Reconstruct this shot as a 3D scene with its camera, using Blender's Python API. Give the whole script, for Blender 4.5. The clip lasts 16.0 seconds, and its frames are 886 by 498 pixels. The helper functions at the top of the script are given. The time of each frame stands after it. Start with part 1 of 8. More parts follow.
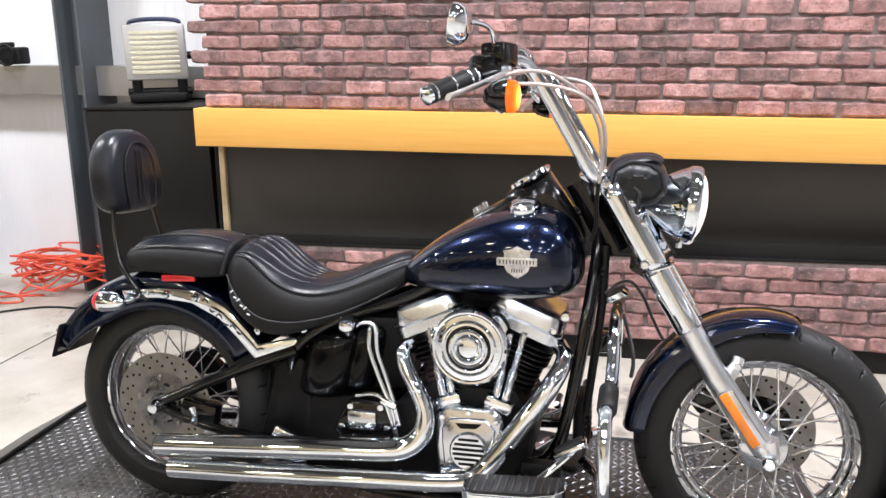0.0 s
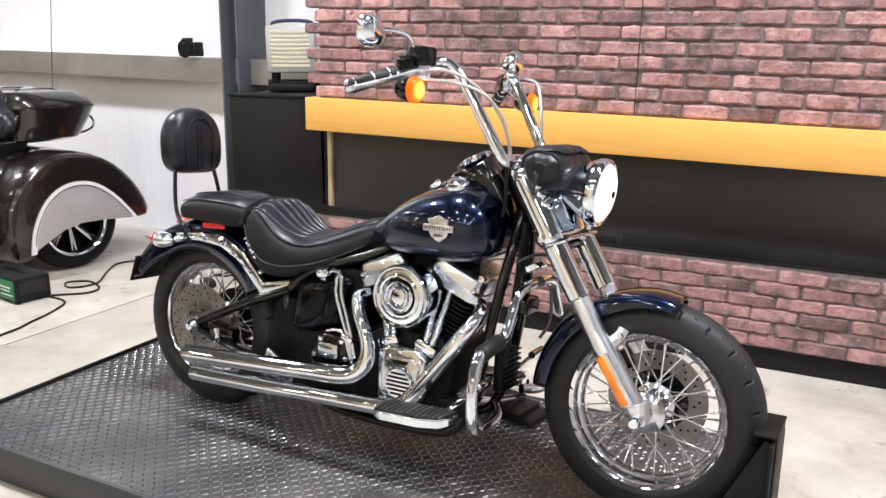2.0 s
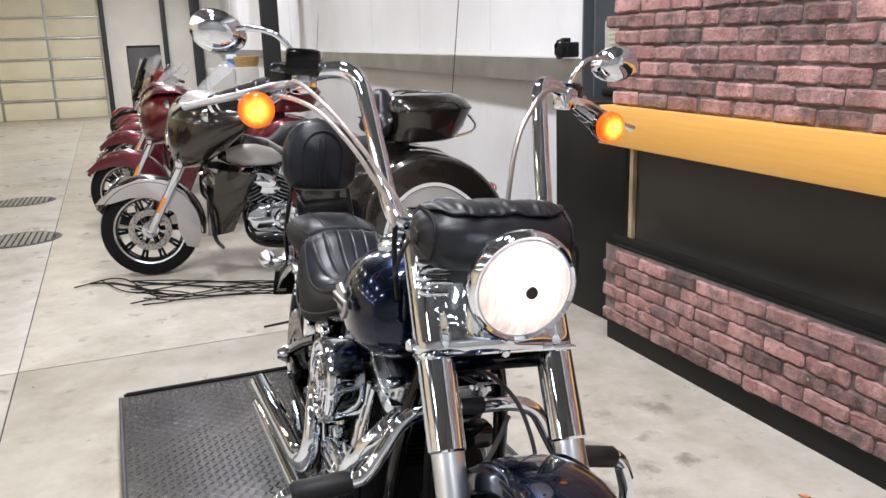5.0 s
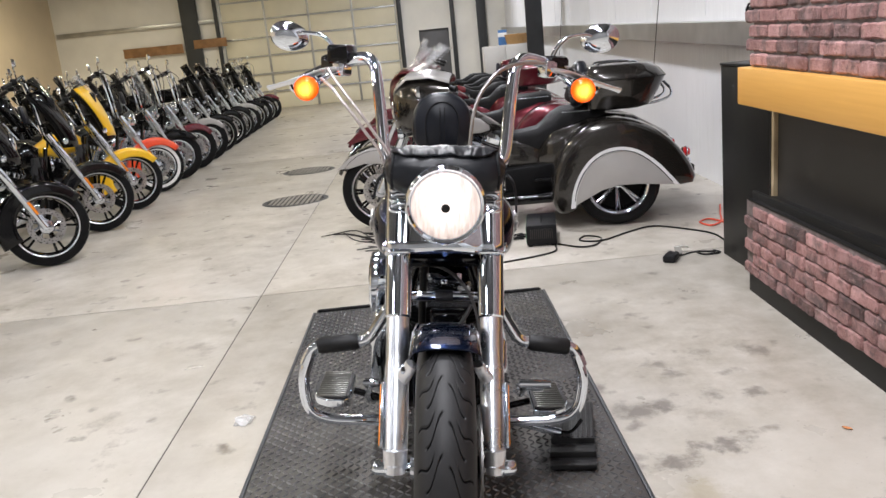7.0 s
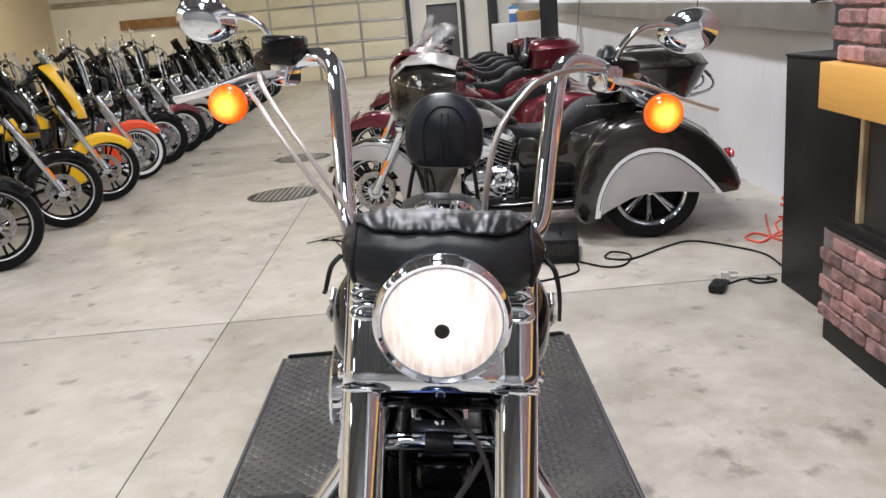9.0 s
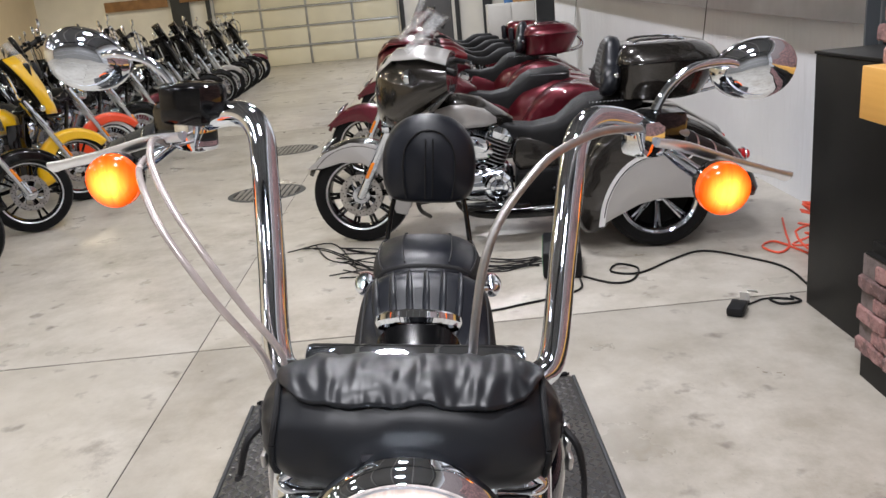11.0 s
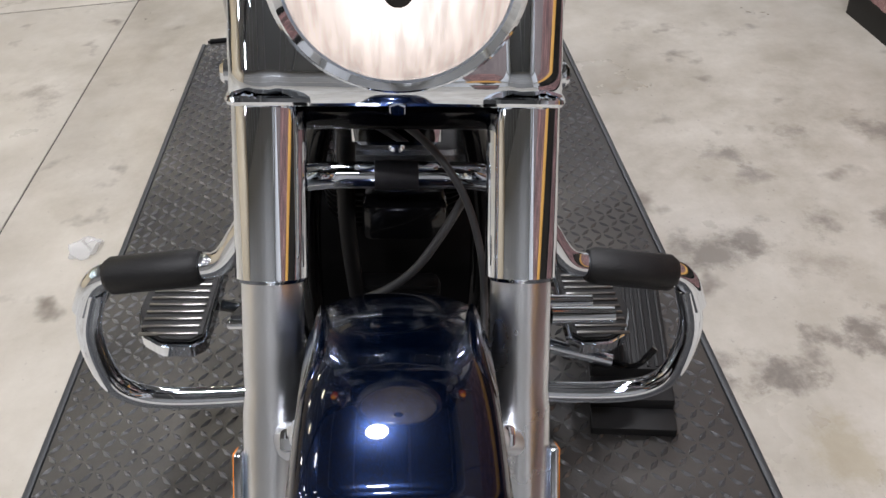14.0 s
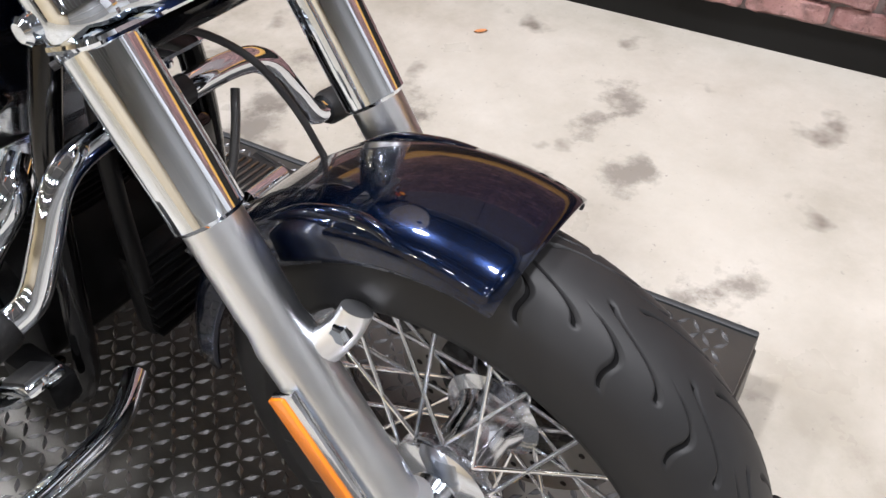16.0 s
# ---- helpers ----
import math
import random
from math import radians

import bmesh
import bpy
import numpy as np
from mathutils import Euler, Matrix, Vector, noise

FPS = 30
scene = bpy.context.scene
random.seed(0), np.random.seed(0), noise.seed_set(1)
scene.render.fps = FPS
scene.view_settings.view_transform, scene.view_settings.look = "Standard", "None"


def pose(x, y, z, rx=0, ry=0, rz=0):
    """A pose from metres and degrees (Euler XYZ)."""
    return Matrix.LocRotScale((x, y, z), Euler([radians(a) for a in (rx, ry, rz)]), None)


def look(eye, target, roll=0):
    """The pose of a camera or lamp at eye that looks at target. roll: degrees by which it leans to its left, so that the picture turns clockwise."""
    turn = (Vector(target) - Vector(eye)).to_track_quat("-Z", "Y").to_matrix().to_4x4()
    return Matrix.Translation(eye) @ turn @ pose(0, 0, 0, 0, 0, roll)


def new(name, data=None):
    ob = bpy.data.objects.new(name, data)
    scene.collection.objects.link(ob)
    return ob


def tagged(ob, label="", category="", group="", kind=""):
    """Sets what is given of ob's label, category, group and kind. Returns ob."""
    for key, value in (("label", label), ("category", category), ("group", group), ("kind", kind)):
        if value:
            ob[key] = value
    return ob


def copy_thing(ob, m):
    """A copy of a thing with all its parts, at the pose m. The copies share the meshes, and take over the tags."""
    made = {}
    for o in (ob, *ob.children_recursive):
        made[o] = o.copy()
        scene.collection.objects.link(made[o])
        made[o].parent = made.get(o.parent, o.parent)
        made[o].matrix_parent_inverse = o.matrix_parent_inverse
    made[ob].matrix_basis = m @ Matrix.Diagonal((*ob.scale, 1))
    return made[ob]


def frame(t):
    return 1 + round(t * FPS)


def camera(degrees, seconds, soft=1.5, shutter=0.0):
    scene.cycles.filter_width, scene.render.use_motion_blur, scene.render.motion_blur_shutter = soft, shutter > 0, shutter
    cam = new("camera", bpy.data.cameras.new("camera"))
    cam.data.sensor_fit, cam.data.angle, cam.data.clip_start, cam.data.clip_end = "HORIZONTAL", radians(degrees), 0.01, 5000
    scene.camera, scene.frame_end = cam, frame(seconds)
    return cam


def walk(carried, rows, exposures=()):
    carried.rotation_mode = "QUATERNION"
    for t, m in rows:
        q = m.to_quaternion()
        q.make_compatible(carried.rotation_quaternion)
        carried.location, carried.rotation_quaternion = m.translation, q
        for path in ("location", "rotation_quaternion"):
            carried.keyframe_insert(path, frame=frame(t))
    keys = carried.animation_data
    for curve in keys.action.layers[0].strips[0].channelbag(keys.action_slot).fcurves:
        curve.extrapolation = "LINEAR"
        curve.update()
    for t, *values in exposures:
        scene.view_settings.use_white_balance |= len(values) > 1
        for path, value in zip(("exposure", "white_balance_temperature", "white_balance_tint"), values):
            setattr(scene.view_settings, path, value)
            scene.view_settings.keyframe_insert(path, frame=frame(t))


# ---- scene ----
cam = camera(56.9, 16.0)
PATH = [
    (0, (1.326, -1.985, 1.434), (0.855, -0.104, 0.946), -1.5),
    (0.5, (1.625, -1.916, 1.406), (0.973, -0.089, 0.918), -0.9),
    (1, (1.895, -1.971, 1.416), (1.107, -0.197, 0.932), -0.4),
    (1.5, (2.086, -2.077, 1.429), (1.204, -0.348, 0.947), -0.3),
    (2, (2.168, -2.117, 1.427), (1.222, -0.421, 0.95), -0.2),
    (2.5, (2.205, -2.071, 1.425), (1.183, -0.417, 0.955), -0.5),
    (3, (2.285, -1.814, 1.403), (1.132, -0.247, 0.942), -1.0),
    (3.5, (2.374, -1.499, 1.405), (1.064, -0.058, 0.95), -1.2),
    (4, (2.51, -1.178, 1.411), (1.023, 0.083, 0.968), -1.2),
    (4.5, (2.583, -0.841, 1.392), (0.908, 0.159, 0.949), -1.4),
    (5, (2.638, -0.48, 1.406), (0.81, 0.192, 0.95), -2.1),
    (5.2, (2.684, -0.343, 1.392), (0.811, 0.188, 0.934), -2.6),
    (7.3, (3.414, 0.125, 1.388), (1.472, 0.081, 0.912), -5.9),
    (7.5, (3.393, 0.13, 1.385), (1.452, 0.084, 0.904), -5.9),
    (8, (3.222, 0.127, 1.382), (1.287, 0.077, 0.88), -5.5),
    (8.5, (2.841, 0.111, 1.4), (0.91, 0.064, 0.88), -5.2),
    (9, (2.522, 0.136, 1.425), (0.593, 0.086, 0.899), -5.0),
    (9.2, (2.381, 0.155, 1.46), (0.451, 0.107, 0.935), -5.0),
    (11.3, (2.071, 0.171, 1.501), (0.164, 0.131, 0.898), -5.6),
    (11.5, (2.08, 0.161, 1.482), (0.182, 0.127, 0.853), -5.5),
    (12, (2.083, 0.153, 1.424), (0.199, 0.124, 0.755), -5.4),
    (12.5, (2.1, 0.138, 1.343), (0.242, 0.115, 0.603), -5.1),
    (13, (2.102, 0.126, 1.282), (0.306, 0.103, 0.402), -4.8),
    (13.5, (2.08, 0.12, 1.255), (0.375, 0.09, 0.211), -4.8),
    (14, (2.04, 0.115, 1.226), (0.449, 0.11, 0.013), -5.1),
    (14.5, (2.034, 0.112, 1.222), (0.569, 0.162, -0.139), -5.4),
    (15, (2.0, 0.023, 1.215), (0.643, 0.375, -0.211), -3.5),
    (15.5, (1.963, -0.156, 1.206), (0.798, 0.607, -0.229), -4.2),
    (15.7, (1.951, -0.232, 1.203), (0.898, 0.687, -0.228), -5.3),
    (16, (1.906, -0.345, 1.213), (1.068, 0.783, -0.21), -5.2),
]
EXPOSURES = [(0, 0.62), (3.5, 0.46), (5, 0.26), (7.5, 0.12), (9, 0.08), (11.5, -0.04), (13, -0.08), (14, -0.16), (15, 0.27), (16, 0.37)]
walk(cam, [(t, look(eye, target, roll)) for t, eye, target, roll in PATH], EXPOSURES)

# ---- light ----
world = bpy.data.worlds.new("world")
scene.world = world
world.use_nodes = True
world.node_tree.nodes["Background"].inputs[0].default_value = (0.75, 0.85, 1.0, 1)
world.node_tree.nodes["Background"].inputs[1].default_value = 0.03
CEILING = 5.2
# assumed lamp grid; the y -10.2 row is added to brighten the tan wall
LAMP_SPOTS = [(x, y) for x in (4.6, 2.2, -0.2, -3.4, -8.0, -14.0, -20.0) for y in (-10.2, -6.8, -3.5, 0.0)]
LAMP_WATTS = {-10.2: 70, -6.8: 32, -3.5: 20, 0.0: 118}
LAMP_TINT = {-10.2: (1.0, 0.90, 0.68), -6.8: (1.0, 0.90, 0.66), -3.5: (1.0, 0.90, 0.66), 0.0: (0.956, 0.955, 1.015)}
# extra power for the far lamps, to lift the end wall
FAR_GAIN = 1.5


# ---- mesh helpers ----
def finish(bm, name, mat, angle=38):
    me = bpy.data.meshes.new(name)
    bmesh.ops.recalc_face_normals(bm, faces=bm.faces)
    bm.to_mesh(me)
    bm.free()
    for p in me.polygons:
        p.use_smooth = True
    me.set_sharp_from_angle(angle=radians(angle))
    me.materials.append(mat)
    return me


def part(name, bm, mat, parent=None, label="", angle=38):
    """Links a bmesh as one mesh object under a thing or a part."""
    ob = new(name, finish(bm, name, mat, angle))
    ob.parent = parent
    return tagged(ob, label)


def thing(name, m, label, category, group="", kind=""):
    ob = new(name)
    ob.empty_display_size = 0.2
    ob.matrix_world = m
    return tagged(ob, label, category, group, kind)


def basis(axis):
    """A turn that takes +z to the axis."""
    return Vector((0, 0, 1)).rotation_difference(Vector(axis).normalized()).to_matrix()


def revolve(prof, c=(0, 0, 0), axis=(0, 1, 0), n=32, bm=None, a0=0.0, a1=360.0):
    """Turns (radius, height) pairs round the axis."""
    bm = bm or bmesh.new()
    turn, c = basis(axis), Vector(c)
    full = abs(a1 - a0) >= 359.9
    steps = n if full else n + 1
    rows = []
    for r, h in prof:
        if r < 1e-5:
            rows.append([bm.verts.new(c + turn @ Vector((0, 0, h)))] * steps)
            continue
        rows.append([bm.verts.new(c + turn @ Vector((r * math.cos(a), r * math.sin(a), h)))
                     for a in (radians(a0 + (a1 - a0) * k / n) for k in range(steps))])
    for one, two in zip(rows, rows[1:]):
        for k in range(n):
            j = (k + 1) % steps
            ring = []
            for v in (one[k], one[j], two[j], two[k]):
                if v not in ring:
                    ring.append(v)
            if len(ring) > 2:
                bm.faces.new(ring)
    return bm


def loft(rings, cap=True, closed=True, bm=None):
    bm = bm or bmesh.new()
    rows = [[bm.verts.new(Vector(p)) for p in ring] for ring in rings]
    n = len(rows[0])
    for one, two in zip(rows, rows[1:]):
        for k in range(n if closed else n - 1):
            j = (k + 1) % n
            bm.faces.new((one[k], one[j], two[j], two[k]))
    if cap and closed:
        bm.faces.new(rows[0][::-1])
        bm.faces.new(rows[-1])
    return bm


def curve_points(pts, steps=6):
    """A smooth line through the points."""
    pts = [Vector(p) for p in pts]
    if steps < 2 or len(pts) < 3:
        return pts
    ext = [2 * pts[0] - pts[1]] + pts + [2 * pts[-1] - pts[-2]]
    out = []
    for i in range(1, len(ext) - 2):
        p0, p1, p2, p3 = ext[i - 1 : i + 3]
        for k in range(steps):
            t = k / steps
            out.append(0.5 * (2 * p1 + (p2 - p0) * t + (2 * p0 - 5 * p1 + 4 * p2 - p3) * t * t + (3 * p1 - p0 - 3 * p2 + p3) * t**3))
    return out + [pts[-1]]


def tube(pts, r, n=12, steps=6, bm=None, flat=1.0):
    """A round bar along the points; r is one radius or one for each point."""
    rs = r if isinstance(r, (list, tuple)) else [r] * len(pts)
    line = curve_points(pts, steps)
    radii = [float(v) for v in np.interp(np.linspace(0, len(pts) - 1, len(line)), range(len(pts)), rs)]
    rings, side = [], None
    for k, p in enumerate(line):
        way = (line[min(k + 1, len(line) - 1)] - line[max(k - 1, 0)]).normalized()
        if side is None:
            side = way.orthogonal().normalized()
        side = (side - way * side.dot(way)).normalized()
        up = way.cross(side)
        rings.append([p + radii[k] * (math.cos(a) * side + flat * math.sin(a) * up) for a in (2 * math.pi * j / n for j in range(n))])
    return loft(rings, bm=bm)


def box(c, size, bevel=0.0, turn=None, bm=None, segs=2):
    """A bevelled block with its centre at c."""
    own = bmesh.new()
    bmesh.ops.create_cube(own, size=1.0)
    bmesh.ops.scale(own, vec=size, verts=own.verts)
    if bevel:
        bmesh.ops.bevel(own, geom=own.edges[:], offset=bevel, segments=segs, profile=0.5, affect="EDGES")
    m = Matrix.Translation(c) @ (turn.to_4x4() if turn else Matrix())
    bmesh.ops.transform(own, matrix=m, verts=own.verts)
    return merge(bm, own)


def merge(bm, own):
    if bm is None:
        return own
    me = bpy.data.meshes.new("join")
    own.to_mesh(me)
    own.free()
    bm.from_mesh(me)
    bpy.data.meshes.remove(me)
    return bm


def plate(outline, y0, y1, bevel=0.0, bm=None, segs=2):
    """A flat outline of (x, z) pairs, thick from y0 to y1."""
    own = bmesh.new()
    ends = [[own.verts.new((x, y, z)) for x, z in outline] for y in (y0, y1)]
    own.faces.new(ends[0])
    own.faces.new(ends[1][::-1])
    n = len(outline)
    for k in range(n):
        own.faces.new((ends[0][k], ends[1][k], ends[1][(k + 1) % n], ends[0][(k + 1) % n]))
    bmesh.ops.recalc_face_normals(own, faces=own.faces)
    if bevel:
        bmesh.ops.bevel(own, geom=own.edges[:], offset=bevel, segments=segs, profile=0.5, affect="EDGES", clamp_overlap=True)
    return merge(bm, own)


def oval(c, across, up, n=24, power=2.0):
    """A ring round c, spanned by two half-axes; a higher power makes it squarer."""
    c, across, up = Vector(c), Vector(across), Vector(up)
    ring = []
    for k in range(n):
        a = 2 * math.pi * k / n
        x, y = math.cos(a), math.sin(a)
        ring.append(c + across * math.copysign(abs(x) ** (2 / power), x) + up * math.copysign(abs(y) ** (2 / power), y))
    return ring


def bolt(c, axis, r=0.008, h=0.006, bm=None):
    return revolve([(0, h), (r * 0.8, h), (r, h * 0.7), (r, 0), (0, 0)], c, axis, 6, bm)


# ---- materials ----
def shader(name):
    mat = bpy.data.materials.new(name)
    mat.use_nodes = True
    tree = mat.node_tree
    return mat, tree, tree.nodes["Principled BSDF"]


def surface(name, color, rough=0.5, metal=0.0, var=0.12, scale=6.0, bump=0.0, fine=120.0, coat=0.0, rough_var=0.08, by_object=0.0, spec=0.5, second=None, mottle=0.0, distance=0.002, stretch=None):
    """A surface with its colour and gloss varied at two sizes, and a fine relief."""
    mat, tree, bsdf = shader(name)
    node, link = tree.nodes.new, tree.links.new
    place = node("ShaderNodeTexCoord")
    big, small = node("ShaderNodeTexNoise"), node("ShaderNodeTexNoise")
    big.inputs["Scale"].default_value, big.inputs["Detail"].default_value = scale, 6
    small.inputs["Scale"].default_value, small.inputs["Detail"].default_value = fine, 4
    spot = place.outputs["Object"]
    link(spot, big.inputs["Vector"])
    if stretch:
        pull = node("ShaderNodeMapping")
        pull.inputs["Scale"].default_value = stretch
        link(spot, pull.inputs["Vector"])
        spot = pull.outputs["Vector"]
    link(spot, small.inputs["Vector"])
    ramp = node("ShaderNodeMapRange")
    ramp.inputs["From Min"].default_value, ramp.inputs["From Max"].default_value = 0.3, 0.7
    link(big.outputs["Fac"], ramp.inputs["Value"])
    mix = node("ShaderNodeMix")
    mix.data_type = "RGBA"
    low = [c * (1 - var) for c in color]
    high = [min(1.0, c * (1 + var)) for c in color]
    mix.inputs["A"].default_value = (*low, 1)
    mix.inputs["B"].default_value = (*(second or high), 1)
    link(ramp.outputs["Result"], mix.inputs["Factor"])
    out = mix.outputs["Result"]
    if mottle:
        more = node("ShaderNodeMix")
        more.data_type, more.blend_type = "RGBA", "MULTIPLY"
        more.inputs["Factor"].default_value = mottle
        link(out, more.inputs["A"])
        link(small.outputs["Color"], more.inputs["B"])
        out = more.outputs["Result"]
    if by_object:
        info, hsv, span = node("ShaderNodeObjectInfo"), node("ShaderNodeHueSaturation"), node("ShaderNodeMapRange")
        span.inputs["To Min"].default_value, span.inputs["To Max"].default_value = 1 - by_object, 1 + by_object
        link(info.outputs["Random"], span.inputs["Value"])
        link(span.outputs["Result"], hsv.inputs["Value"])
        link(out, hsv.inputs["Color"])
        out = hsv.outputs["Color"]
    link(out, bsdf.inputs["Base Color"])
    gloss = node("ShaderNodeMapRange")
    gloss.inputs["To Min"].default_value, gloss.inputs["To Max"].default_value = max(0.02, rough - rough_var), min(1, rough + rough_var)
    link(big.outputs["Fac"], gloss.inputs["Value"])
    link(gloss.outputs["Result"], bsdf.inputs["Roughness"])
    bsdf.inputs["Metallic"].default_value = metal
    bsdf.inputs["Specular IOR Level"].default_value = spec
    bsdf.inputs["Coat Weight"].default_value = coat
    bsdf.inputs["Coat Roughness"].default_value = 0.03
    if bump:
        relief = node("ShaderNodeBump")
        relief.inputs["Strength"].default_value, relief.inputs["Distance"].default_value = bump, distance
        link(small.outputs["Fac"], relief.inputs["Height"])
        link(relief.outputs["Normal"], bsdf.inputs["Normal"])
    return mat


def lit_lens(name, middle, edge, bright, dim, centre, radius, streaks, fine):
    """A lit lens, brightest in its middle, with faint upright flutes."""
    mat, tree, bsdf = shader(name)
    node, link = tree.nodes.new, tree.links.new
    place, far, span, mix = node("ShaderNodeTexCoord"), node("ShaderNodeVectorMath"), node("ShaderNodeMapRange"), node("ShaderNodeMix")
    far.operation = "DISTANCE"
    far.inputs[1].default_value = centre
    link(place.outputs["Object"], far.inputs[0])
    link(far.outputs["Value"], span.inputs["Value"])
    span.interpolation_type = "SMOOTHSTEP"
    span.inputs["From Min"].default_value, span.inputs["From Max"].default_value = radius * 0.12, radius
    mix.data_type = "RGBA"
    mix.inputs["A"].default_value, mix.inputs["B"].default_value = (*middle, 1), (*edge, 1)
    link(span.outputs["Result"], mix.inputs["Factor"])
    power = node("ShaderNodeMapRange")
    power.inputs["To Min"].default_value, power.inputs["To Max"].default_value = bright, dim
    link(span.outputs["Result"], power.inputs["Value"])
    stretch, flute, gain, times = node("ShaderNodeMapping"), node("ShaderNodeTexNoise"), node("ShaderNodeMapRange"), node("ShaderNodeMath")
    stretch.inputs["Scale"].default_value = (0.15, 1, 0.15)
    flute.inputs["Scale"].default_value, flute.inputs["Detail"].default_value = fine, 3
    gain.inputs["From Min"].default_value, gain.inputs["From Max"].default_value = 0.35, 0.65
    gain.inputs["To Min"].default_value, gain.inputs["To Max"].default_value = 1 - streaks * 0.6, 1 + streaks
    link(place.outputs["Object"], stretch.inputs["Vector"])
    link(stretch.outputs["Vector"], flute.inputs["Vector"])
    link(flute.outputs["Fac"], gain.inputs["Value"])
    times.operation = "MULTIPLY"
    link(power.outputs["Result"], times.inputs[0])
    link(gain.outputs["Result"], times.inputs[1])
    link(times.outputs["Value"], bsdf.inputs["Emission Strength"])
    link(mix.outputs["Result"], bsdf.inputs["Emission Color"])
    bsdf.inputs["Base Color"].default_value = (*[c * 0.5 for c in edge], 1)
    bsdf.inputs["Roughness"].default_value = 0.12
    return mat


def brick_material(name, low, high, burnt):
    """Tumbled brick veneer: pink-red clay with sooty grey patches, pale dust and pits."""
    mat, tree, bsdf = shader(name)
    node, link = tree.nodes.new, tree.links.new
    place, info = node("ShaderNodeTexCoord"), node("ShaderNodeObjectInfo")
    shift, push = node("ShaderNodeVectorMath"), node("ShaderNodeVectorMath")
    push.operation = "SCALE"
    link(info.outputs["Location"], push.inputs[0])
    push.inputs["Scale"].default_value = 7.3
    link(place.outputs["Object"], shift.inputs[0])
    link(push.outputs["Vector"], shift.inputs[1])

    def clouds(scale, detail, a, b, rough=0.6):
        n, r = node("ShaderNodeTexNoise"), node("ShaderNodeMapRange")
        n.inputs["Scale"].default_value, n.inputs["Detail"].default_value, n.inputs["Roughness"].default_value = scale, detail, rough
        r.inputs["From Min"].default_value, r.inputs["From Max"].default_value = a, b
        link(shift.outputs["Vector"], n.inputs["Vector"])
        link(n.outputs["Fac"], r.inputs["Value"])
        return r.outputs["Result"]

    def blend(fac, a, b, amount=1.0):
        m = node("ShaderNodeMix")
        m.data_type = "RGBA"
        scale = node("ShaderNodeMath")
        scale.operation = "MULTIPLY"
        link(fac, scale.inputs[0])
        scale.inputs[1].default_value = amount
        link(scale.outputs["Value"], m.inputs["Factor"])
        for slot, v in (("A", a), ("B", b)):
            if isinstance(v, tuple):
                m.inputs[slot].default_value = (*v, 1)
            else:
                link(v, m.inputs[slot])
        return m.outputs["Result"]

    base = blend(clouds(14, 5, 0.32, 0.68), low, high)
    base = blend(clouds(10, 6, 0.62 - burnt * 0.3, 0.78 - burnt * 0.25, 0.65), base, (0.105, 0.085, 0.082), 0.85)
    base = blend(clouds(45, 4, 0.60, 0.72), base, (0.62, 0.40, 0.37), 0.6)
    base = blend(clouds(150, 3, 0.60, 0.72), base, (0.10, 0.06, 0.058), 0.8)
    base = blend(clouds(30, 9, 0.56, 0.66, 0.75), base, (0.15, 0.085, 0.078), 0.6)
    tone, span = node("ShaderNodeHueSaturation"), node("ShaderNodeMapRange")
    span.inputs["To Min"].default_value, span.inputs["To Max"].default_value = 0.74, 1.28
    link(info.outputs["Random"], span.inputs["Value"])
    link(span.outputs["Result"], tone.inputs["Value"])
    link(base, tone.inputs["Color"])
    link(tone.outputs["Color"], bsdf.inputs["Base Color"])
    bsdf.inputs["Roughness"].default_value = 0.82
    bsdf.inputs["Specular IOR Level"].default_value = 0.3
    relief = node("ShaderNodeBump")
    relief.inputs["Strength"].default_value, relief.inputs["Distance"].default_value = 1.0, 0.009
    link(clouds(55, 8, 0.2, 0.8, 0.7), relief.inputs["Height"])
    link(relief.outputs["Normal"], bsdf.inputs["Normal"])
    return mat


def flake_paint(name, deep, flake, metal=0.55, rough=0.30):
    """Metallic car paint under a clear coat."""
    mat, tree, bsdf = shader(name)
    node, link = tree.nodes.new, tree.links.new
    place, cells, mix = node("ShaderNodeTexCoord"), node("ShaderNodeTexVoronoi"), node("ShaderNodeMix")
    cells.inputs["Scale"].default_value = 900
    link(place.outputs["Object"], cells.inputs["Vector"])
    mix.data_type = "RGBA"
    mix.inputs["A"].default_value, mix.inputs["B"].default_value = (*deep, 1), (*flake, 1)
    split = node("ShaderNodeSeparateColor")
    link(cells.outputs["Color"], split.inputs["Color"])
    link(split.outputs["Red"], mix.inputs["Factor"])
    link(mix.outputs["Result"], bsdf.inputs["Base Color"])
    bsdf.inputs["Metallic"].default_value = metal
    bsdf.inputs["Roughness"].default_value = rough
    bsdf.inputs["Coat Weight"].default_value = 1.0
    bsdf.inputs["Coat Roughness"].default_value = 0.025
    return mat


NAVY = flake_paint("navy_paint", (0.0001, 0.0009, 0.0045), (0.0001, 0.0105, 0.052), 0.85, 0.24)
GREY_PAINT = flake_paint("grey_paint", (0.008, 0.007, 0.006), (0.036, 0.031, 0.026), 0.5, 0.24)
MAROON = flake_paint("maroon_paint", (0.045, 0.003, 0.008), (0.19, 0.011, 0.025))
RED_PAINT = flake_paint("red_paint", (0.10, 0.003, 0.008), (0.24, 0.008, 0.018), 0.3)
YELLOW_PAINT = flake_paint("yellow_paint", (0.90, 0.50, 0.008), (0.95, 0.58, 0.01), 0.0)
ORANGE_PAINT = flake_paint("orange_paint", (0.84, 0.06, 0.01), (0.9, 0.085, 0.014), 0.0)
BLACK_PAINT = surface("black_paint", (0.003, 0.003, 0.0034), 0.06, 0, 0.15, 6, rough_var=0.03, spec=0.4)
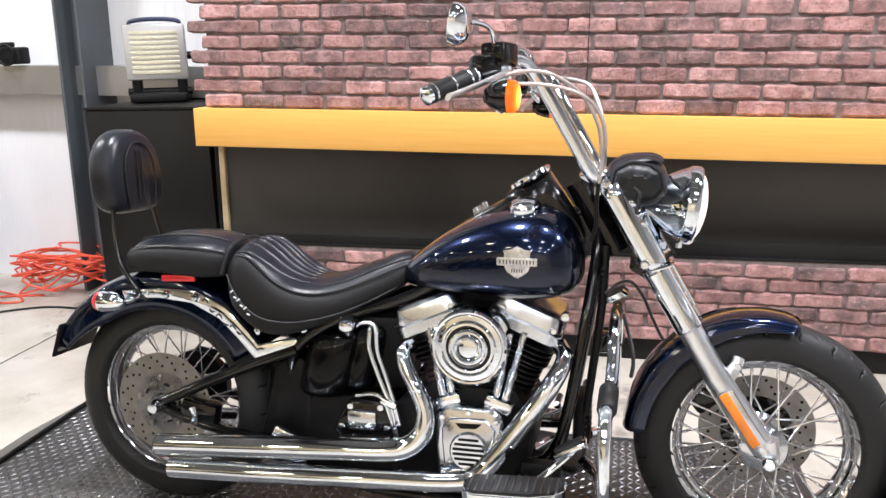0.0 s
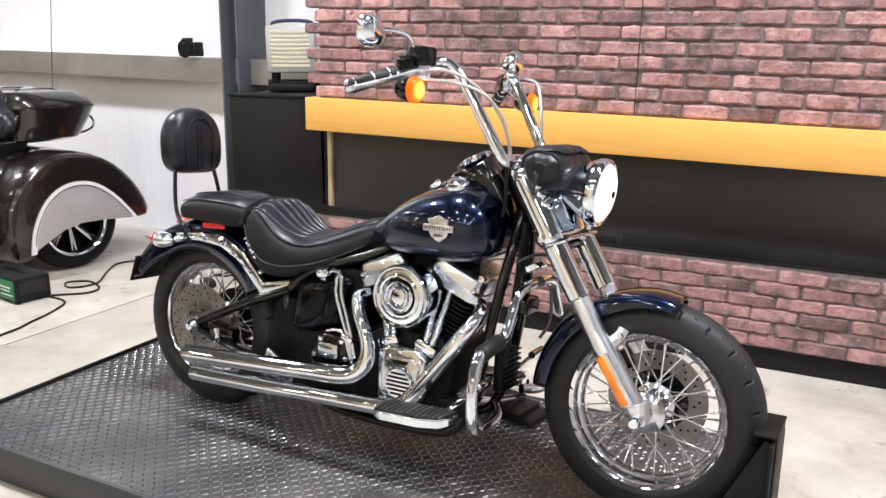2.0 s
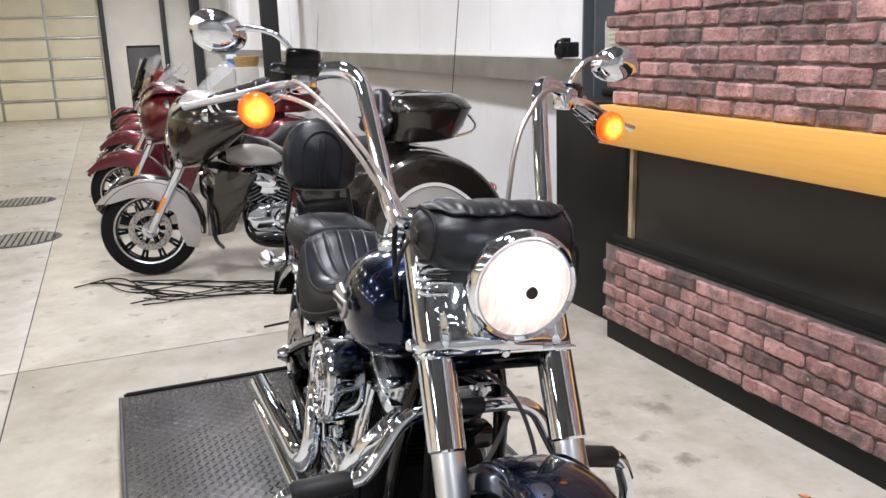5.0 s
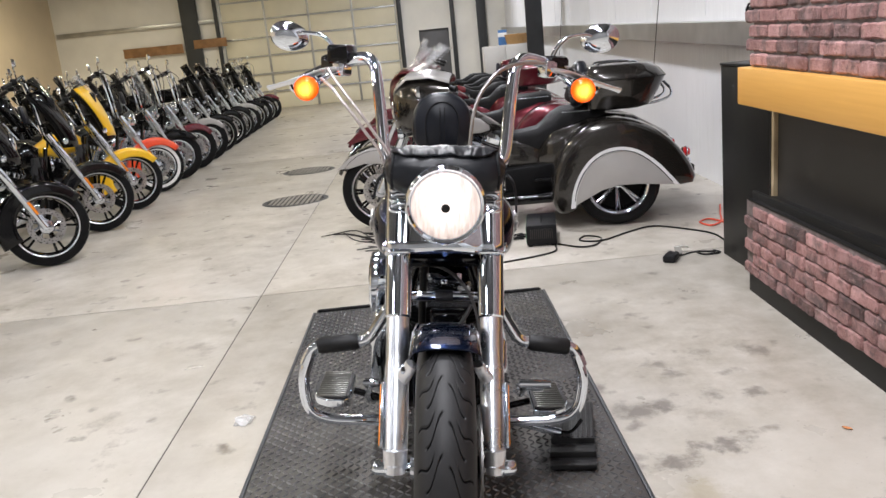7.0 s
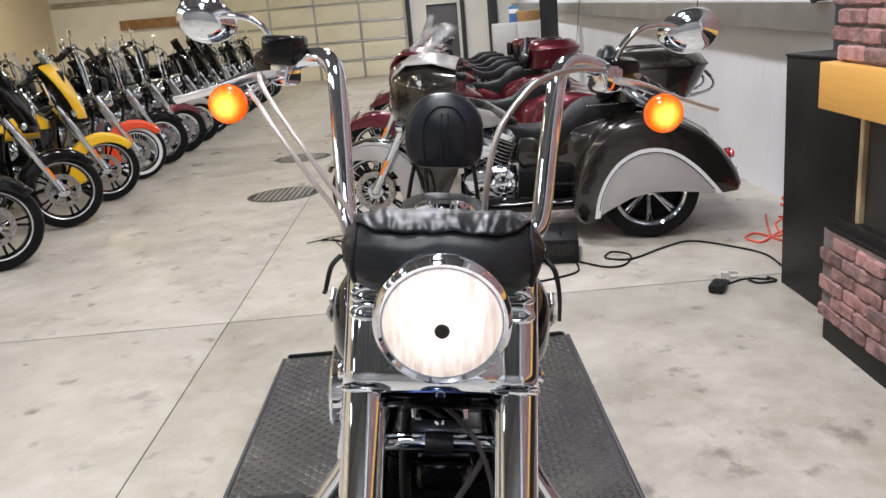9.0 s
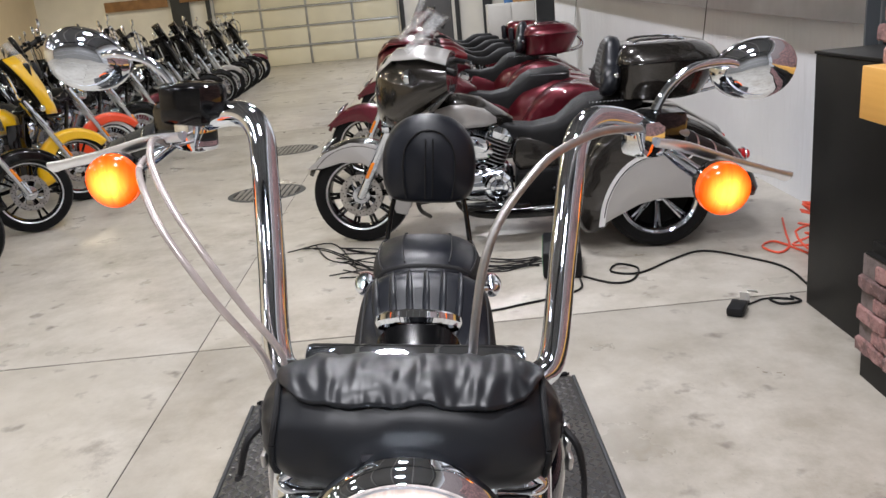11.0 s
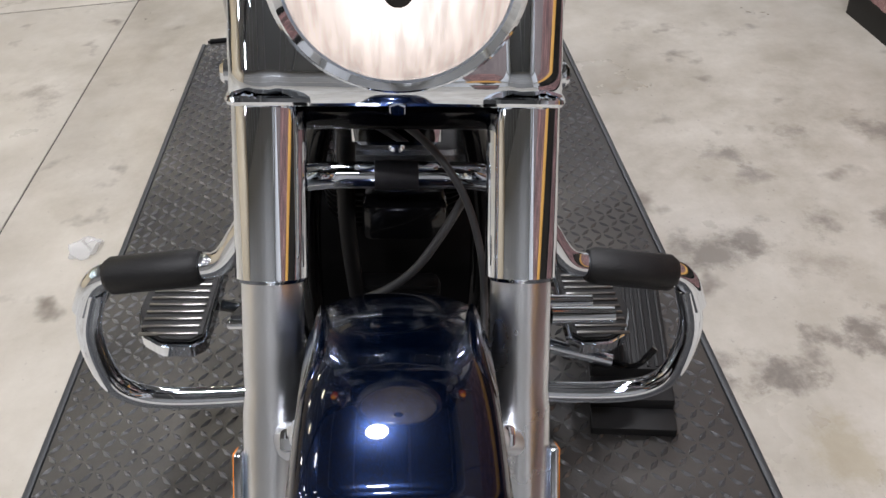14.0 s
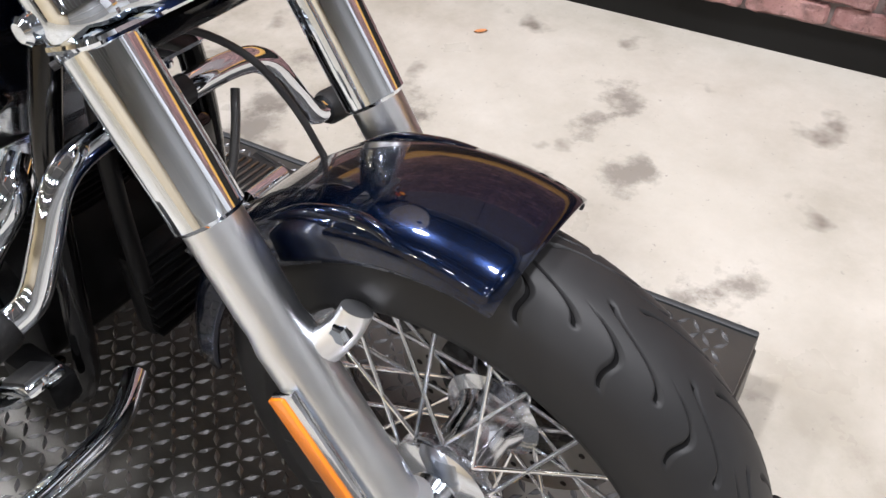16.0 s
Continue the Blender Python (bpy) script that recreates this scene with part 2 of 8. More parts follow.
SILVER_PAINT = surface("silver_paint", (0.40, 0.385, 0.37), 0.32, 0.12, 0.05, coat=0.9)
CHROME = surface("chrome", (0.84, 0.90, 0.99), 0.03, 1.0, 0.03, 9, bump=0.02, fine=38, rough_var=0.02)
RIM_CHROME = surface("rim_chrome", (0.90, 0.92, 0.96), 0.10, 1.0, 0.04, 12, bump=0.06, fine=30, rough_var=0.05)
POLISHED = surface("polished_aluminium", (0.68, 0.715, 0.775), 0.13, 1.0, 0.1, 14, bump=0.10, fine=45, rough_var=0.08)
SLIDER = surface("polished_slider", (0.80, 0.83, 0.87), 0.29, 1.0, 0.08, 9, bump=0.05, fine=26, rough_var=0.08)
SATIN = surface("satin_aluminium", (0.88, 0.895, 0.93), 0.36, 1.0, 0.08, 12, bump=0.02, fine=300, rough_var=0.06)
ROCKER = surface("brushed_cover", (0.71, 0.76, 0.83), 0.22, 1.0, 0.12, 18, bump=0.12, fine=70, rough_var=0.10)
STEEL = surface("disc_steel", (0.25, 0.24, 0.225), 0.32, 1.0, 0.12, 30, rough_var=0.1)
ROTOR = surface("drilled_rotor", (0.46, 0.45, 0.44), 0.30, 1.0, 0.2, 30, bump=0.15, fine=90, rough_var=0.1)
RUBBER = surface("rubber", (0.0055, 0.0055, 0.006), 0.5, 0, 0.25, 9, bump=0.12, fine=250, spec=0.16)
HOSE = surface("black_hose", (0.006, 0.006, 0.0064), 0.45, 0, 0.1, 20, spec=0.2)
HOSE_GREY = surface("grey_hose", (0.045, 0.045, 0.047), 0.4, 0, 0.15, 40, bump=0.3, fine=500)
GRIP = surface("grip_rubber", (0.009, 0.009, 0.0095), 0.5, 0, 0.15, 30, bump=0.25, fine=400, spec=0.35)
LEATHER = surface("black_leather", (0.0085, 0.010, 0.0145), 0.34, 0, 0.2, 14, bump=0.12, fine=520, rough_var=0.12, spec=0.36)
BAG_LEATHER = surface("soft_bag_leather", (0.0085, 0.0095, 0.012), 0.38, 0, 0.25, 16, bump=0.05, fine=60, rough_var=0.10, spec=0.38, distance=0.004)
LEATHER_SIDE = surface("leather_side", (0.011, 0.011, 0.012), 0.6, 0, 0.15, 10, bump=0.4, fine=500, spec=0.25)
PIPING = surface("stitching", (0.022, 0.023, 0.026), 0.6, 0, 0.1)
BLACK_GLOSS = surface("black_gloss", (0.003, 0.003, 0.0034), 0.10, 0, 0.2, 5, spec=0.45)
TANK_BLACK = surface("oil_tank_black", (0.0022, 0.0022, 0.0026), 0.13, 0, 0.2, 6, bump=0.08, fine=14, spec=0.16)
BLACK_CAST = surface("black_crinkle", (0.005, 0.005, 0.0054), 0.45, 0, 0.2, 40, bump=0.2, fine=500, spec=0.14)
FIN = surface("black_fin", (0.005, 0.005, 0.0054), 0.3, 0, 0.15, 12, spec=0.18)
WIRE = surface("steel_braid", (0.46, 0.445, 0.43), 0.32, 0.9, 0.1, 60, bump=0.3, fine=500)
AMBER = surface("amber_plastic", (0.85, 0.24, 0.015), 0.25, 0, 0.1, 20, coat=0.6)
RED_PLASTIC = surface("red_plastic", (0.6, 0.015, 0.02), 0.2, 0, 0.1, 20, coat=0.6)
AMBER_LIT = lit_lens("amber_lit", (1.0, 0.50, 0.06), (1.0, 0.115, 0.004), 3.2, 0.75, (0, 0, 0.02), 0.036, 0.25, 160)
HEADLAMP_LIT = lit_lens("headlamp_lit", (1.0, 0.93, 0.90), (1.0, 0.85, 0.78), 1.12, 0.54, (-0.012, 0, 0.034), 0.092, 0.40, 120)
SMOKE = surface("clear_screen", (0.55, 0.56, 0.57), 0.05, 0, 0.03)
SMOKE.node_tree.nodes["Principled BSDF"].inputs["Alpha"].default_value = 0.22
DARK_SCREEN = surface("dark_screen", (0.006, 0.006, 0.007), 0.06, 0, 0.1, 4, coat=0.5)
MIRROR = surface("mirror", (0.85, 0.86, 0.87), 0.02, 1.0, 0.02, rough_var=0.01)
GAUGE = surface("gauge_face", (0.02, 0.02, 0.022), 0.2, 0, 0.1, coat=1)
PLATE_BLACK = surface("plate_bracket", (0.008, 0.008, 0.008), 0.5, 0, 0.2, 30, spec=0.18)
BADGE = surface("badge_pewter", (0.62, 0.61, 0.60), 0.3, 1.0, 0.25, 80, bump=0.2, fine=400)
BADGE_DARK = surface("badge_dark", (0.04, 0.04, 0.045), 0.4, 0.5, 0.2, 80)
PINK_HOSE = surface("clear_hose", (0.58, 0.52, 0.50), 0.25, 0.5, 0.1, 40)
WHITE_PRINT = surface("white_print", (0.75, 0.75, 0.75), 0.5, 0, 0.05)
GREEN_LABEL = surface("green_label", (0.02, 0.16, 0.06), 0.4, 0, 0.25, 20)
YELLOW_PRINT = surface("yellow_print", (0.75, 0.6, 0.05), 0.5, 0, 0.05)
CASE_BLACK = surface("charger_case", (0.011, 0.011, 0.012), 0.5, 0, 0.2, 20, bump=0.1, fine=300, spec=0.18)
CORD_RED = surface("orange_cord", (0.75, 0.10, 0.05), 0.5, 0, 0.1, 30)
STAGE_BLACK = surface("black_laminate", (0.0105, 0.0102, 0.0098), 0.45, 0, 0.25, 2.5, bump=0.05, fine=80, spec=0.16)
RECESS_BLACK = surface("dark_panel", (0.035, 0.0325, 0.030), 0.40, 0, 0.2, 1.2, bump=0.03, fine=60)
MORTAR = surface("mortar", (0.17, 0.135, 0.128), 0.9, 0, 0.3, 30, bump=0.8, fine=220, distance=0.004)
BRICK = brick_material("brick", (0.305, 0.152, 0.142), (0.53, 0.310, 0.292), 0.44)
BRICK_DARK = brick_material("brick_burnt", (0.225, 0.124, 0.119), (0.415, 0.254, 0.242), 0.62)
STEEL_GREY = surface("painted_steel", (0.085, 0.095, 0.105), 0.45, 0, 0.12, 3, bump=0.03)
DARK_STEEL = surface("dark_painted_steel", (0.03, 0.033, 0.036), 0.5, 0, 0.15, 3)
GIRT = surface("galvanised", (0.45, 0.45, 0.44), 0.34, 0.75, 0.18, 3, bump=0.05, fine=40)
LINER = surface("white_liner", (0.80, 0.81, 0.83), 0.36, 0, 0.05, 1.2, bump=0.7, fine=7, distance=0.02, stretch=(2.2, 1.0, 0.28))
LINER_WARM = surface("warm_liner", (0.84, 0.82, 0.76), 0.6, 0, 0.07, 1.0, bump=0.3, fine=6, distance=0.01)
TAN_WALL = surface("tan_wall", (0.68, 0.57, 0.41), 0.7, 0, 0.06, 0.8, bump=0.05, fine=30)
DOOR_PANEL = surface("door_panel", (0.80, 0.75, 0.58), 0.55, 0, 0.05, 1.5)
DOOR_GREY = surface("grey_door", (0.10, 0.10, 0.105), 0.5, 0, 0.1, 3)
EAST_GREY = surface("east_wall_grey", (0.30, 0.295, 0.285), 0.6, 0, 0.06, 0.8)
GRATE = surface("worn_grate", (0.24, 0.225, 0.195), 0.5, 0.3, 0.25, 8, bump=0.2)
WOOD_RAW = surface("raw_board", (0.30, 0.16, 0.07), 0.7, 0, 0.25, 4, bump=0.1)
# darker than a real liner, to cut fill light and deepen chrome reflections
CEIL_DARK = surface("ceiling_liner", (0.17, 0.172, 0.175), 0.7, 0, 0.05, 0.7)
PAPER = surface("paper", (0.78, 0.78, 0.76), 0.7, 0, 0.06, 20)
BASKET = surface("basket", (0.42, 0.25, 0.10), 0.7, 0, 0.3, 60, bump=0.4, fine=120)
LAMP_LENS = surface("led_grid", (0.72, 0.70, 0.55), 0.15, 0.2, 0.1, 60, coat=0.6)
DARK_FLOOR = surface("joint_fill", (0.03, 0.027, 0.024), 0.9, 0, 0.2, 20)


def wood_material():
    """Pale varnished pine with faint straight grain."""
    mat, tree, bsdf = shader("varnished_pine")
    node, link = tree.nodes.new, tree.links.new
    place, stretch, grain, mix = node("ShaderNodeTexCoord"), node("ShaderNodeMapping"), node("ShaderNodeTexNoise"), node("ShaderNodeMix")
    stretch.inputs["Scale"].default_value = (1.2, 14, 30)
    grain.inputs["Scale"].default_value, grain.inputs["Detail"].default_value = 2.2, 7
    link(place.outputs["Object"], stretch.inputs["Vector"])
    link(stretch.outputs["Vector"], grain.inputs["Vector"])
    mix.data_type = "RGBA"
    mix.inputs["A"].default_value, mix.inputs["B"].default_value = (0.66, 0.33, 0.065, 1), (0.80, 0.45, 0.12, 1)
    link(grain.outputs["Fac"], mix.inputs["Factor"])
    link(mix.outputs["Result"], bsdf.inputs["Base Color"])
    bsdf.inputs["Roughness"].default_value = 0.42
    return mat


JOINT_TURN = Matrix.Translation((-1.57, -1.14, 0)) @ pose(0, 0, 0, 0, 0, 3.4)
STAINS = [(0.48, 0.80, 0.045), (0.42, 0.90, 0.035), (0.83, 0.73, 0.016), (0.85, 0.79, 0.018), (0.87, 0.85, 0.018), (0.83, 0.91, 0.024), (0.79, 0.97, 0.026), (0.78, 1.03, 0.027), (0.78, 1.10, 0.023), (0.91, 0.71, 0.015), (-0.05, 1.15, 0.026), (-0.02, 1.43, 0.038), (0.18, 1.00, 0.020), (0.05, 0.96, 0.020), (0.38, 1.10, 0.020), (0.39, 1.25, 0.018), (1.37, 1.11, 0.032), (1.23, 1.36, 0.026), (1.20, 1.22, 0.024), (1.22, 0.96, 0.016), (1.69, 0.90, 0.022), (1.61, 0.82, 0.025)]
OIL_SPOT = (1.07, 0.88, 0.045)  # an old yellowish oil mark


def concrete_material():
    """Worn, sealed concrete: cloudy, with dark blots, scuffs and a dull gloss."""
    mat, tree, bsdf = shader("sealed_concrete")
    node, link = tree.nodes.new, tree.links.new
    place = node("ShaderNodeTexCoord")

    def clouds(scale, detail, low, high, rough=0.6):
        n, r = node("ShaderNodeTexNoise"), node("ShaderNodeMapRange")
        n.inputs["Scale"].default_value, n.inputs["Detail"].default_value, n.inputs["Roughness"].default_value = scale, detail, rough
        r.inputs["From Min"].default_value, r.inputs["From Max"].default_value = low, high
        link(place.outputs["Object"], n.inputs["Vector"])
        link(n.outputs["Fac"], r.inputs["Value"])
        return r.outputs["Result"]

    def blend(fac, a, b, kind="MIX"):
        m = node("ShaderNodeMix")
        m.data_type, m.blend_type = "RGBA", kind
        link(fac, m.inputs["Factor"])
        for slot, v in (("A", a), ("B", b)):
            if isinstance(v, tuple):
                m.inputs[slot].default_value = (*v, 1)
            else:
                link(v, m.inputs[slot])
        return m.outputs["Result"]

    base = blend(clouds(0.7, 5, 0.3, 0.7), (0.28, 0.247, 0.195), (0.48, 0.447, 0.388))
    base = blend(clouds(3.5, 8, 0.35, 0.75, 0.7), base, (0.56, 0.525, 0.470))
    spots = clouds(6.0, 4, 0.63, 0.74, 0.5)
    base = blend(spots, base, (0.19, 0.165, 0.14))
    base = blend(clouds(1.6, 10, 0.60, 0.72, 0.72), base, (0.26, 0.23, 0.195))
    base = blend(clouds(60, 3, 0.66, 0.78), base, (0.27, 0.245, 0.22))
    # oil blots by the lift
    ragged = node("ShaderNodeTexNoise")
    ragged.inputs["Scale"].default_value, ragged.inputs["Detail"].default_value = 9, 9
    ragged.inputs["Roughness"].default_value = 0.68
    link(place.outputs["Object"], ragged.inputs["Vector"])
    wobble = node("ShaderNodeMath")
    wobble.operation, wobble.inputs[1].default_value = "MULTIPLY", 0.34
    link(ragged.outputs["Fac"], wobble.inputs[0])
    for x, y, r in STAINS + [OIL_SPOT]:
        far, add, fall = node("ShaderNodeVectorMath"), node("ShaderNodeMath"), node("ShaderNodeMapRange")
        far.operation, far.inputs[1].default_value = "DISTANCE", (JOINT_TURN.inverted() @ Vector((x, y, 0)))[:]
        link(place.outputs["Object"], far.inputs[0])
        link(far.outputs["Value"], add.inputs[0])
        link(wobble.outputs["Value"], add.inputs[1])
        link(add.outputs["Value"], fall.inputs["Value"])
        fall.inputs["From Min"].default_value, fall.inputs["From Max"].default_value = 0.200 + r * 1.3, 0.140 + r * 1.3
        fall.inputs["To Max"].default_value = 0.36 if (x, y, r) == OIL_SPOT else 0.75
        base = blend(fall.outputs["Result"], base, (0.27, 0.215, 0.10) if (x, y, r) == OIL_SPOT else (0.17, 0.150, 0.130))
    link(base, bsdf.inputs["Base Color"])
    gloss = node("ShaderNodeMapRange")
    gloss.inputs["To Min"].default_value, gloss.inputs["To Max"].default_value = 0.21, 0.48
    link(clouds(2.0, 6, 0.25, 0.75), gloss.inputs["Value"])
    link(gloss.outputs["Result"], bsdf.inputs["Roughness"])
    relief = node("ShaderNodeBump")
    relief.inputs["Strength"].default_value, relief.inputs["Distance"].default_value = 0.12, 0.003
    link(clouds(9, 8, 0.2, 0.8), relief.inputs["Height"])
    link(relief.outputs["Normal"], bsdf.inputs["Normal"])
    return mat


def tyre_material():
    """Black rubber, dusty grey on the tread."""
    mat, tree, bsdf = shader("dusty_tyre")
    node, link = tree.nodes.new, tree.links.new
    place, flat, size, span, dust, mix = node("ShaderNodeTexCoord"), node("ShaderNodeVectorMath"), node("ShaderNodeVectorMath"), node("ShaderNodeMapRange"), node("ShaderNodeTexNoise"), node("ShaderNodeMix")
    flat.operation, flat.inputs[1].default_value = "MULTIPLY", (1, 0, 1)
    size.operation = "LENGTH"
    link(place.outputs["Object"], flat.inputs[0])
    link(flat.outputs["Vector"], size.inputs[0])
    link(size.outputs["Value"], span.inputs["Value"])
    span.inputs["From Min"].default_value, span.inputs["From Max"].default_value = 0.278, 0.302
    dust.inputs["Scale"].default_value, dust.inputs["Detail"].default_value = 30, 6
    link(place.outputs["Object"], dust.inputs["Vector"])
    times = node("ShaderNodeMath")
    times.operation = "MULTIPLY"
    link(span.outputs["Result"], times.inputs[0])
    link(dust.outputs["Fac"], times.inputs[1])
    mix.data_type = "RGBA"
    mix.inputs["A"].default_value, mix.inputs["B"].default_value = (0.014, 0.014, 0.0148, 1), (0.026, 0.026, 0.027, 1)
    link(times.outputs["Value"], mix.inputs["Factor"])
    link(mix.outputs["Result"], bsdf.inputs["Base Color"])
    bsdf.inputs["Roughness"].default_value = 0.5
    bsdf.inputs["Specular IOR Level"].default_value = 0.32
    relief = node("ShaderNodeBump")
    relief.inputs["Strength"].default_value, relief.inputs["Distance"].default_value = 0.15, 0.001
    link(dust.outputs["Fac"], relief.inputs["Height"])
    link(relief.outputs["Normal"], bsdf.inputs["Normal"])
    return mat


PINE = wood_material()
TYRE = tyre_material()
# undusted groove rubber, coloured darker still for the shade in the cuts
GROOVE = surface("groove_shade_rubber", (0.004, 0.004, 0.0043), 0.7, 0, 0.2, 9, spec=0.1)
CONCRETE = concrete_material()
# bars coloured paler than the deck to stand in for glints
TREAD_BAR = surface("glint_tread_bar", (0.165, 0.165, 0.17), 0.26, 0.6, 0.35, 5, bump=0.2, fine=160, rough_var=0.14)
TREAD = surface("tread_plate", (0.080, 0.081, 0.086), 0.36, 0.55, 0.35, 3, bump=0.25, fine=200, rough_var=0.16, second=(0.128, 0.122, 0.110))

# ---- the building ----
X_BACK, X_FRONT, Y_LEFT, Y_RIGHT = -25.0, 7.5, -12.6, 2.48


def slab(name, x0, x1, y0, y1, z0, z1, mat, label="", category="", parent=None, bevel=0.0):
    ob = part(name, box(((x0 + x1) / 2, (y0 + y1) / 2, (z0 + z1) / 2), (x1 - x0, y1 - y0, z1 - z0), bevel), mat, parent)
    return tagged(ob, label, category, "", "structure" if parent is None else "")


# floor: a base with cast slabs on it, parted by saw-cut joints
floor = slab("floor", X_BACK - 0.3, X_FRONT + 0.3, Y_LEFT - 0.3, Y_RIGHT + 0.3, -0.20, -0.004, DARK_FLOOR, "worn pale concrete floor with saw-cut joints and dark stains", "floor")
SKEW = Matrix(((1, 0.057, 0, 0), (0, 1, 0, 0), (0, 0, 1, 0), (0, 0, 0, 1)))  # the cross joints run square to the wall
xs = [-26.0, -20.0, -14.0, -7.7, 0.0, 6.2, 11.0]
ys = [-15.4, -10.2, -5.2, 0.0, 5.2]
for xa, xb in zip(xs, xs[1:]):
    for ya, yb in zip(ys, ys[1:]):
        ob = part("floor_slab", box(((xa + xb) / 2, (ya + yb) / 2, -0.05), (xb - xa - 0.013, yb - ya - 0.006, 0.10), 0.0015), CONCRETE, floor)
        ob.matrix_world = JOINT_TURN @ SKEW

# long wall behind the display: white liner panels, a steel girt, posts
wall_north = slab("wall_north", X_BACK, X_FRONT, Y_RIGHT, Y_RIGHT + 0.2, -0.8, CEILING + 0.1, LINER, "white-lined metal building wall with a galvanised rail", "wall")
for k, x in enumerate(np.arange(X_BACK + 0.6, X_FRONT, 1.85)):
    slab("liner_seam", x, x + 0.02, Y_RIGHT - 0.006, Y_RIGHT + 0.001, 1.42, CEILING, LINER, parent=wall_north)
for z in (1.32, 3.6):
    prof = [(0, 0), (0.17, 0), (0.17, 0.17), (0.0, 0.17), (0, 0.15), (0.15, 0.15), (0.15, 0.02), (0, 0.02)]
    bm = bmesh.new()
    rows = [[bm.verts.new((x, Y_RIGHT - 0.002 - d, z - 0.12 + h)) for d, h in prof] for x in (X_BACK, X_FRONT)]
    for k in range(8):
        bm.faces.new((rows[0][k], rows[0][(k + 1) % 8], rows[1][(k + 1) % 8], rows[1][k]))
    bm.faces.new(rows[0]), bm.faces.new(rows[1][::-1])
    part("girt", bm, GIRT, wall_north, "galvanised steel channel rail", 30)
for x, y, mat in ((-1.9, 2.34, STEEL_GREY), (-12.6, 1.98, DARK_STEEL)):
    post = part("post", box((x, y, CEILING / 2), (0.14, 0.02, CEILING)), mat, wall_north, "grey painted steel column")
    for dx in (-0.07, 0.07):
        part("flange", box((x + dx, y, CEILING / 2), (0.018, 0.30, CEILING), 0.002), mat, post)
FALL = Matrix.Translation((-2.4, 0, 1.37)) @ pose(0, 0, 0, 0, 1.4, 0) @ Matrix.Translation((2.4, 0, -1.37))  # the slab falls 2.4 cm a metre towards the drains
wall_north.matrix_world = FALL
wall_south = slab("wall_south", X_BACK, X_FRONT, Y_LEFT - 0.2, Y_LEFT, 0, CEILING, TAN_WALL, "plain tan painted wall", "wall")
# east wall and rails are never in view; grey chosen for chrome reflections
wall_east = slab("wall_east", X_FRONT, X_FRONT + 0.2, Y_LEFT - 0.2, Y_RIGHT + 0.2, 0, CEILING, EAST_GREY, "unseen plain grey wall closing the hall", "wall")
for z in (1.32, 2.9):
    part("wall_rail", box((X_FRONT - 0.05, (Y_LEFT + Y_RIGHT) / 2, z), (0.10, Y_RIGHT - Y_LEFT - 0.3, 0.16), 0.004), GIRT, wall_east, "unseen galvanised steel rail")
# ceiling out of view, its dark colour stands in for missing shade
ceiling = slab("ceiling", X_BACK, X_FRONT, Y_LEFT - 0.2, Y_RIGHT + 0.2, CEILING, CEILING + 0.15, CEIL_DARK, "unseen lined ceiling, coloured dark to cut fill light", "ceiling")

# roof members out of view, added to give the chrome stripes to reflect
bm = bmesh.new()
for x in (-20.9, -14.9, -8.4, -1.9, 4.6):
    box((x, (Y_LEFT + Y_RIGHT) / 2, CEILING - 0.17), (0.16, Y_RIGHT - Y_LEFT, 0.34), 0, None, bm)
tagged(part("rafter", bm, DARK_STEEL, ceiling, "unseen dark steel rafters for reflections"), kind="stuff")
bm = bmesh.new()
for y in np.arange(Y_LEFT + 0.8, Y_RIGHT, 1.4):
    box(((X_BACK + X_FRONT) / 2, float(y), CEILING - 0.05), (X_FRONT - X_BACK, 0.07, 0.10), 0, None, bm)
tagged(part("purlin", bm, GIRT, ceiling, "unseen galvanised purlins for reflections"), kind="stuff")

# far wall with its sectional door, a grey side door and steel framing
DOOR_A, DOOR_B, DOOR_H = -7.0, -1.15, 4.2
wall_west = slab("wall_west", X_BACK - 0.2, X_BACK, Y_LEFT - 0.2, DOOR_A, 0, CEILING, LINER_WARM, "pale lined end wall with steel framing", "wall")
for ya, yb, za, zb in ((DOOR_A, DOOR_B, DOOR_H, CEILING), (DOOR_B, -0.45, 0, CEILING), (-0.45, 0.55, 2.1, CEILING), (0.55, Y_RIGHT + 0.2, 0, CEILING)):
    slab("wall_panel", X_BACK - 0.2, X_BACK, ya, yb, za, zb, LINER_WARM, parent=wall_west)
for y, wide in ((-8.0, 0.55), (-7.12, 0.10), (DOOR_B + 0.12, 0.14), (0.72, 0.14), (1.68, 0.30)):
    part("steel_stud", box((X_BACK + 0.09, y, CEILING / 2), (0.16, wide, CEILING), 0.006), DARK_STEEL, wall_west, "dark painted steel stud")
for z in (0.95, 3.05):
    part("cross_rail", box((X_BACK + 0.06, (Y_LEFT + DOOR_A) / 2, z), (0.10, DOOR_A - Y_LEFT - 0.2, 0.14), 0.004), GIRT, wall_west, "galvanised cross rail")
part("raw_board", box((X_BACK + 0.15, -9.35, 2.28), (0.04, 2.0, 0.30), 0.004), WOOD_RAW, wall_west, "raw brown timber board")
part("raw_board", box((X_BACK + 0.20, -7.4, 2.36), (0.04, 1.1, 0.28), 0.004), WOOD_RAW, wall_west, "raw brown timber board")
garage_door = thing("door_1", Matrix.Translation((X_BACK - 0.08, 0, 0)), "cream sectional garage door with steel struts", "door", "", "structure")
rows_n, cols_n = 7, 4
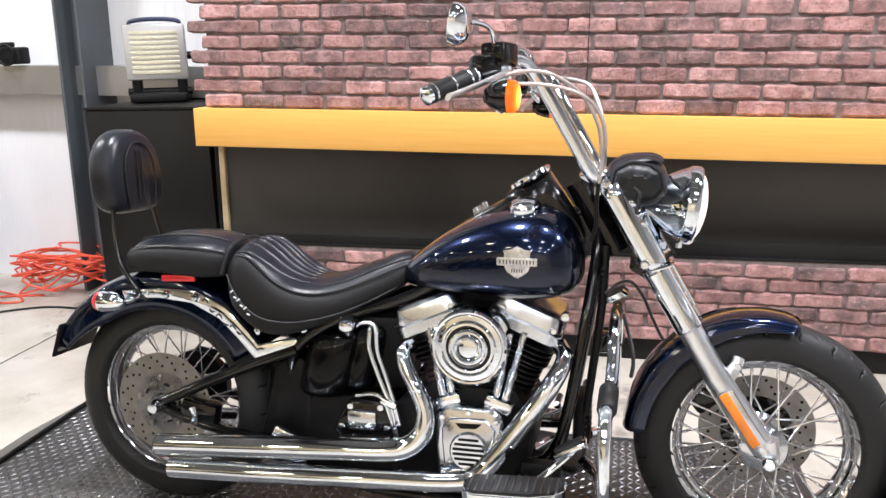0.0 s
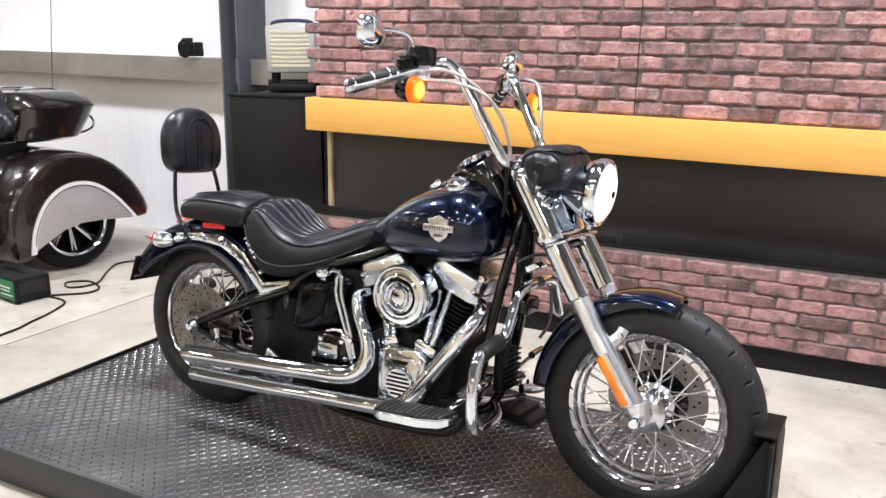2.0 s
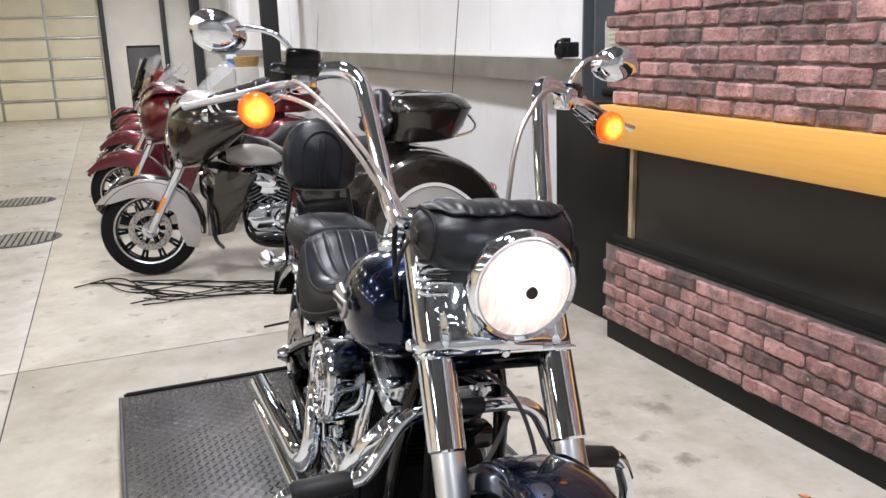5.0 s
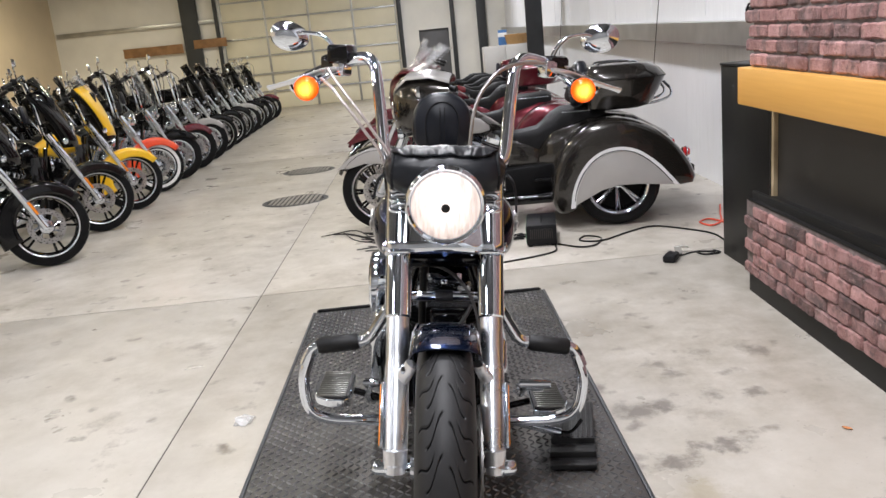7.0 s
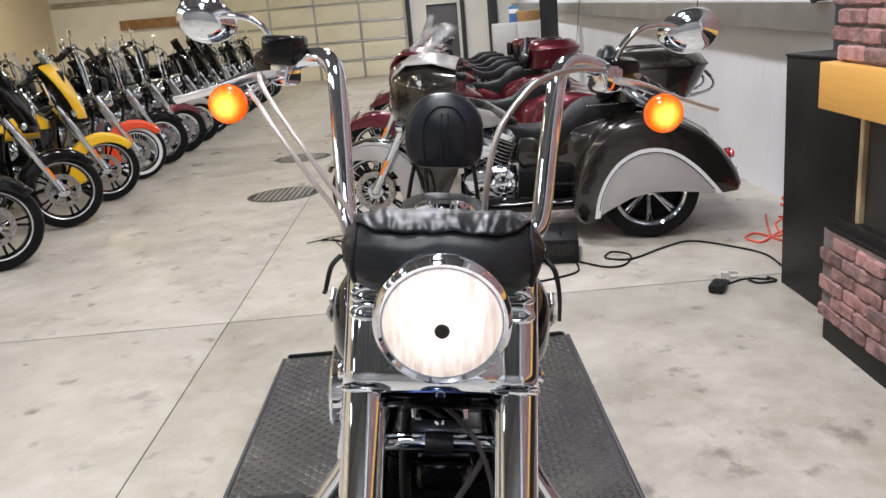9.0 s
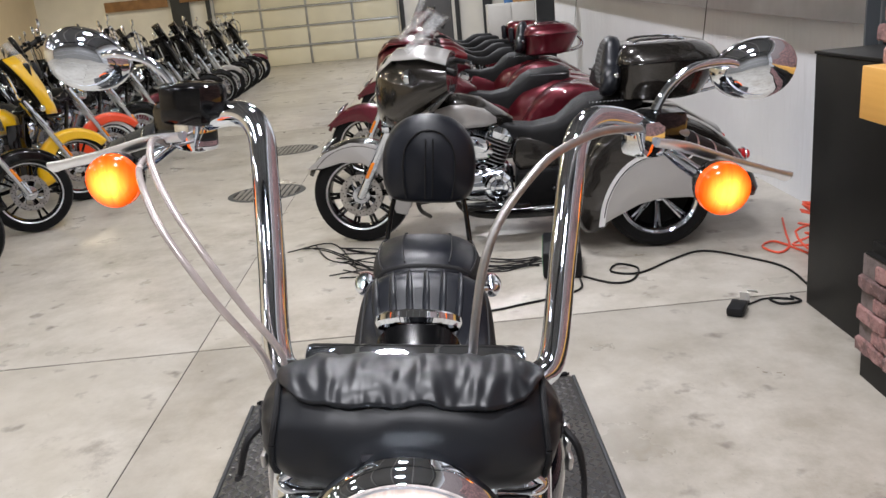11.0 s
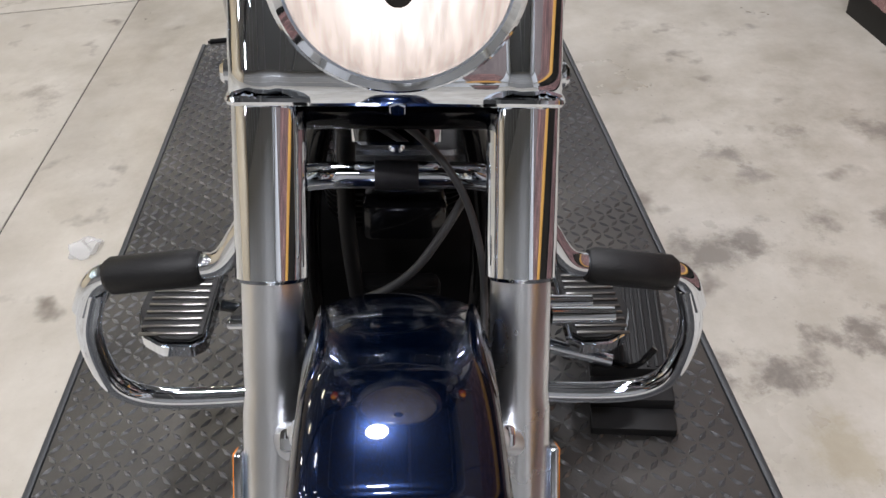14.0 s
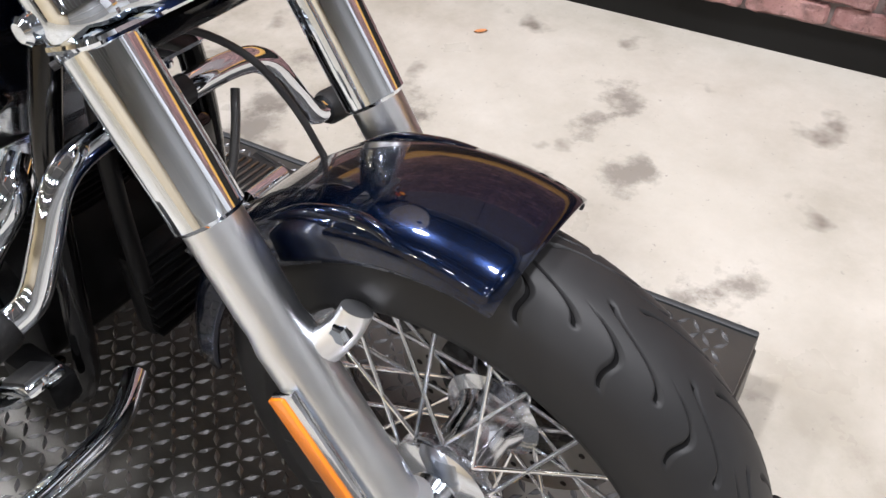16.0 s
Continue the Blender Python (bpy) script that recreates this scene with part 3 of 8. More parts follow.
for i in range(rows_n):
    h, w = DOOR_H / rows_n, (DOOR_B - DOOR_A) / cols_n
    for j in range(cols_n):
        part("door_panel", box((0, DOOR_A + (j + 0.5) * w, (i + 0.5) * h), (0.05, w - 0.012, h - 0.012), 0.006), DOOR_PANEL, garage_door)
    part("strut", box((0.05, (DOOR_A + DOOR_B) / 2, (i + 1) * h - 0.03), (0.06, DOOR_B - DOOR_A, 0.05), 0.004), GIRT, garage_door, "galvanised strut")
for j in range(cols_n + 1):
    part("stile", box((0.032, DOOR_A + j * (DOOR_B - DOOR_A) / cols_n, DOOR_H / 2), (0.02, 0.07, DOOR_H), 0.003), GIRT, garage_door, "galvanised stile")
side_door = thing("door_2", Matrix.Translation((X_BACK - 0.1, 0.05, 0)), "closed dark grey metal side door with a push bar", "door", "", "structure")
part("leaf", box((0, 0, 1.04), (0.05, 0.96, 2.06), 0.004), DOOR_GREY, side_door)
part("push_bar", box((0.07, 0, 1.0), (0.05, 0.7, 0.06), 0.01), GIRT, side_door, "steel push bar")
part("door_frame", box((0.03, 0, 2.09), (0.10, 1.1, 0.07), 0.004), DARK_STEEL, side_door)

# ceiling lamps that light the hall, all assumed and out of view
for x, y in LAMP_SPOTS:
    lamp = thing("ceiling_lamp", Matrix.Translation((x, y, CEILING - 0.55)), "assumed round high-bay ceiling lamp, hung out of view", "ceiling lamp", "hall lamps")
    part("housing", revolve([(0, 0.22), (0.05, 0.22), (0.06, 0.10), (0.28, 0.07), (0.295, 0.0), (0.275, 0.0), (0.27, 0.03), (0, 0.03)], axis=(0, 0, 1), n=24), DARK_STEEL, lamp)
    part("cord", tube([(0, 0, 0.2), (0, 0, 0.55)], 0.008, 6, 1), HOSE, lamp)
    light = bpy.data.lights.new("lamp_light", "AREA")
    light.shape, light.size, light.energy, light.color = "DISK", 0.52, LAMP_WATTS[y] * (FAR_GAIN if x < -10 else 1), LAMP_TINT[y if x < -2 else 0.0]
    new("lamp_light", light).matrix_world = Matrix.Translation((x, y, CEILING - 0.545))

# ---- the brick display ----
WALL_TURN = Matrix.Translation((-0.79, 1.60, 0)) @ pose(0, 0, 0, 0, 1.4, 1.6)
BEAM_Z0, BEAM_Z1, LONG = 0.979, 1.160, 4.6
PLINTH = WALL_TURN.inverted() @ Matrix.Translation((-0.79, 1.612, 0)) @ pose(0, 0, 0, 0, 0, 0.2)  # the brick foot stands level on the floor
display = thing("brick_display", WALL_TURN, "brick-faced display wall with a pale wooden beam over a black recess", "display wall", "", "structure")
part("beam", box((LONG / 2 - 0.0165, 0.16, (BEAM_Z0 + BEAM_Z1) / 2), (LONG + 0.033, 0.32, BEAM_Z1 - BEAM_Z0), 0.003), PINE, display, "pale varnished wooden beam")
part("upper_backing", box((LONG / 2 + 0.02, 0.2125, (BEAM_Z1 + 3.2) / 2), (LONG - 0.03, 0.315, 3.2 - BEAM_Z1), 0), MORTAR, display, "grey-brown mortar")
part("recess_panel", box((LONG / 2 + 0.01, 0.20, 0.735), (LONG - 0.05, 0.04, 0.50)), RECESS_BLACK, display, "dark glossy recess panel")
part("recess_end", box((-0.012, 0.28, 0.74), (0.020, 0.24, 0.505), 0.002), STAGE_BLACK, display)
part("corner_post", box((0.016, 0.185, 0.735), (0.030, 0.05, 0.485), 0.002), surface("post_wood", (0.46, 0.36, 0.22), 0.6, 0, 0.2, 8), display, "narrow brown wooden post")
foot = [
    part("lower_backing", box((LONG / 2, 0.191, 0.295), (LONG - 0.03, 0.338, 0.385)), MORTAR, display, "grey-brown mortar"),
    part("kick_board", box((LONG / 2 + 0.01, 0.20, 0.05), (LONG - 0.02, 0.34, 0.10)), STAGE_BLACK, display, "black kick board"),
    part("ledge", box((LONG / 2 + 0.02, 0.19, 0.4925), (LONG - 0.02, 0.34, 0.008)), STAGE_BLACK, display),
]
for x0, x1, top in ((0.03, 1.80, 0.505), (1.84, LONG, 0.53)):
    foot.append(part("lip", box(((x0 + x1) / 2, 0.055, (0.455 + top) / 2), (x1 - x0, 0.022, top - 0.455 + 0.06), 0.002), STAGE_BLACK, display, "black lip along the recess"))
for ob in foot:
    ob.matrix_local = PLINTH
part("panel_gap", box((1.832, 0.0645, 2.17), (0.0025, 0.047, 2.0)), DARK_FLOOR, display)

# black cabinet beside it, with the work lamp on top
cabinet = thing("black_cabinet", Matrix.Translation((-1.52, 1.76, 0)) @ pose(0, 0, 0, 0, 0, 1.6), "matte black laminate cabinet beside the brick display", "cabinet")
part("body", box((0.345, 0.35, 0.57), (0.69, 0.70, 1.14), 0.003), STAGE_BLACK, cabinet)
part("top", box((0.345, 0.35, 1.149), (0.70, 0.71, 0.014), 0.002), STAGE_BLACK, cabinet)

# ---- the lift platform ----
PLAT = Matrix.Translation((0.572, -0.026, 0)) @ pose(0, 0, 0, 0, 0, 1.3)
lift = thing("lift_platform", PLAT, "low black motorcycle lift with a diamond tread deck", "lift table")
XA, XB, YA, YB, TOP = -1.27, 1.27, -0.608, 0.608, 0.13
part("deck", box(((XA + XB) / 2, 0, TOP - 0.012), (XB - XA, YB - YA - 0.030, 0.02), 0.002), TREAD, lift, "black diamond tread deck")
for y in (YA, YB):
    part("side_rail", box(((XA + XB) / 2, math.copysign(YB - 0.0075, y), 0.0665), (XB - XA, 0.014, 0.129), 0.004), DARK_STEEL, lift)
part("front_rail", box((XB - 0.01, 0, 0.06), (0.03, YB - YA - 0.05, 0.11), 0.004), TREAD, lift)
bm = bmesh.new()
outline = [(XA - 0.01, YA + 0.02, TOP + 0.006), (XA - 0.01, YB - 0.02, TOP + 0.006), (XA - 0.24, YB - 0.12, 0.02), (XA - 0.24, YA + 0.12, 0.02)]
top = [bm.verts.new(p) for p in outline]
low = [bm.verts.new((x, y, z - 0.012)) for x, y, z in outline]
bm.faces.new(top), bm.faces.new(low[::-1])
for k in range(4):
    bm.faces.new((top[k], low[k], low[(k + 1) % 4], top[(k + 1) % 4]))
part("ramp", bm, TREAD, lift, "sloping tread ramp with cut corners")
part("hinge", tube([(XA - 0.005, YA + 0.03, TOP + 0.004), (XA - 0.005, YB - 0.03, TOP + 0.004)], 0.009, 8, 1), RUBBER, lift)
# raised tread bars, crosswise in turn
verts, faces = [], []
pitch = 0.0235
for i in range(int((XB - XA - 0.03) / pitch)):
    for j in range(int((YB - YA - 0.034) / pitch)):
        cx, cy = XA + 0.025 + i * pitch, YA + 0.029 + j * pitch
        a = radians(45 if (i + j) % 2 else -45) + random.uniform(-0.03, 0.03)
        u, w = Vector((math.cos(a), math.sin(a), 0)), Vector((-math.sin(a), math.cos(a), 0))
        b, z = len(verts), TOP - 0.0025
        for s, t, h in ((-0.0145, 0, 0), (0, -0.0054, 0), (0.0145, 0, 0), (0, 0.0054, 0), (-0.0095, 0, 0.0036), (0, 0, 0.0046), (0.0095, 0, 0.0036)):
            p = Vector((cx, cy, z + h)) + s * u + t * w
            verts.append(p[:])
        faces += [(b, b + 1, b + 4), (b + 1, b + 5, b + 4), (b + 1, b + 6, b + 5), (b + 1, b + 2, b + 6), (b + 2, b + 3, b + 6), (b + 3, b + 5, b + 6), (b + 3, b + 4, b + 5), (b + 3, b, b + 4)]
me = bpy.data.meshes.new("raised_tread")
me.from_pydata(verts, [], faces)
me.materials.append(TREAD_BAR)
bars = new("raised_tread", me)
bars.parent = lift
tagged(bars, "raised diamond tread bars", kind="stuff")

# ---- the motorcycle ----
# its own frame: x ahead, y to its left, z up from the tyres' contact; it leans on its side stand
BIKE = Matrix.Translation((0, 0.004, 0.13)) @ pose(0, 0, 0, -6, 0, 0)
bike = thing("motorcycle", BIKE, "dark blue chrome cruiser motorcycle with tall handlebars on a lift", "motorcycle")
AXLE_Z, AXLE_F = 0.310, 1.635
SIDES = (-1, 1)


def grooved_tyre(r_out, r_in, half, count=22, fine=36, across=96):
    """A tyre whose tread has wavy grooves cut into it, long ones and short ones in turn; its mesh lines follow them."""
    around = count * fine
    phi = np.linspace(0, math.pi, across + 1)
    y = -half * np.sign(np.cos(phi)) * np.abs(np.cos(phi)) ** 0.92
    r = r_in + (r_out - r_in) * np.sin(phi) ** 0.78
    y, r = np.r_[-half * 0.72, y, half * 0.72], np.r_[r_in - 0.012, r, r_in - 0.012]
    f = np.abs(y) / half
    lean = -0.36 * f + 0.045 * np.sin(f * 9.5)
    step = np.arange(around)[:, None]
    a = 2 * math.pi * step / around + lean[None, :]
    cut = np.zeros((around, len(y)))
    for side in SIDES:
        for shift, f0, f1 in ((0, 0.10, 0.62), (fine // 2, 0.34, 0.86)):
            near = (side * y > 0)
            reach = np.clip((f - f0) / 0.06, 0, 1) * np.clip((f1 - f) / 0.06, 0, 1) * near
            gap = np.abs((step + shift + (fine // 4 if side > 0 else 0) + fine // 2) % fine - fine // 2)
            cut = np.maximum(cut, np.clip(1.8 - gap, 0, 1) * reach[None, :])
    rr = r[None, :] - 0.005 * cut
    verts = np.stack([rr * np.cos(a), np.broadcast_to(y, rr.shape), rr * np.sin(a)], axis=-1).reshape(-1, 3)
    n = len(y)
    i, j = np.meshgrid(np.arange(around), np.arange(n - 1), indexing="ij")
    k = (i + 1) % around
    quads = np.stack([i * n + j, i * n + j + 1, k * n + j + 1, k * n + j], axis=-1).reshape(-1, 4)
    me = bpy.data.meshes.new("tyre")
    me.from_pydata(verts.tolist(), [], quads.tolist())
    me.materials.append(TYRE)
    me.materials.append(GROOVE)
    me.polygons.foreach_set("material_index", (cut.reshape(-1)[quads].mean(axis=1) > 0.45).astype(np.int32))
    me.polygons.foreach_set("use_smooth", np.ones(len(quads), dtype=bool))
    return me


def spoked_wheel(name, x, r_out, half, label):
    hub = new(name)
    hub.parent = bike
    hub.location = (x, 0, AXLE_Z)
    tagged(hub, label)
    tyre = new("tyre", grooved_tyre(r_out, 0.230, half))
    tyre.parent = hub
    tagged(tyre, "black road tyre with wavy grooves")
    half_rim = [(0.233, 0.050), (0.236, 0.056), (0.233, 0.060), (0.227, 0.058), (0.219, 0.051), (0.212, 0.047), (0.208, 0.038), (0.205, 0.026), (0.196, 0.019), (0.191, 0.008)]
    rim = [(r, -y) for r, y in half_rim] + [(r, y) for r, y in half_rim[::-1]] + [(0.220, 0.044), (0.204, 0.0), (0.220, -0.044), (0.233, -0.050)]
    part("rim", revolve(rim, n=72), RIM_CHROME, hub, "chrome drop-centre rim")
    core = [(0, -0.080), (0.024, -0.080), (0.027, -0.070), (0.050, -0.066), (0.058, -0.060), (0.059, -0.046), (0.044, -0.040), (0.036, -0.02), (0.036, 0.02), (0.044, 0.040), (0.059, 0.046), (0.058, 0.060), (0.050, 0.066), (0.027, 0.070), (0.024, 0.080), (0, 0.080)]
    part("hub", revolve(core, n=36), POLISHED, hub, "polished spoke hub")
    # laced spokes: crossed pairs from each flange
    first, count = None, 40
    for k in range(count):
        side = -1 if k % 2 else 1
        lean = 1 if (k // 2) % 2 else -1
        a = 2 * math.pi * k / count
        b = a + lean * 0.52
        p = Vector((0.054 * math.cos(b), side * 0.053, 0.054 * math.sin(b)))
        q = Vector((0.196 * math.cos(a), side * 0.010, 0.196 * math.sin(a)))
        way = q - p
        if first is None:
            first = finish(tube([(0, 0, 0), (0, 0, way.length - 0.022), (0, 0, way.length - 0.020), (0, 0, way.length)], [0.0026, 0.0026, 0.0040, 0.0040], 8, 1), "spoke", RIM_CHROME)
        spoke = new("spoke", first)
        spoke.parent = hub
        spoke.matrix_local = Matrix.Translation(p) @ way.to_track_quat("Z", "Y").to_matrix().to_4x4()
    return hub


front_wheel = spoked_wheel("front_wheel", AXLE_F, 0.313, 0.066, "spoked chrome front wheel")
rear_wheel = spoked_wheel("rear_wheel", 0.0, 0.317, 0.072, "spoked chrome rear wheel")


def brake_disc(hub, y, rotor, carrier):
    disc = part("brake_disc", revolve([(0.090, -0.0025), (0.146, -0.0025), (0.146, 0.0025), (0.090, 0.0025), (0.090, -0.0025)], (0, y, 0), n=64), rotor, hub, "drilled steel brake disc")
    away = math.copysign(1, y)
    part("disc_carrier", revolve([(0.030, 0.010), (0.052, 0.008), (0.070, 0.004), (0.091, 0.003), (0.091, -0.003), (0.030, -0.003), (0.030, 0.010)], (0, y, 0), (0, away, 0), 48), carrier, disc, "disc carrier")
    for k in range(5):
        a = 2 * math.pi * k / 5 + 0.4
        for da, r, size in ((0.0, 0.074, 0.008), (0.5, 0.062, 0.006)):
            part("carrier_bolt", bolt((r * math.cos(a + da), y + away * 0.004, r * math.sin(a + da)), (0, away, 0), size, 0.007), STEEL, disc)
        part("carrier_slot", tube([(0.056 * math.cos(a + e), y + away * 0.0062, 0.056 * math.sin(a + e)) for e in (0.75, 0.9, 1.05)], 0.006, 8, 3, None, 0.4), BLACK_CAST, disc)
    holes = bmesh.new()
    for k in range(48):
        a, r = 2 * math.pi * k / 48, (0.107, 0.121, 0.135)[k % 3]
        for s in SIDES:
            revolve([(0, 0.0003), (0.0042, 0.0003), (0.0042, 0)], (r * math.cos(a), y + s * 0.0027, r * math.sin(a)), (0, s, 0), 8, holes)
    tagged(part("disc_hole", holes, BLACK_CAST, hub), kind="stuff")


brake_disc(front_wheel, 0.082, surface("worn_rotor", (0.24, 0.235, 0.23), 0.36, 0.9, 0.15, 30), BLACK_GLOSS)
brake_disc(rear_wheel, -0.092, STEEL, surface("carrier_alloy", (0.22, 0.22, 0.225), 0.28, 1.0, 0.15, 20, bump=0.1, fine=80))

# front brake caliper, far side
bm = box((AXLE_F - 0.125, 0.082, AXLE_Z + 0.085), (0.10, 0.055, 0.06), 0.012, Matrix.Rotation(radians(-40), 3, "Y"))
part("front_caliper", bm, BLACK_GLOSS, bike, "black brake caliper")
bm = box((0.125, -0.105, 0.293), (0.115, 0.05, 0.075), 0.016, Matrix.Rotation(radians(8), 3, "Y"))
caliper = part("rear_caliper", bm, BLACK_GLOSS, bike, "black rear brake caliper")
part("caliper_badge", tube([(0.118, -0.134, 0.268), (0.122, -0.134, 0.290), (0.116, -0.134, 0.318)], [0.011, 0.008, 0.011], 10, 4, None, 0.4), CHROME, caliper, "chrome caliper insert")

# fenders
def fender(c, r, half, skirt, a0, a1, steps=36, flare=0.0, slant=0.0):
    rings = []
    for k in range(steps + 1):
        u = k / steps
        low = skirt(u)
        ring = []
        for j in range(17):
            s = -1 + 2 * j / 16
            a = radians(a0 + (a1 + slant * max(0.0, abs(s) - 0.2) - a0) * u)
            if abs(s) > 0.55:
                d = (abs(s) - 0.55) / 0.45
                rr = (r - 0.028) + (low - (r - 0.028)) * d
                y = math.copysign(half * (1.0 + 0.03 * d), s)
            else:
                d = abs(s) / 0.55
                rr = r - 0.028 * d ** 2.2
                y = math.copysign(half * math.sin(d * math.pi / 2) ** 0.9, s)
            ring.append((c[0] + (rr + flare * u**6) * math.cos(a), y, c[1] + (rr + flare * u**6) * math.sin(a)))
        rings.append(ring)
    return loft(rings, cap=False, closed=False)


def add_shell(ob, thick):
    mod = ob.modifiers.new("shell", "SOLIDIFY")
    mod.thickness, mod.offset = thick, -1
    return ob


front_fender = part("front_fender", fender((AXLE_F, AXLE_Z), 0.343, 0.079, lambda u: 0.285 + 0.020 * max(0, (u - 0.62) / 0.38) + 0.01 * abs(u - 0.3), 176, 77.5, slant=1, flare=-0.012), NAVY, bike, "deep blue metallic front fender", 60)
add_shell(front_fender, 0.004)
for s in SIDES:
    part("fender_bracket", tube([(AXLE_F - 0.070, s * 0.079, AXLE_Z + 0.232), (AXLE_F - 0.078, s * 0.088, AXLE_Z + 0.212), (AXLE_F - 0.098, s * 0.102, AXLE_Z + 0.186)], [0.016, 0.017, 0.021], 14, 5, None, 0.75), SATIN, front_fender)
    part("fender_bolt", bolt((AXLE_F - 0.075, s * 0.094, AXLE_Z + 0.215), (0, s, 0), 0.011, 0.01), CHROME, front_fender)
    # raised rib where the fender narrows at the fork
    part("fender_rib", tube([(AXLE_F - 0.19, s * 0.072, AXLE_Z + 0.270), (AXLE_F - 0.13, s * 0.066, AXLE_Z + 0.306), (AXLE_F - 0.07, s * 0.064, AXLE_Z + 0.320), (AXLE_F - 0.03, s * 0.071, AXLE_Z + 0.316), (AXLE_F - 0.01, s * 0.078, AXLE_Z + 0.298)], [0.003, 0.007, 0.008, 0.006, 0.003], 10, 5), NAVY, front_fender)

rear_fender = part("rear_fender", fender((-0.005, AXLE_Z), 0.385, 0.104, lambda u: 0.275 + 0.045 * max(0, (u - 0.75) / 0.25), 30, 155, flare=0.008), NAVY, bike, "deep blue metallic rear fender", 60)
add_shell(rear_fender, 0.004)
for s in SIDES:
    outline = [(-0.10, 0.640), (0.02, 0.652), (0.134, 0.650), (0.226, 0.606), (0.291, 0.540), (0.318, 0.508), (0.428, 0.534), (0.446, 0.512), (0.355, 0.455), (0.310, 0.460), (0.250, 0.526), (0.202, 0.572), (0.120, 0.612), (0.02, 0.622), (-0.09, 0.616)]
    y = s * 0.116
    strut = part("fender_strut", plate(outline, y - 0.008, y + 0.008, 0.005), CHROME, bike, "curved chrome fender strut")
    for x, z in ((-0.06, 0.629), (0.045, 0.636), (0.135, 0.632)):
        part("strut_bolt", revolve([(0, 0.012), (0.009, 0.011), (0.012, 0.006), (0.012, 0)], (x, s * 0.124, z), (0, s, 0), 12), CHROME, strut)
    for k in range(6):
        u = k / 5
        p = Vector((0.155 + 0.10 * u, s * 0.1245, 0.621 - 0.078 * u - 0.01 * math.sin(3 * u)))
        part("strut_relief", tube([p, p + Vector((0.008, 0, 0.006 * (-1) ** k)), p + Vector((0.017, 0, -0.006))], [0.002, 0.004, 0.002], 6, 3, None, 0.5), BADGE_DARK, strut)
    part("strut_knob", revolve([(0, 0.016), (0.007, 0.015), (0.010, 0.008), (0.010, 0)], (0.322, s * 0.124, 0.552), (0, s, 0), 14), CHROME, strut)
    part("side_reflector", box((0.075, s * 0.109, 0.680), (0.105, 0.010, 0.020), 0.004, Matrix.Rotation(radians(-2), 3, "Y")), RED_PLASTIC, rear_fender, "red side reflector")
    # rear turn signal: bullet housing with a lens behind
    stalk = part("rear_signal", revolve([(0, 0.055), (0.010, 0.052), (0.021, 0.038), (0.028, 0.015), (0.030, -0.012), (0.028, -0.020)], (-0.105, s * 0.178, 0.618), (1, 0, 0), 24), CHROME, bike, "chrome bullet turn signal")
    part("signal_lens", revolve([(0.028, 0.0), (0.027, 0.010), (0.018, 0.020), (0, 0.024)], (-0.124, s * 0.178, 0.618), (-1, 0, 0), 24), RED_PLASTIC, stalk, "red signal lens")
    part("signal_stalk", tube([(-0.085, s * 0.178, 0.618), (-0.05, s * 0.15, 0.622), (-0.045, s * 0.11, 0.628)], 0.011, 10, 4), CHROME, stalk)
# number plate bracket and tail
bracket = part("plate_bracket", box((-0.335, -0.02, 0.475), (0.008, 0.19, 0.105), 0.004, Matrix.Rotation(radians(18), 3, "Y")), PLATE_BLACK, bike, "empty black number plate bracket")
part("bracket_arm", tube([(-0.327, 0, 0.50), (-0.30, 0, 0.52), (-0.27, 0, 0.56)], 0.014, 8, 3, None, 0.4), PLATE_BLACK, bracket)
for dz in (-0.03, 0.03):
    part("bracket_slot", box((-0.341, -0.085, 0.475 + dz), (0.004, 0.035, 0.012), 0.002, Matrix.Rotation(radians(18), 3, "Y")), GIRT, bracket)

# sissy bar and backrest
sissy = part("sissy_bar", tube([(-0.02, -0.118, 0.615), (-0.045, -0.121, 0.640), (-0.100, -0.118, 0.72), (-0.128, -0.098, 0.85), (-0.145, -0.07, 0.95)], 0.0074, 10, 5), BLACK_GLOSS, bike, "black backrest upright")
part("sissy_bar", tube([(-0.02, 0.118, 0.615), (-0.045, 0.121, 0.640), (-0.100, 0.118, 0.72), (-0.128, 0.098, 0.85), (-0.145, 0.07, 0.95)], 0.0074, 10, 5), BLACK_GLOSS, bike, "black backrest upright")
rings = []
for u in np.linspace(0, 1, 9):
    d = 0.062 * math.sin(math.pi * (0.08 + 0.84 * u)) ** 0.35
    inset = 0.018 * (abs(u - 0.5) * 2) ** 3
    ring = []
    for k in range(40):
        a = 2 * math.pi * k / 40
        c, s = math.cos(a), math.sin(a)
        y = (0.128 - inset - 0.006 * max(0.0, -s)) * math.copysign(abs(c) ** (0.42 if s < 0 else 0.86), c)
        z = (0.134 if s > 0 else 0.108) * math.copysign(abs(s) ** (0.5 if s < 0 else 0.92), s)
        z -= inset * s
        x = -0.185 + 0.085 * u - 0.10 * (z + 0.1) * 0.55
        ring.append((x, y, 0.957 + z))
    rings.append(ring)
backrest = part("backrest", loft(rings), LEATHER, bike, "black leather passenger backrest", 50)


def back_x(z):
    return -0.0955 - 0.055 * (z - 0.857)


bm = tube([(back_x(0.862), -0.062, 0.868), (back_x(0.93), -0.070, 0.93), (back_x(1.0), -0.066, 1.0), (back_x(1.045), -0.035, 1.043), (back_x(1.055), 0, 1.053), (back_x(1.045), 0.035, 1.043), (back_x(1.0), 0.066, 1.0), (back_x(0.93), 0.070, 0.93), (back_x(0.862), 0.062, 0.868)], 0.0028, 6, 5)
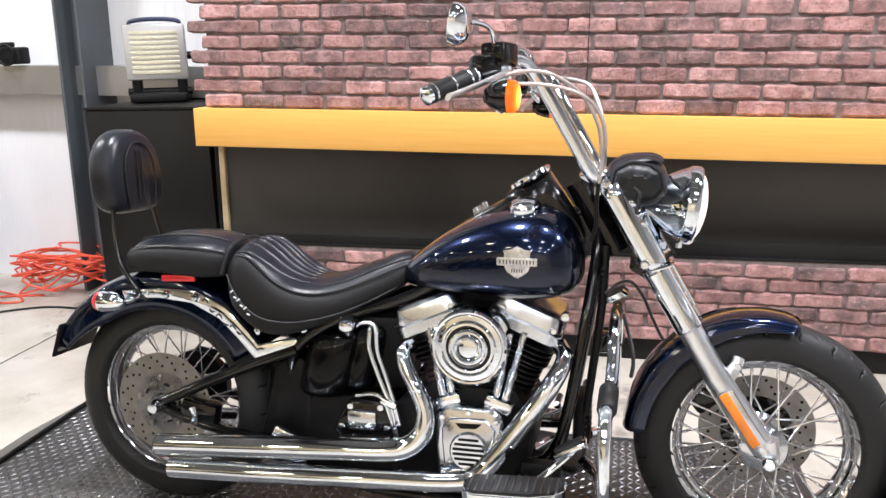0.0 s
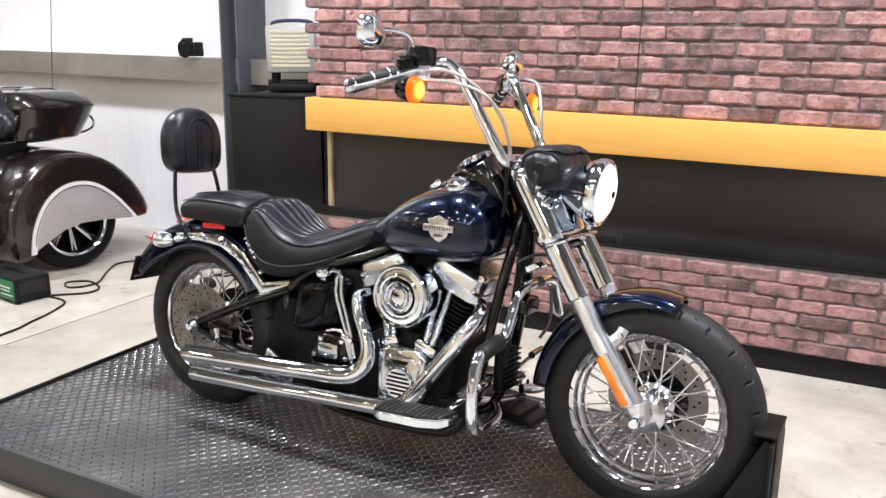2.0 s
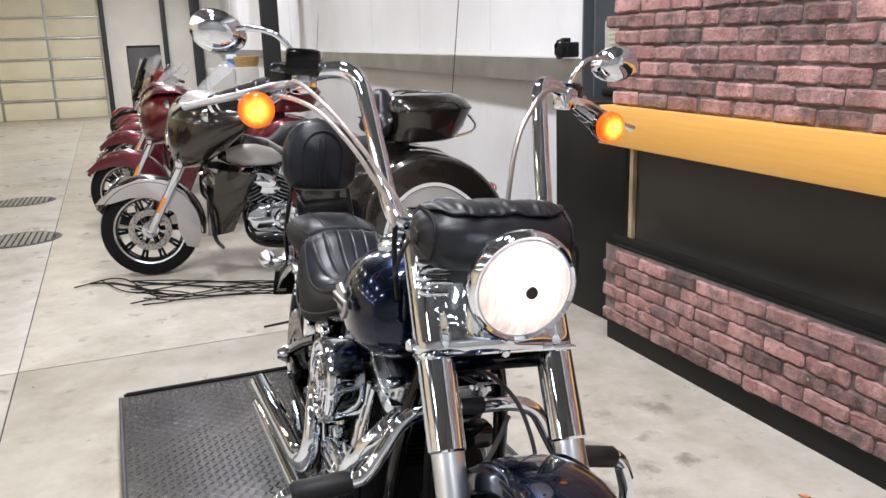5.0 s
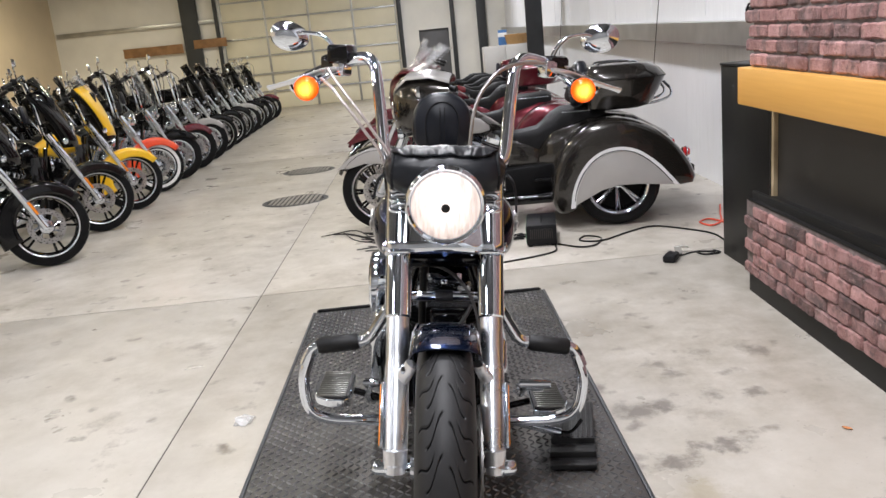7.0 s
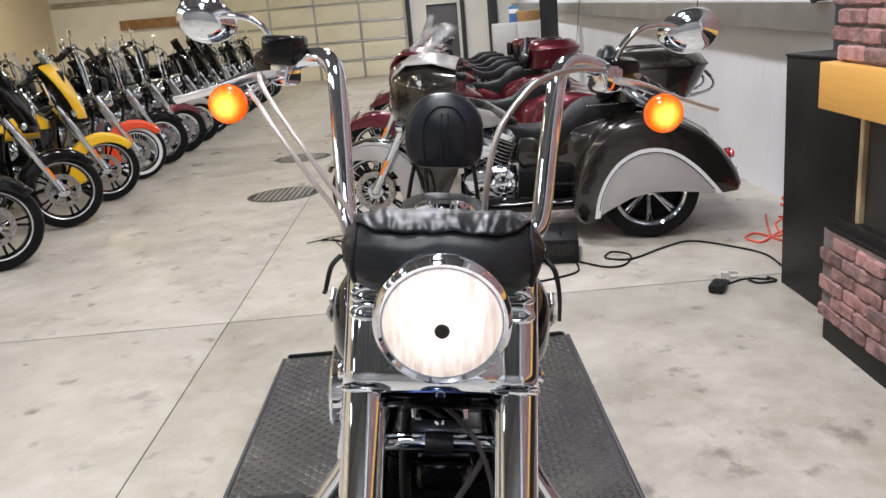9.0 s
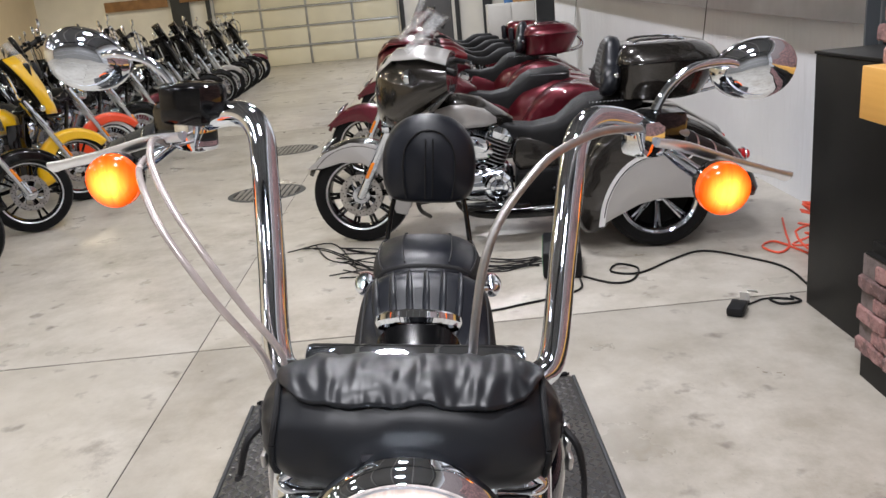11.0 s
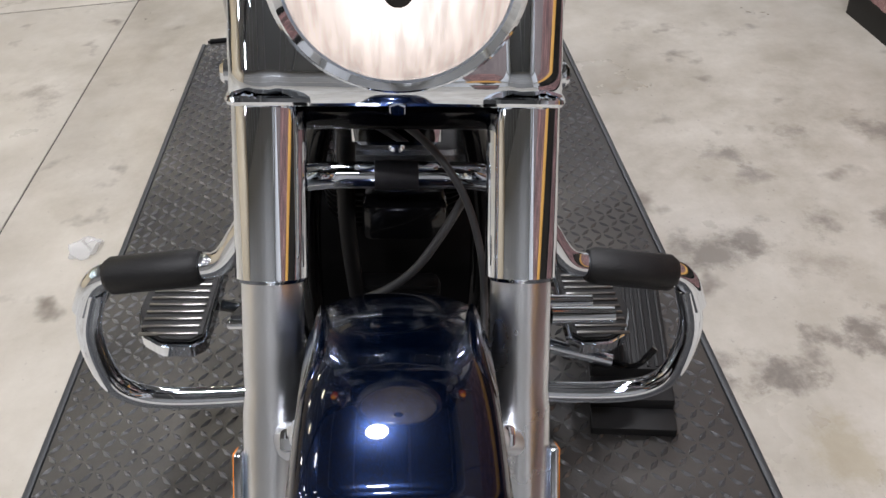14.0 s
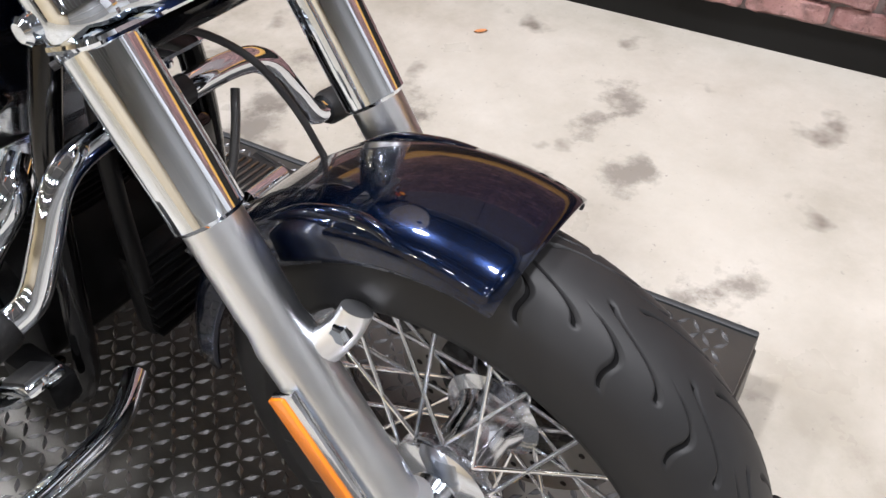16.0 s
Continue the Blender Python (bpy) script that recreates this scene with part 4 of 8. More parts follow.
for y in (-0.010, 0.010):
    tube([(back_x(0.862), y, 0.868), (back_x(0.95), y, 0.95), (back_x(1.03), y, 1.030)], 0.0022, 6, 3, bm)
part("seam", bm, LEATHER_SIDE, backrest)

# seats
def seat_body(rows, n=28):
    """Rows of x, half-width, top, edge height, bottom, dish."""
    rings = []
    for x, w, top, edge, low, dish in rows:
        ring = []
        for k in range(n):
            u = -1 + 2 * k / (n - 1)
            if abs(u) <= 0.66:
                s = u / 0.66
                z = top - dish * (1 - min(1, abs(s) / 0.8) ** 2) - (top - edge) * abs(s) ** 2.8
                y = w * 0.97 * s
            else:
                d = (abs(u) - 0.66) / 0.34
                z = edge + (low - edge) * d
                y = math.copysign(w * (0.97 + 0.05 * math.sin(math.pi * d)) * (1 - 0.08 * d), u)
            ring.append((x, y, z))
        rings.append(ring)
    return rings


rider = [(0.212, 0.09, 0.735, 0.70, 0.63, 0.0), (0.235, 0.13, 0.768, 0.725, 0.60, 0.0), (0.275, 0.150, 0.785, 0.745, 0.565, 0.0), (0.315, 0.158, 0.774, 0.722, 0.535, 0.0), (0.355, 0.163, 0.738, 0.680, 0.526, 0.0), (0.40, 0.165, 0.704, 0.653, 0.530, 0.004), (0.45, 0.162, 0.685, 0.640, 0.546, 0.006), (0.50, 0.154, 0.687, 0.638, 0.565, 0.004), (0.55, 0.142, 0.700, 0.646, 0.584, 0), (0.60, 0.124, 0.718, 0.662, 0.608, 0), (0.65, 0.104, 0.738, 0.684, 0.634, 0), (0.69, 0.086, 0.752, 0.702, 0.658, 0), (0.72, 0.070, 0.760, 0.716, 0.682, 0), (0.738, 0.052, 0.757, 0.725, 0.705, 0)]
seat = part("rider_seat", loft(seat_body(rider), closed=True), LEATHER_SIDE, bike, "black leather rider seat with fan pleats", 70)
smooth = seat.modifiers.new("soft", "SUBSURF")
smooth.levels = smooth.render_levels = 1
pillion = [(-0.145, 0.08, 0.742, 0.725, 0.69, 0.0), (-0.130, 0.115, 0.763, 0.74, 0.690, 0), (-0.08, 0.132, 0.781, 0.752, 0.690, 0.0), (0.0, 0.139, 0.791, 0.757, 0.688, 0.0), (0.08, 0.140, 0.794, 0.757, 0.682, 0.0), (0.15, 0.134, 0.790, 0.752, 0.676, 0.0), (0.20, 0.118, 0.779, 0.744, 0.682, 0.0), (0.228, 0.095, 0.762, 0.735, 0.695, 0)]
pillion = [(0.228 - (0.228 - x) * 0.90, w, top, edge, low, dish) for x, w, top, edge, low, dish in pillion]
pseat = part("pillion_seat", loft(seat_body(pillion), closed=True), LEATHER_SIDE, bike, "black leather pillion pad", 70)
smooth = pseat.modifiers.new("soft", "SUBSURF")
smooth.levels = smooth.render_levels = 1


def on_seat(x, frac, rows):
    xs_ = [r[0] for r in rows]
    w, top, edge, low, dish = (float(np.interp(x, xs_, [r[i] for r in rows])) for i in range(1, 6))
    s = frac
    return (x, w * 0.97 * s, top - dish * (1 - min(1, abs(s) / 0.8) ** 2) - (top - edge) * abs(s) ** 2.8)


def cushion(rows, reach, owner, label):
    """The padded top of a seat, with a rolled edge over the skirt."""
    rings = []
    for n_, (x, w, top, edge, low, dish) in enumerate(rows):
        ring, last = [], n_ in (0, len(rows) - 1)
        for k in range(19):
            f = -1 + 2 * k / 18
            p = on_seat(x, f * reach, rows)
            ring.append((x, p[1] * 1.015, p[2] + (0.0065 if not last else -0.002) * (1 - 0.55 * abs(f) ** 6)))
        for k in range(18, -1, -1):
            f = -1 + 2 * k / 18
            p = on_seat(x, f * reach * 0.97, rows)
            ring.append((x, p[1], p[2] - 0.016))
        rings.append(ring)
    ob = part("cushion", loft(rings), LEATHER, owner, label, 70)
    soft_ = ob.modifiers.new("soft", "SUBSURF")
    soft_.levels = soft_.render_levels = 1
    return ob


def seam_line(rows, frac, x0, x1, lift=0.0075):
    return [Vector(on_seat(float(x), frac, rows)) + Vector((0, math.copysign(0.0015, frac), lift * (1 - 0.5 * abs(frac) ** 6))) for x in np.linspace(x0, x1, 9)]


pad = cushion(rider[1:], 0.90, seat, "smooth black leather seat cushion")
bm = bmesh.new()
for k in range(-3, 4):
    f = k / 3.6
    tube([Vector(on_seat(x, f * (0.62 + 0.38 * (0.50 - x) / 0.24), rider)) + Vector((0, 0, 0.005)) for x in (0.265, 0.30, 0.34, 0.38, 0.42, 0.46, 0.50)], [0.002, 0.008, 0.0105, 0.011, 0.010, 0.007, 0.002], 10, 3, bm, 0.6)
tagged(part("pleat", bm, LEATHER, pad), kind="stuff")
bm = bmesh.new()
for f in (-0.70, 0.70):
    tube(seam_line(rider, f, 0.50, 0.73), 0.0016, 6, 3, bm)
for k in range(3):
    x = 0.56 + 0.05 * k
    tube([Vector(on_seat(x + 0.03 * abs(f), f * 0.68, rider)) + Vector((0, 0, 0.0068)) for f in (-1, -0.5, 0, 0.5, 1)], 0.0014, 6, 3, bm)
tagged(part("seat_seam", bm, PIPING, pad), kind="stuff")
for s in SIDES:
    part("edge_seam", tube(seam_line(rider, s * 0.88, 0.255, 0.735, 0.0085), 0.0022, 6, 4), PIPING, pad, "pale edge stitching")
    line = [(0.232, 0.700), (0.252, 0.668), (0.29, 0.625), (0.342, 0.594), (0.40, 0.585), (0.46, 0.588), (0.547, 0.607), (0.631, 0.640), (0.70, 0.676)]
    xs_ = [r[0] for r in rider]
    part("skirt_seam", tube([(x, s * (float(np.interp(x, xs_, [r[1] for r in rider])) * 1.005), z) for x, z in line], 0.0022, 6, 4), PIPING, seat, "pale skirt stitching")
    part("seat_stud", revolve([(0, 0.006), (0.007, 0.005), (0.009, 0)], (0.338, s * 0.160, 0.555), (0, s, 0), 14), CHROME, seat, "chrome snap stud")
ppad = cushion(pillion[1:], 0.93, pseat, "smooth black leather pillion cushion")
bm = bmesh.new()
for f in (-0.9, 0.9):
    tube(seam_line(pillion, f, -0.075, 0.215), 0.0018, 6, 3, bm)
for f in (-0.45, 0.45):
    tube(seam_line(pillion, f, -0.065, 0.20, 0.007), 0.0022, 6, 3, bm)
tagged(part("seat_seam", bm, PIPING, ppad), kind="stuff")
part("seat_strap", tube([(0.222, -0.135, 0.70), (0.232, -0.10, 0.768), (0.236, 0, 0.786), (0.232, 0.10, 0.768), (0.222, 0.135, 0.70)], 0.006, 8, 4, None, 0.4), LEATHER_SIDE, seat)
# a maker's word in white script on the seat skirt, drawn as short strokes
for k in range(6):
    p = Vector((0.254 + 0.0105 * k, -0.1500 - 0.0022 * k, 0.655 - 0.0105 * k))
    part("script_stroke", tube([p, p + Vector((0.008, -0.0005, 0.006 - 0.010 * (k % 2)))], 0.0022, 6, 1), WHITE_PRINT, seat)

# fuel tank: two lobes lofted along the spine
def tank_ring(x, top, low, half, n=36):
    ring = []
    for k in range(n):
        a = 2 * math.pi * k / n
        c, s = math.cos(a), math.sin(a)
        y = half * math.copysign(abs(c) ** 0.72, c)
        mid = low + (top - low) * 0.46
        z = mid + (top - mid) * abs(s) ** 0.85 if s > 0 else mid - (mid - low) * abs(s) ** 0.55
        ring.append((x, y, z))
    return ring


TANK = [(0.690, 0.708, 0.690, 0.022), (0.708, 0.732, 0.681, 0.055), (0.745, 0.766, 0.675, 0.095), (0.815, 0.820, 0.669, 0.137), (0.896, 0.864, 0.665, 0.169), (0.985, 0.895, 0.662, 0.193), (1.050, 0.905, 0.661, 0.204), (1.100, 0.902, 0.664, 0.204), (1.145, 0.880, 0.672, 0.190), (1.172, 0.842, 0.690, 0.164), (1.186, 0.800, 0.712, 0.124), (1.190, 0.768, 0.735, 0.077)]
tank = part("fuel_tank", loft([tank_ring(*r) for r in TANK]), NAVY, bike, "glossy deep blue metallic fuel tank with chrome badge", 80)
smooth = tank.modifiers.new("soft", "SUBSURF")
smooth.levels = smooth.render_levels = 2
for s in SIDES:
    turn = Matrix.Rotation(radians(6), 3, "X") if s < 0 else Matrix.Rotation(radians(-6), 3, "X")
    c = Vector((1.040, s * 0.2055, 0.776))
    shield = [(-0.031, 0.022), (-0.034, 0.028), (-0.016, 0.031), (0, 0.040), (0.016, 0.031), (0.034, 0.028), (0.031, 0.022), (0.031, -0.008), (0.026, -0.022), (0.014, -0.031), (0, -0.040), (-0.014, -0.031), (-0.026, -0.022), (-0.031, -0.008)]
    own = plate(shield, -0.004, 0.004, 0.0015)
    bmesh.ops.transform(own, matrix=Matrix.Translation(c) @ turn.to_4x4(), verts=own.verts)
    badge = part("tank_badge", own, BADGE, tank, "pewter shield badge with a bar across")
    part("badge_bar", box(c + Vector((0, s * 0.004, 0.002)), (0.098, 0.008, 0.020), 0.003, turn), BADGE, badge)
    bm = bmesh.new()
    for k in range(11):
        box(c + Vector((-0.040 + 0.008 * k, s * 0.0085, 0.002)), (0.0028, 0.002, 0.009), 0, turn, bm)
    for dz, n_, w in ((0.022, 5, 0.007), (-0.020, 5, 0.006)):
        for k in range(n_):
            box(c + Vector(((k - (n_ - 1) / 2) * w, s * 0.0052, dz)), (0.0022, 0.002, 0.008), 0, turn, bm)
    tagged(part("badge_relief", bm, BADGE_DARK, badge), kind="stuff")
    part("fuel_cap", revolve([(0, 0.022), (0.022, 0.021), (0.030, 0.016), (0.032, 0.008), (0.036, 0.004), (0.037, -0.01)], (1.040, s * 0.098, 0.897), (-0.06, s * 0.28, 1), 28), CHROME, tank, "chrome fuel cap")

# dash console on the tank
rings = []
for x, top, half, low in ((0.75, 0.772, 0.018, 0.745), (0.85, 0.838, 0.036, 0.80), (0.90, 0.870, 0.046, 0.84), (0.978, 0.914, 0.055, 0.86), (0.99, 0.934, 0.057, 0.86), (1.04, 0.960, 0.060, 0.86), (1.092, 0.984, 0.058, 0.86), (1.13, 0.932, 0.050, 0.84), (1.165, 0.88, 0.045, 0.81), (1.185, 0.835, 0.04, 0.79)):
    rings.append(oval((x, 0, (top + low) / 2), (0, half, 0), (0, 0, (top - low) / 2), 20, 3.0))
console = part("dash_console", loft(rings), BLACK_GLOSS, bike, "black dash console with chrome-ringed gauge", 60)
gauge_axis = Vector((-0.52, 0, 0.86))
part("gauge", revolve([(0.055, -0.010), (0.059, -0.004), (0.058, 0.004), (0.054, 0.007), (0.050, 0.006), (0.050, 0.003)], (1.041, 0, 0.967), gauge_axis, 32), CHROME, console, "chrome gauge ring")
part("gauge_face", revolve([(0.050, 0.0035), (0, 0.0035)], (1.041, 0, 0.967), gauge_axis, 32), GAUGE, console, "dark speedometer face")
for x, r in ((0.905, 0.014), (0.93, 0.009)):
    part("switch_knob", revolve([(0, 0.018), (r * 0.8, 0.018), (r, 0.012), (r, -0.01)], (x, -0.018 if r < 0.01 else 0.004, float(np.interp(x, [0.85, 0.978], [0.838, 0.914]))), (-0.45, 0, 1), 16), CHROME, console)

# frame tubes
frame_parts = [
    [(1.225, 0, 0.87), (1.215, -0.06, 0.74), (1.19, -0.105, 0.56), (1.155, -0.118, 0.36), (1.11, -0.12, 0.20), (1.02, -0.12, 0.135), (0.7, -0.12, 0.125), (0.45, -0.12, 0.17)],
    [(1.20, 0, 0.90), (1.0, -0.03, 0.80), (0.75, -0.08, 0.66), (0.55, -0.11, 0.59), (0.43, -0.112, 0.505), (0.40, -0.085, 0.40), (0.43, -0.085, 0.2)],
]
for line in frame_parts:
    for s in SIDES:
        part("frame_tube", tube([(x, y * -s, z) for x, y, z in line], 0.016, 12, 5), BLACK_GLOSS, bike, "black frame tube")
part("steering_head", tube([(1.165, 0, 0.96), (1.265, 0, 0.78)], 0.036, 16, 1), BLACK_GLOSS, bike, "black steering head")
for s in SIDES:
    part("swingarm", tube([(0.43, s * 0.115, 0.50), (0.25, s * 0.118, 0.43), (0.02, s * 0.118, 0.325)], [0.018, 0.017, 0.015], 12, 3), BLACK_GLOSS, bike, "black swingarm tube")
    part("swingarm", tube([(0.43, s * 0.115, 0.23), (0.2, s * 0.116, 0.25), (0.02, s * 0.118, 0.30)], 0.015, 12, 3), BLACK_GLOSS, bike, "black swingarm tube")
    cap = part("axle_cover", revolve([(0, 0.040), (0.014, 0.038), (0.020, 0.024), (0.027, 0.012), (0.028, -0.02)], (0.0, s * 0.118, 0.310), (0, s, 0), 20), CHROME, bike, "chrome axle nut cover")
part("belt_guard", plate([(0.36, 0.50), (0.47, 0.46), (0.46, 0.25), (0.40, 0.22), (0.30, 0.24), (0.335, 0.36)], -0.105, 0.105, 0.02), BLACK_CAST, bike, "black inner fender panel")

# oil tank, right side
oil = part("oil_tank", loft([oval((0.520 + 0.25 * (z - 0.46), 0, z), (0.105 * k, 0, 0), (0, 0.150 * k, 0), 40, 2.15) for z, k in ((0.372, 0.78), (0.378, 0.90), (0.394, 0.98), (0.46, 1.0), (0.50, 1.0), (0.530, 0.97), (0.546, 0.90), (0.552, 0.78))]), TANK_BLACK, bike, "black horseshoe oil tank", 60)
part("side_cover", loft([oval((0.615 + 0.25 * (z - 0.48), 0, z), (0.062 * k, 0, 0), (0, 0.146 * k, 0), 40, 2.1) for z, k in ((0.400, 0.75), (0.406, 0.90), (0.422, 0.98), (0.48, 1.0), (0.535, 0.98), (0.560, 0.92), (0.572, 0.78))]), TANK_BLACK, oil, "rounded black side cover", 60)
part("oil_cap", revolve([(0, 0.026), (0.018, 0.025), (0.024, 0.018), (0.026, 0.004), (0.020, 0.0), (0.016, -0.02)], (0.580, -0.128, 0.574), (0, -0.45, 1), 12), CHROME, oil, "chrome oil filler cap")
part("oil_line", tube([(0.612, -0.135, 0.580), (0.630, -0.15, 0.592), (0.652, -0.155, 0.594), (0.668, -0.156, 0.580), (0.672, -0.156, 0.520), (0.694, -0.156, 0.455), (0.715, -0.156, 0.385), (0.730, -0.156, 0.325)], 0.0062, 10, 5), CHROME, bike, "chrome oil line")
part("oil_line", tube([(0.645, -0.135, 0.585), (0.650, -0.152, 0.575), (0.649, -0.156, 0.530), (0.668, -0.157, 0.470), (0.690, -0.157, 0.415), (0.709, -0.157, 0.370), (0.722, -0.157, 0.298)], 0.0062, 10, 5), CHROME, bike, "chrome oil line")
part("line_clamp", box((0.702, -0.158, 0.385), (0.045, 0.022, 0.020), 0.005, Matrix.Rotation(radians(20), 3, "Y")), CHROME, bike, "chrome line clamp")
part("oil_line", tube([(0.606, -0.14, 0.391), (0.655, -0.152, 0.404), (0.686, -0.155, 0.392), (0.705, -0.155, 0.340), (0.722, -0.155, 0.288)], 0.0065, 10, 5), CHROME, bike, "chrome oil line")

# engine: crankcase, cam cover, two finned cylinders, rocker boxes
part("crankcase", plate([(0.70, 0.37), (0.82, 0.44), (1.03, 0.44), (1.08, 0.36), (1.06, 0.22), (0.98, 0.16), (0.80, 0.155), (0.70, 0.20)], -0.135, 0.135, 0.02), BLACK_CAST, bike, "black crankcase")
cam_outline = [(0.832, 0.372), (0.86, 0.400), (0.97, 0.402), (1.008, 0.375), (1.005, 0.31), (1.012, 0.27), (0.985, 0.232), (0.94, 0.205), (0.865, 0.198), (0.838, 0.22), (0.834, 0.29)]
cam_cover = part("cam_cover", plate(cam_outline, -0.188, -0.13, 0.012, segs=3), POLISHED, bike, "polished cam cover with a slatted round lid")
for x, z in ((0.852, 0.372), (0.99, 0.368), (0.988, 0.25), (0.852, 0.225), (0.92, 0.388)):
    part("cover_bolt", revolve([(0, 0.007), (0.006, 0.006), (0.008, 0.0)], (x, -0.188, z), (0, -1, 0), 10), CHROME, cam_cover)
part("cover_step", plate([(0.850, 0.345), (0.875, 0.372), (0.962, 0.374), (0.990, 0.350), (0.982, 0.30), (0.990, 0.262), (0.958, 0.226), (0.88, 0.222), (0.856, 0.25), (0.852, 0.30)], -0.194, -0.18, 0.006, segs=3), POLISHED, cam_cover)
part("cover_window", plate([(0.886, 0.360), (0.955, 0.362), (0.940, 0.348), (0.900, 0.346)], -0.1965, -0.19, 0.002), BLACK_CAST, cam_cover)
part("timer_cover", revolve([(0.050, 0.0), (0.050, 0.014), (0.046, 0.019), (0, 0.019)], (0.923, -0.186, 0.290), (0, -1, 0), 32), POLISHED, cam_cover, "round polished lid")
for k in range(6):
    dz = -0.032 + 0.0128 * k
    w = 2 * math.sqrt(max(0.0, 0.041**2 - dz**2))
    part("lid_slat", box((0.923, -0.2055, 0.290 + dz), (w, 0.003, 0.0066), 0.001), BLACK_CAST, cam_cover, "black recessed slat")
ENGINE_X, ENGINE_Z = 0.925, 0.30


def cylinder(lean, label):
    """One finned cylinder with its rocker box, leaning ahead by the angle."""
    up = Vector((math.sin(radians(lean)), 0, math.cos(radians(lean))))
    base = Vector((ENGINE_X, 0, ENGINE_Z))
    ahead = Vector((up.z, 0, -up.x))
    jug = new("cylinder")
    jug.parent = bike
    tagged(jug, label)
    part("barrel", tube([base + up * 0.10, base + up * 0.30], 0.060, 20, 1), FIN, jug)
    for k in range(12):
        h = 0.125 + 0.0142 * k
        half = 0.086 if k < 8 else 0.094
        rings = [oval(base + up * (h + d), ahead * (half + e), (0, 0.105 + e + (0.012 if k >= 8 else 0), 0), 24, 4.5) for d, e in ((-0.0028, -0.002), (-0.0022, 0), (0.0022, 0), (0.0028, -0.002))]
        part("fin", loft(rings), FIN, jug)
    rings = []
    for d, a, b in ((0.300, 0.094, 0.118), (0.304, 0.100, 0.124), (0.330, 0.100, 0.124), (0.336, 0.096, 0.120), (0.341, 0.096, 0.120), (0.372, 0.088, 0.112), (0.380, 0.078, 0.10)):
        rings.append(oval(base + up * d - ahead * 0.004, ahead * a, (0, b, 0), 32, 6.0))
    cover = part("rocker_box", loft(rings), ROCKER, jug, "polished rocker box", 30)
    for s in SIDES:
        for e in (-0.07, 0.07):
            p = base + up * 0.345 + ahead * e + Vector((0, s * 0.122, 0))
            part("rocker_bolt", revolve([(0, 0.006), (0.007, 0.005), (0.008, 0)], p, (0, s, 0), 10), CHROME, cover)
        p = base + up * 0.353 + ahead * -0.01
    box_line = part("rocker_split", box(base + up * 0.338 - ahead * 0.004, (0.188, 0.236, 0.003), 0, Matrix.Rotation(radians(lean), 3, "Y")), BLACK_CAST, cover)
    return jug, base, up, ahead


for lean in (-22.5, 22.5):
    jug, base, up, ahead = cylinder(lean, "black finned cylinder with polished rocker box")
    f = 1 if lean > 0 else -1
    for e in (0.0, 0.034):
        p = Vector((ENGINE_X + f * (0.052 + e * 0.7), -0.150, 0.395))
        q = base + up * 0.305 + Vector((f * (-0.028 + e), -0.128, 0))
        part("pushrod_tube", tube([p, p.lerp(q, 0.5), p.lerp(q, 0.52), q], [0.0115, 0.0115, 0.0085, 0.0085], 12, 1), CHROME, jug, "chrome pushrod tube")
    part("lifter_block", box((ENGINE_X + f * 0.066, -0.148, 0.405), (0.075, 0.05, 0.035), 0.01, Matrix.Rotation(radians(lean), 3, "Y")), CHROME, bike, "chrome lifter block")

# two black blocks added to fill see-through gaps round the engine with dark
part("gap_filler", box((0.655, 0, 0.50), (0.14, 0.19, 0.20), 0.02), BLACK_CAST, bike, "black filler block behind the rear cylinder")
part("coil_cover", box((0.90, 0, 0.655), (0.30, 0.09, 0.06), 0.015), BLACK_CAST, bike, "black filler block under the tank")
part("drive_pulley", revolve([(0.03, -0.012), (0.098, -0.012), (0.104, -0.014), (0.104, 0.014), (0.098, 0.012), (0.03, 0.012)], (0, 0.098, AXLE_Z), (0, 1, 0), 48), BLACK_CAST, bike, "black belt pulley")
part("drive_belt", tube([(0.0, 0.098, 0.417), (0.30, 0.098, 0.375), (0.50, 0.098, 0.345)], 0.012, 8, 1, None, 0.35), RUBBER, bike, "black drive belt")
part("drive_belt", tube([(0.0, 0.098, 0.203), (0.30, 0.098, 0.225), (0.50, 0.098, 0.245)], 0.012, 8, 1, None, 0.35), RUBBER, bike, "black drive belt")

# round air cleaner
rings_air = [(0.0945, 0.0), (0.0965, 0.015), (0.0945, 0.023), (0.0895, 0.0275), (0.0850, 0.0270), (0.0815, 0.0240), (0.0760, 0.0245), (0.0650, 0.0280), (0.0565, 0.0285), (0.0535, 0.0225), (0.0470, 0.0225), (0.0445, 0.0290), (0.0370, 0.0295), (0.0340, 0.0262), (0.0250, 0.0268), (0.0220, 0.0315), (0.0120, 0.0335), (0, 0.0338)]
air = part("air_cleaner", revolve([(0.090, -0.055)] + rings_air, (0.925, -0.195, 0.562), (0, -1, 0), 64), CHROME, bike, "round stepped chrome air cleaner cover", 30)
for ring in (0.030, 0.045, 0.066):
    tall = max(h for r, h in rings_air if abs(r - ring) < 0.018)
    part("cover_ring", revolve([(ring - 0.004, tall - 0.002), (ring - 0.003, tall + 0.002), (ring, tall + 0.0035), (ring + 0.003, tall + 0.002), (ring + 0.004, tall - 0.002)], (0.925, -0.195, 0.562), (0, -1, 0), 48), CHROME, air, "raised chrome ring")
part("cover_groove", revolve([(0.0465, 0.0232), (0.0540, 0.0232)], (0.925, -0.195, 0.562), (0, -1, 0), 56), BLACK_GLOSS, air, "black groove")
part("air_filter", revolve([(0.0, -0.052), (0.088, -0.052), (0.092, -0.002), (0.0, -0.002)], (0.925, -0.193, 0.562), (0, -1, 0), 48), BLACK_CAST, air)
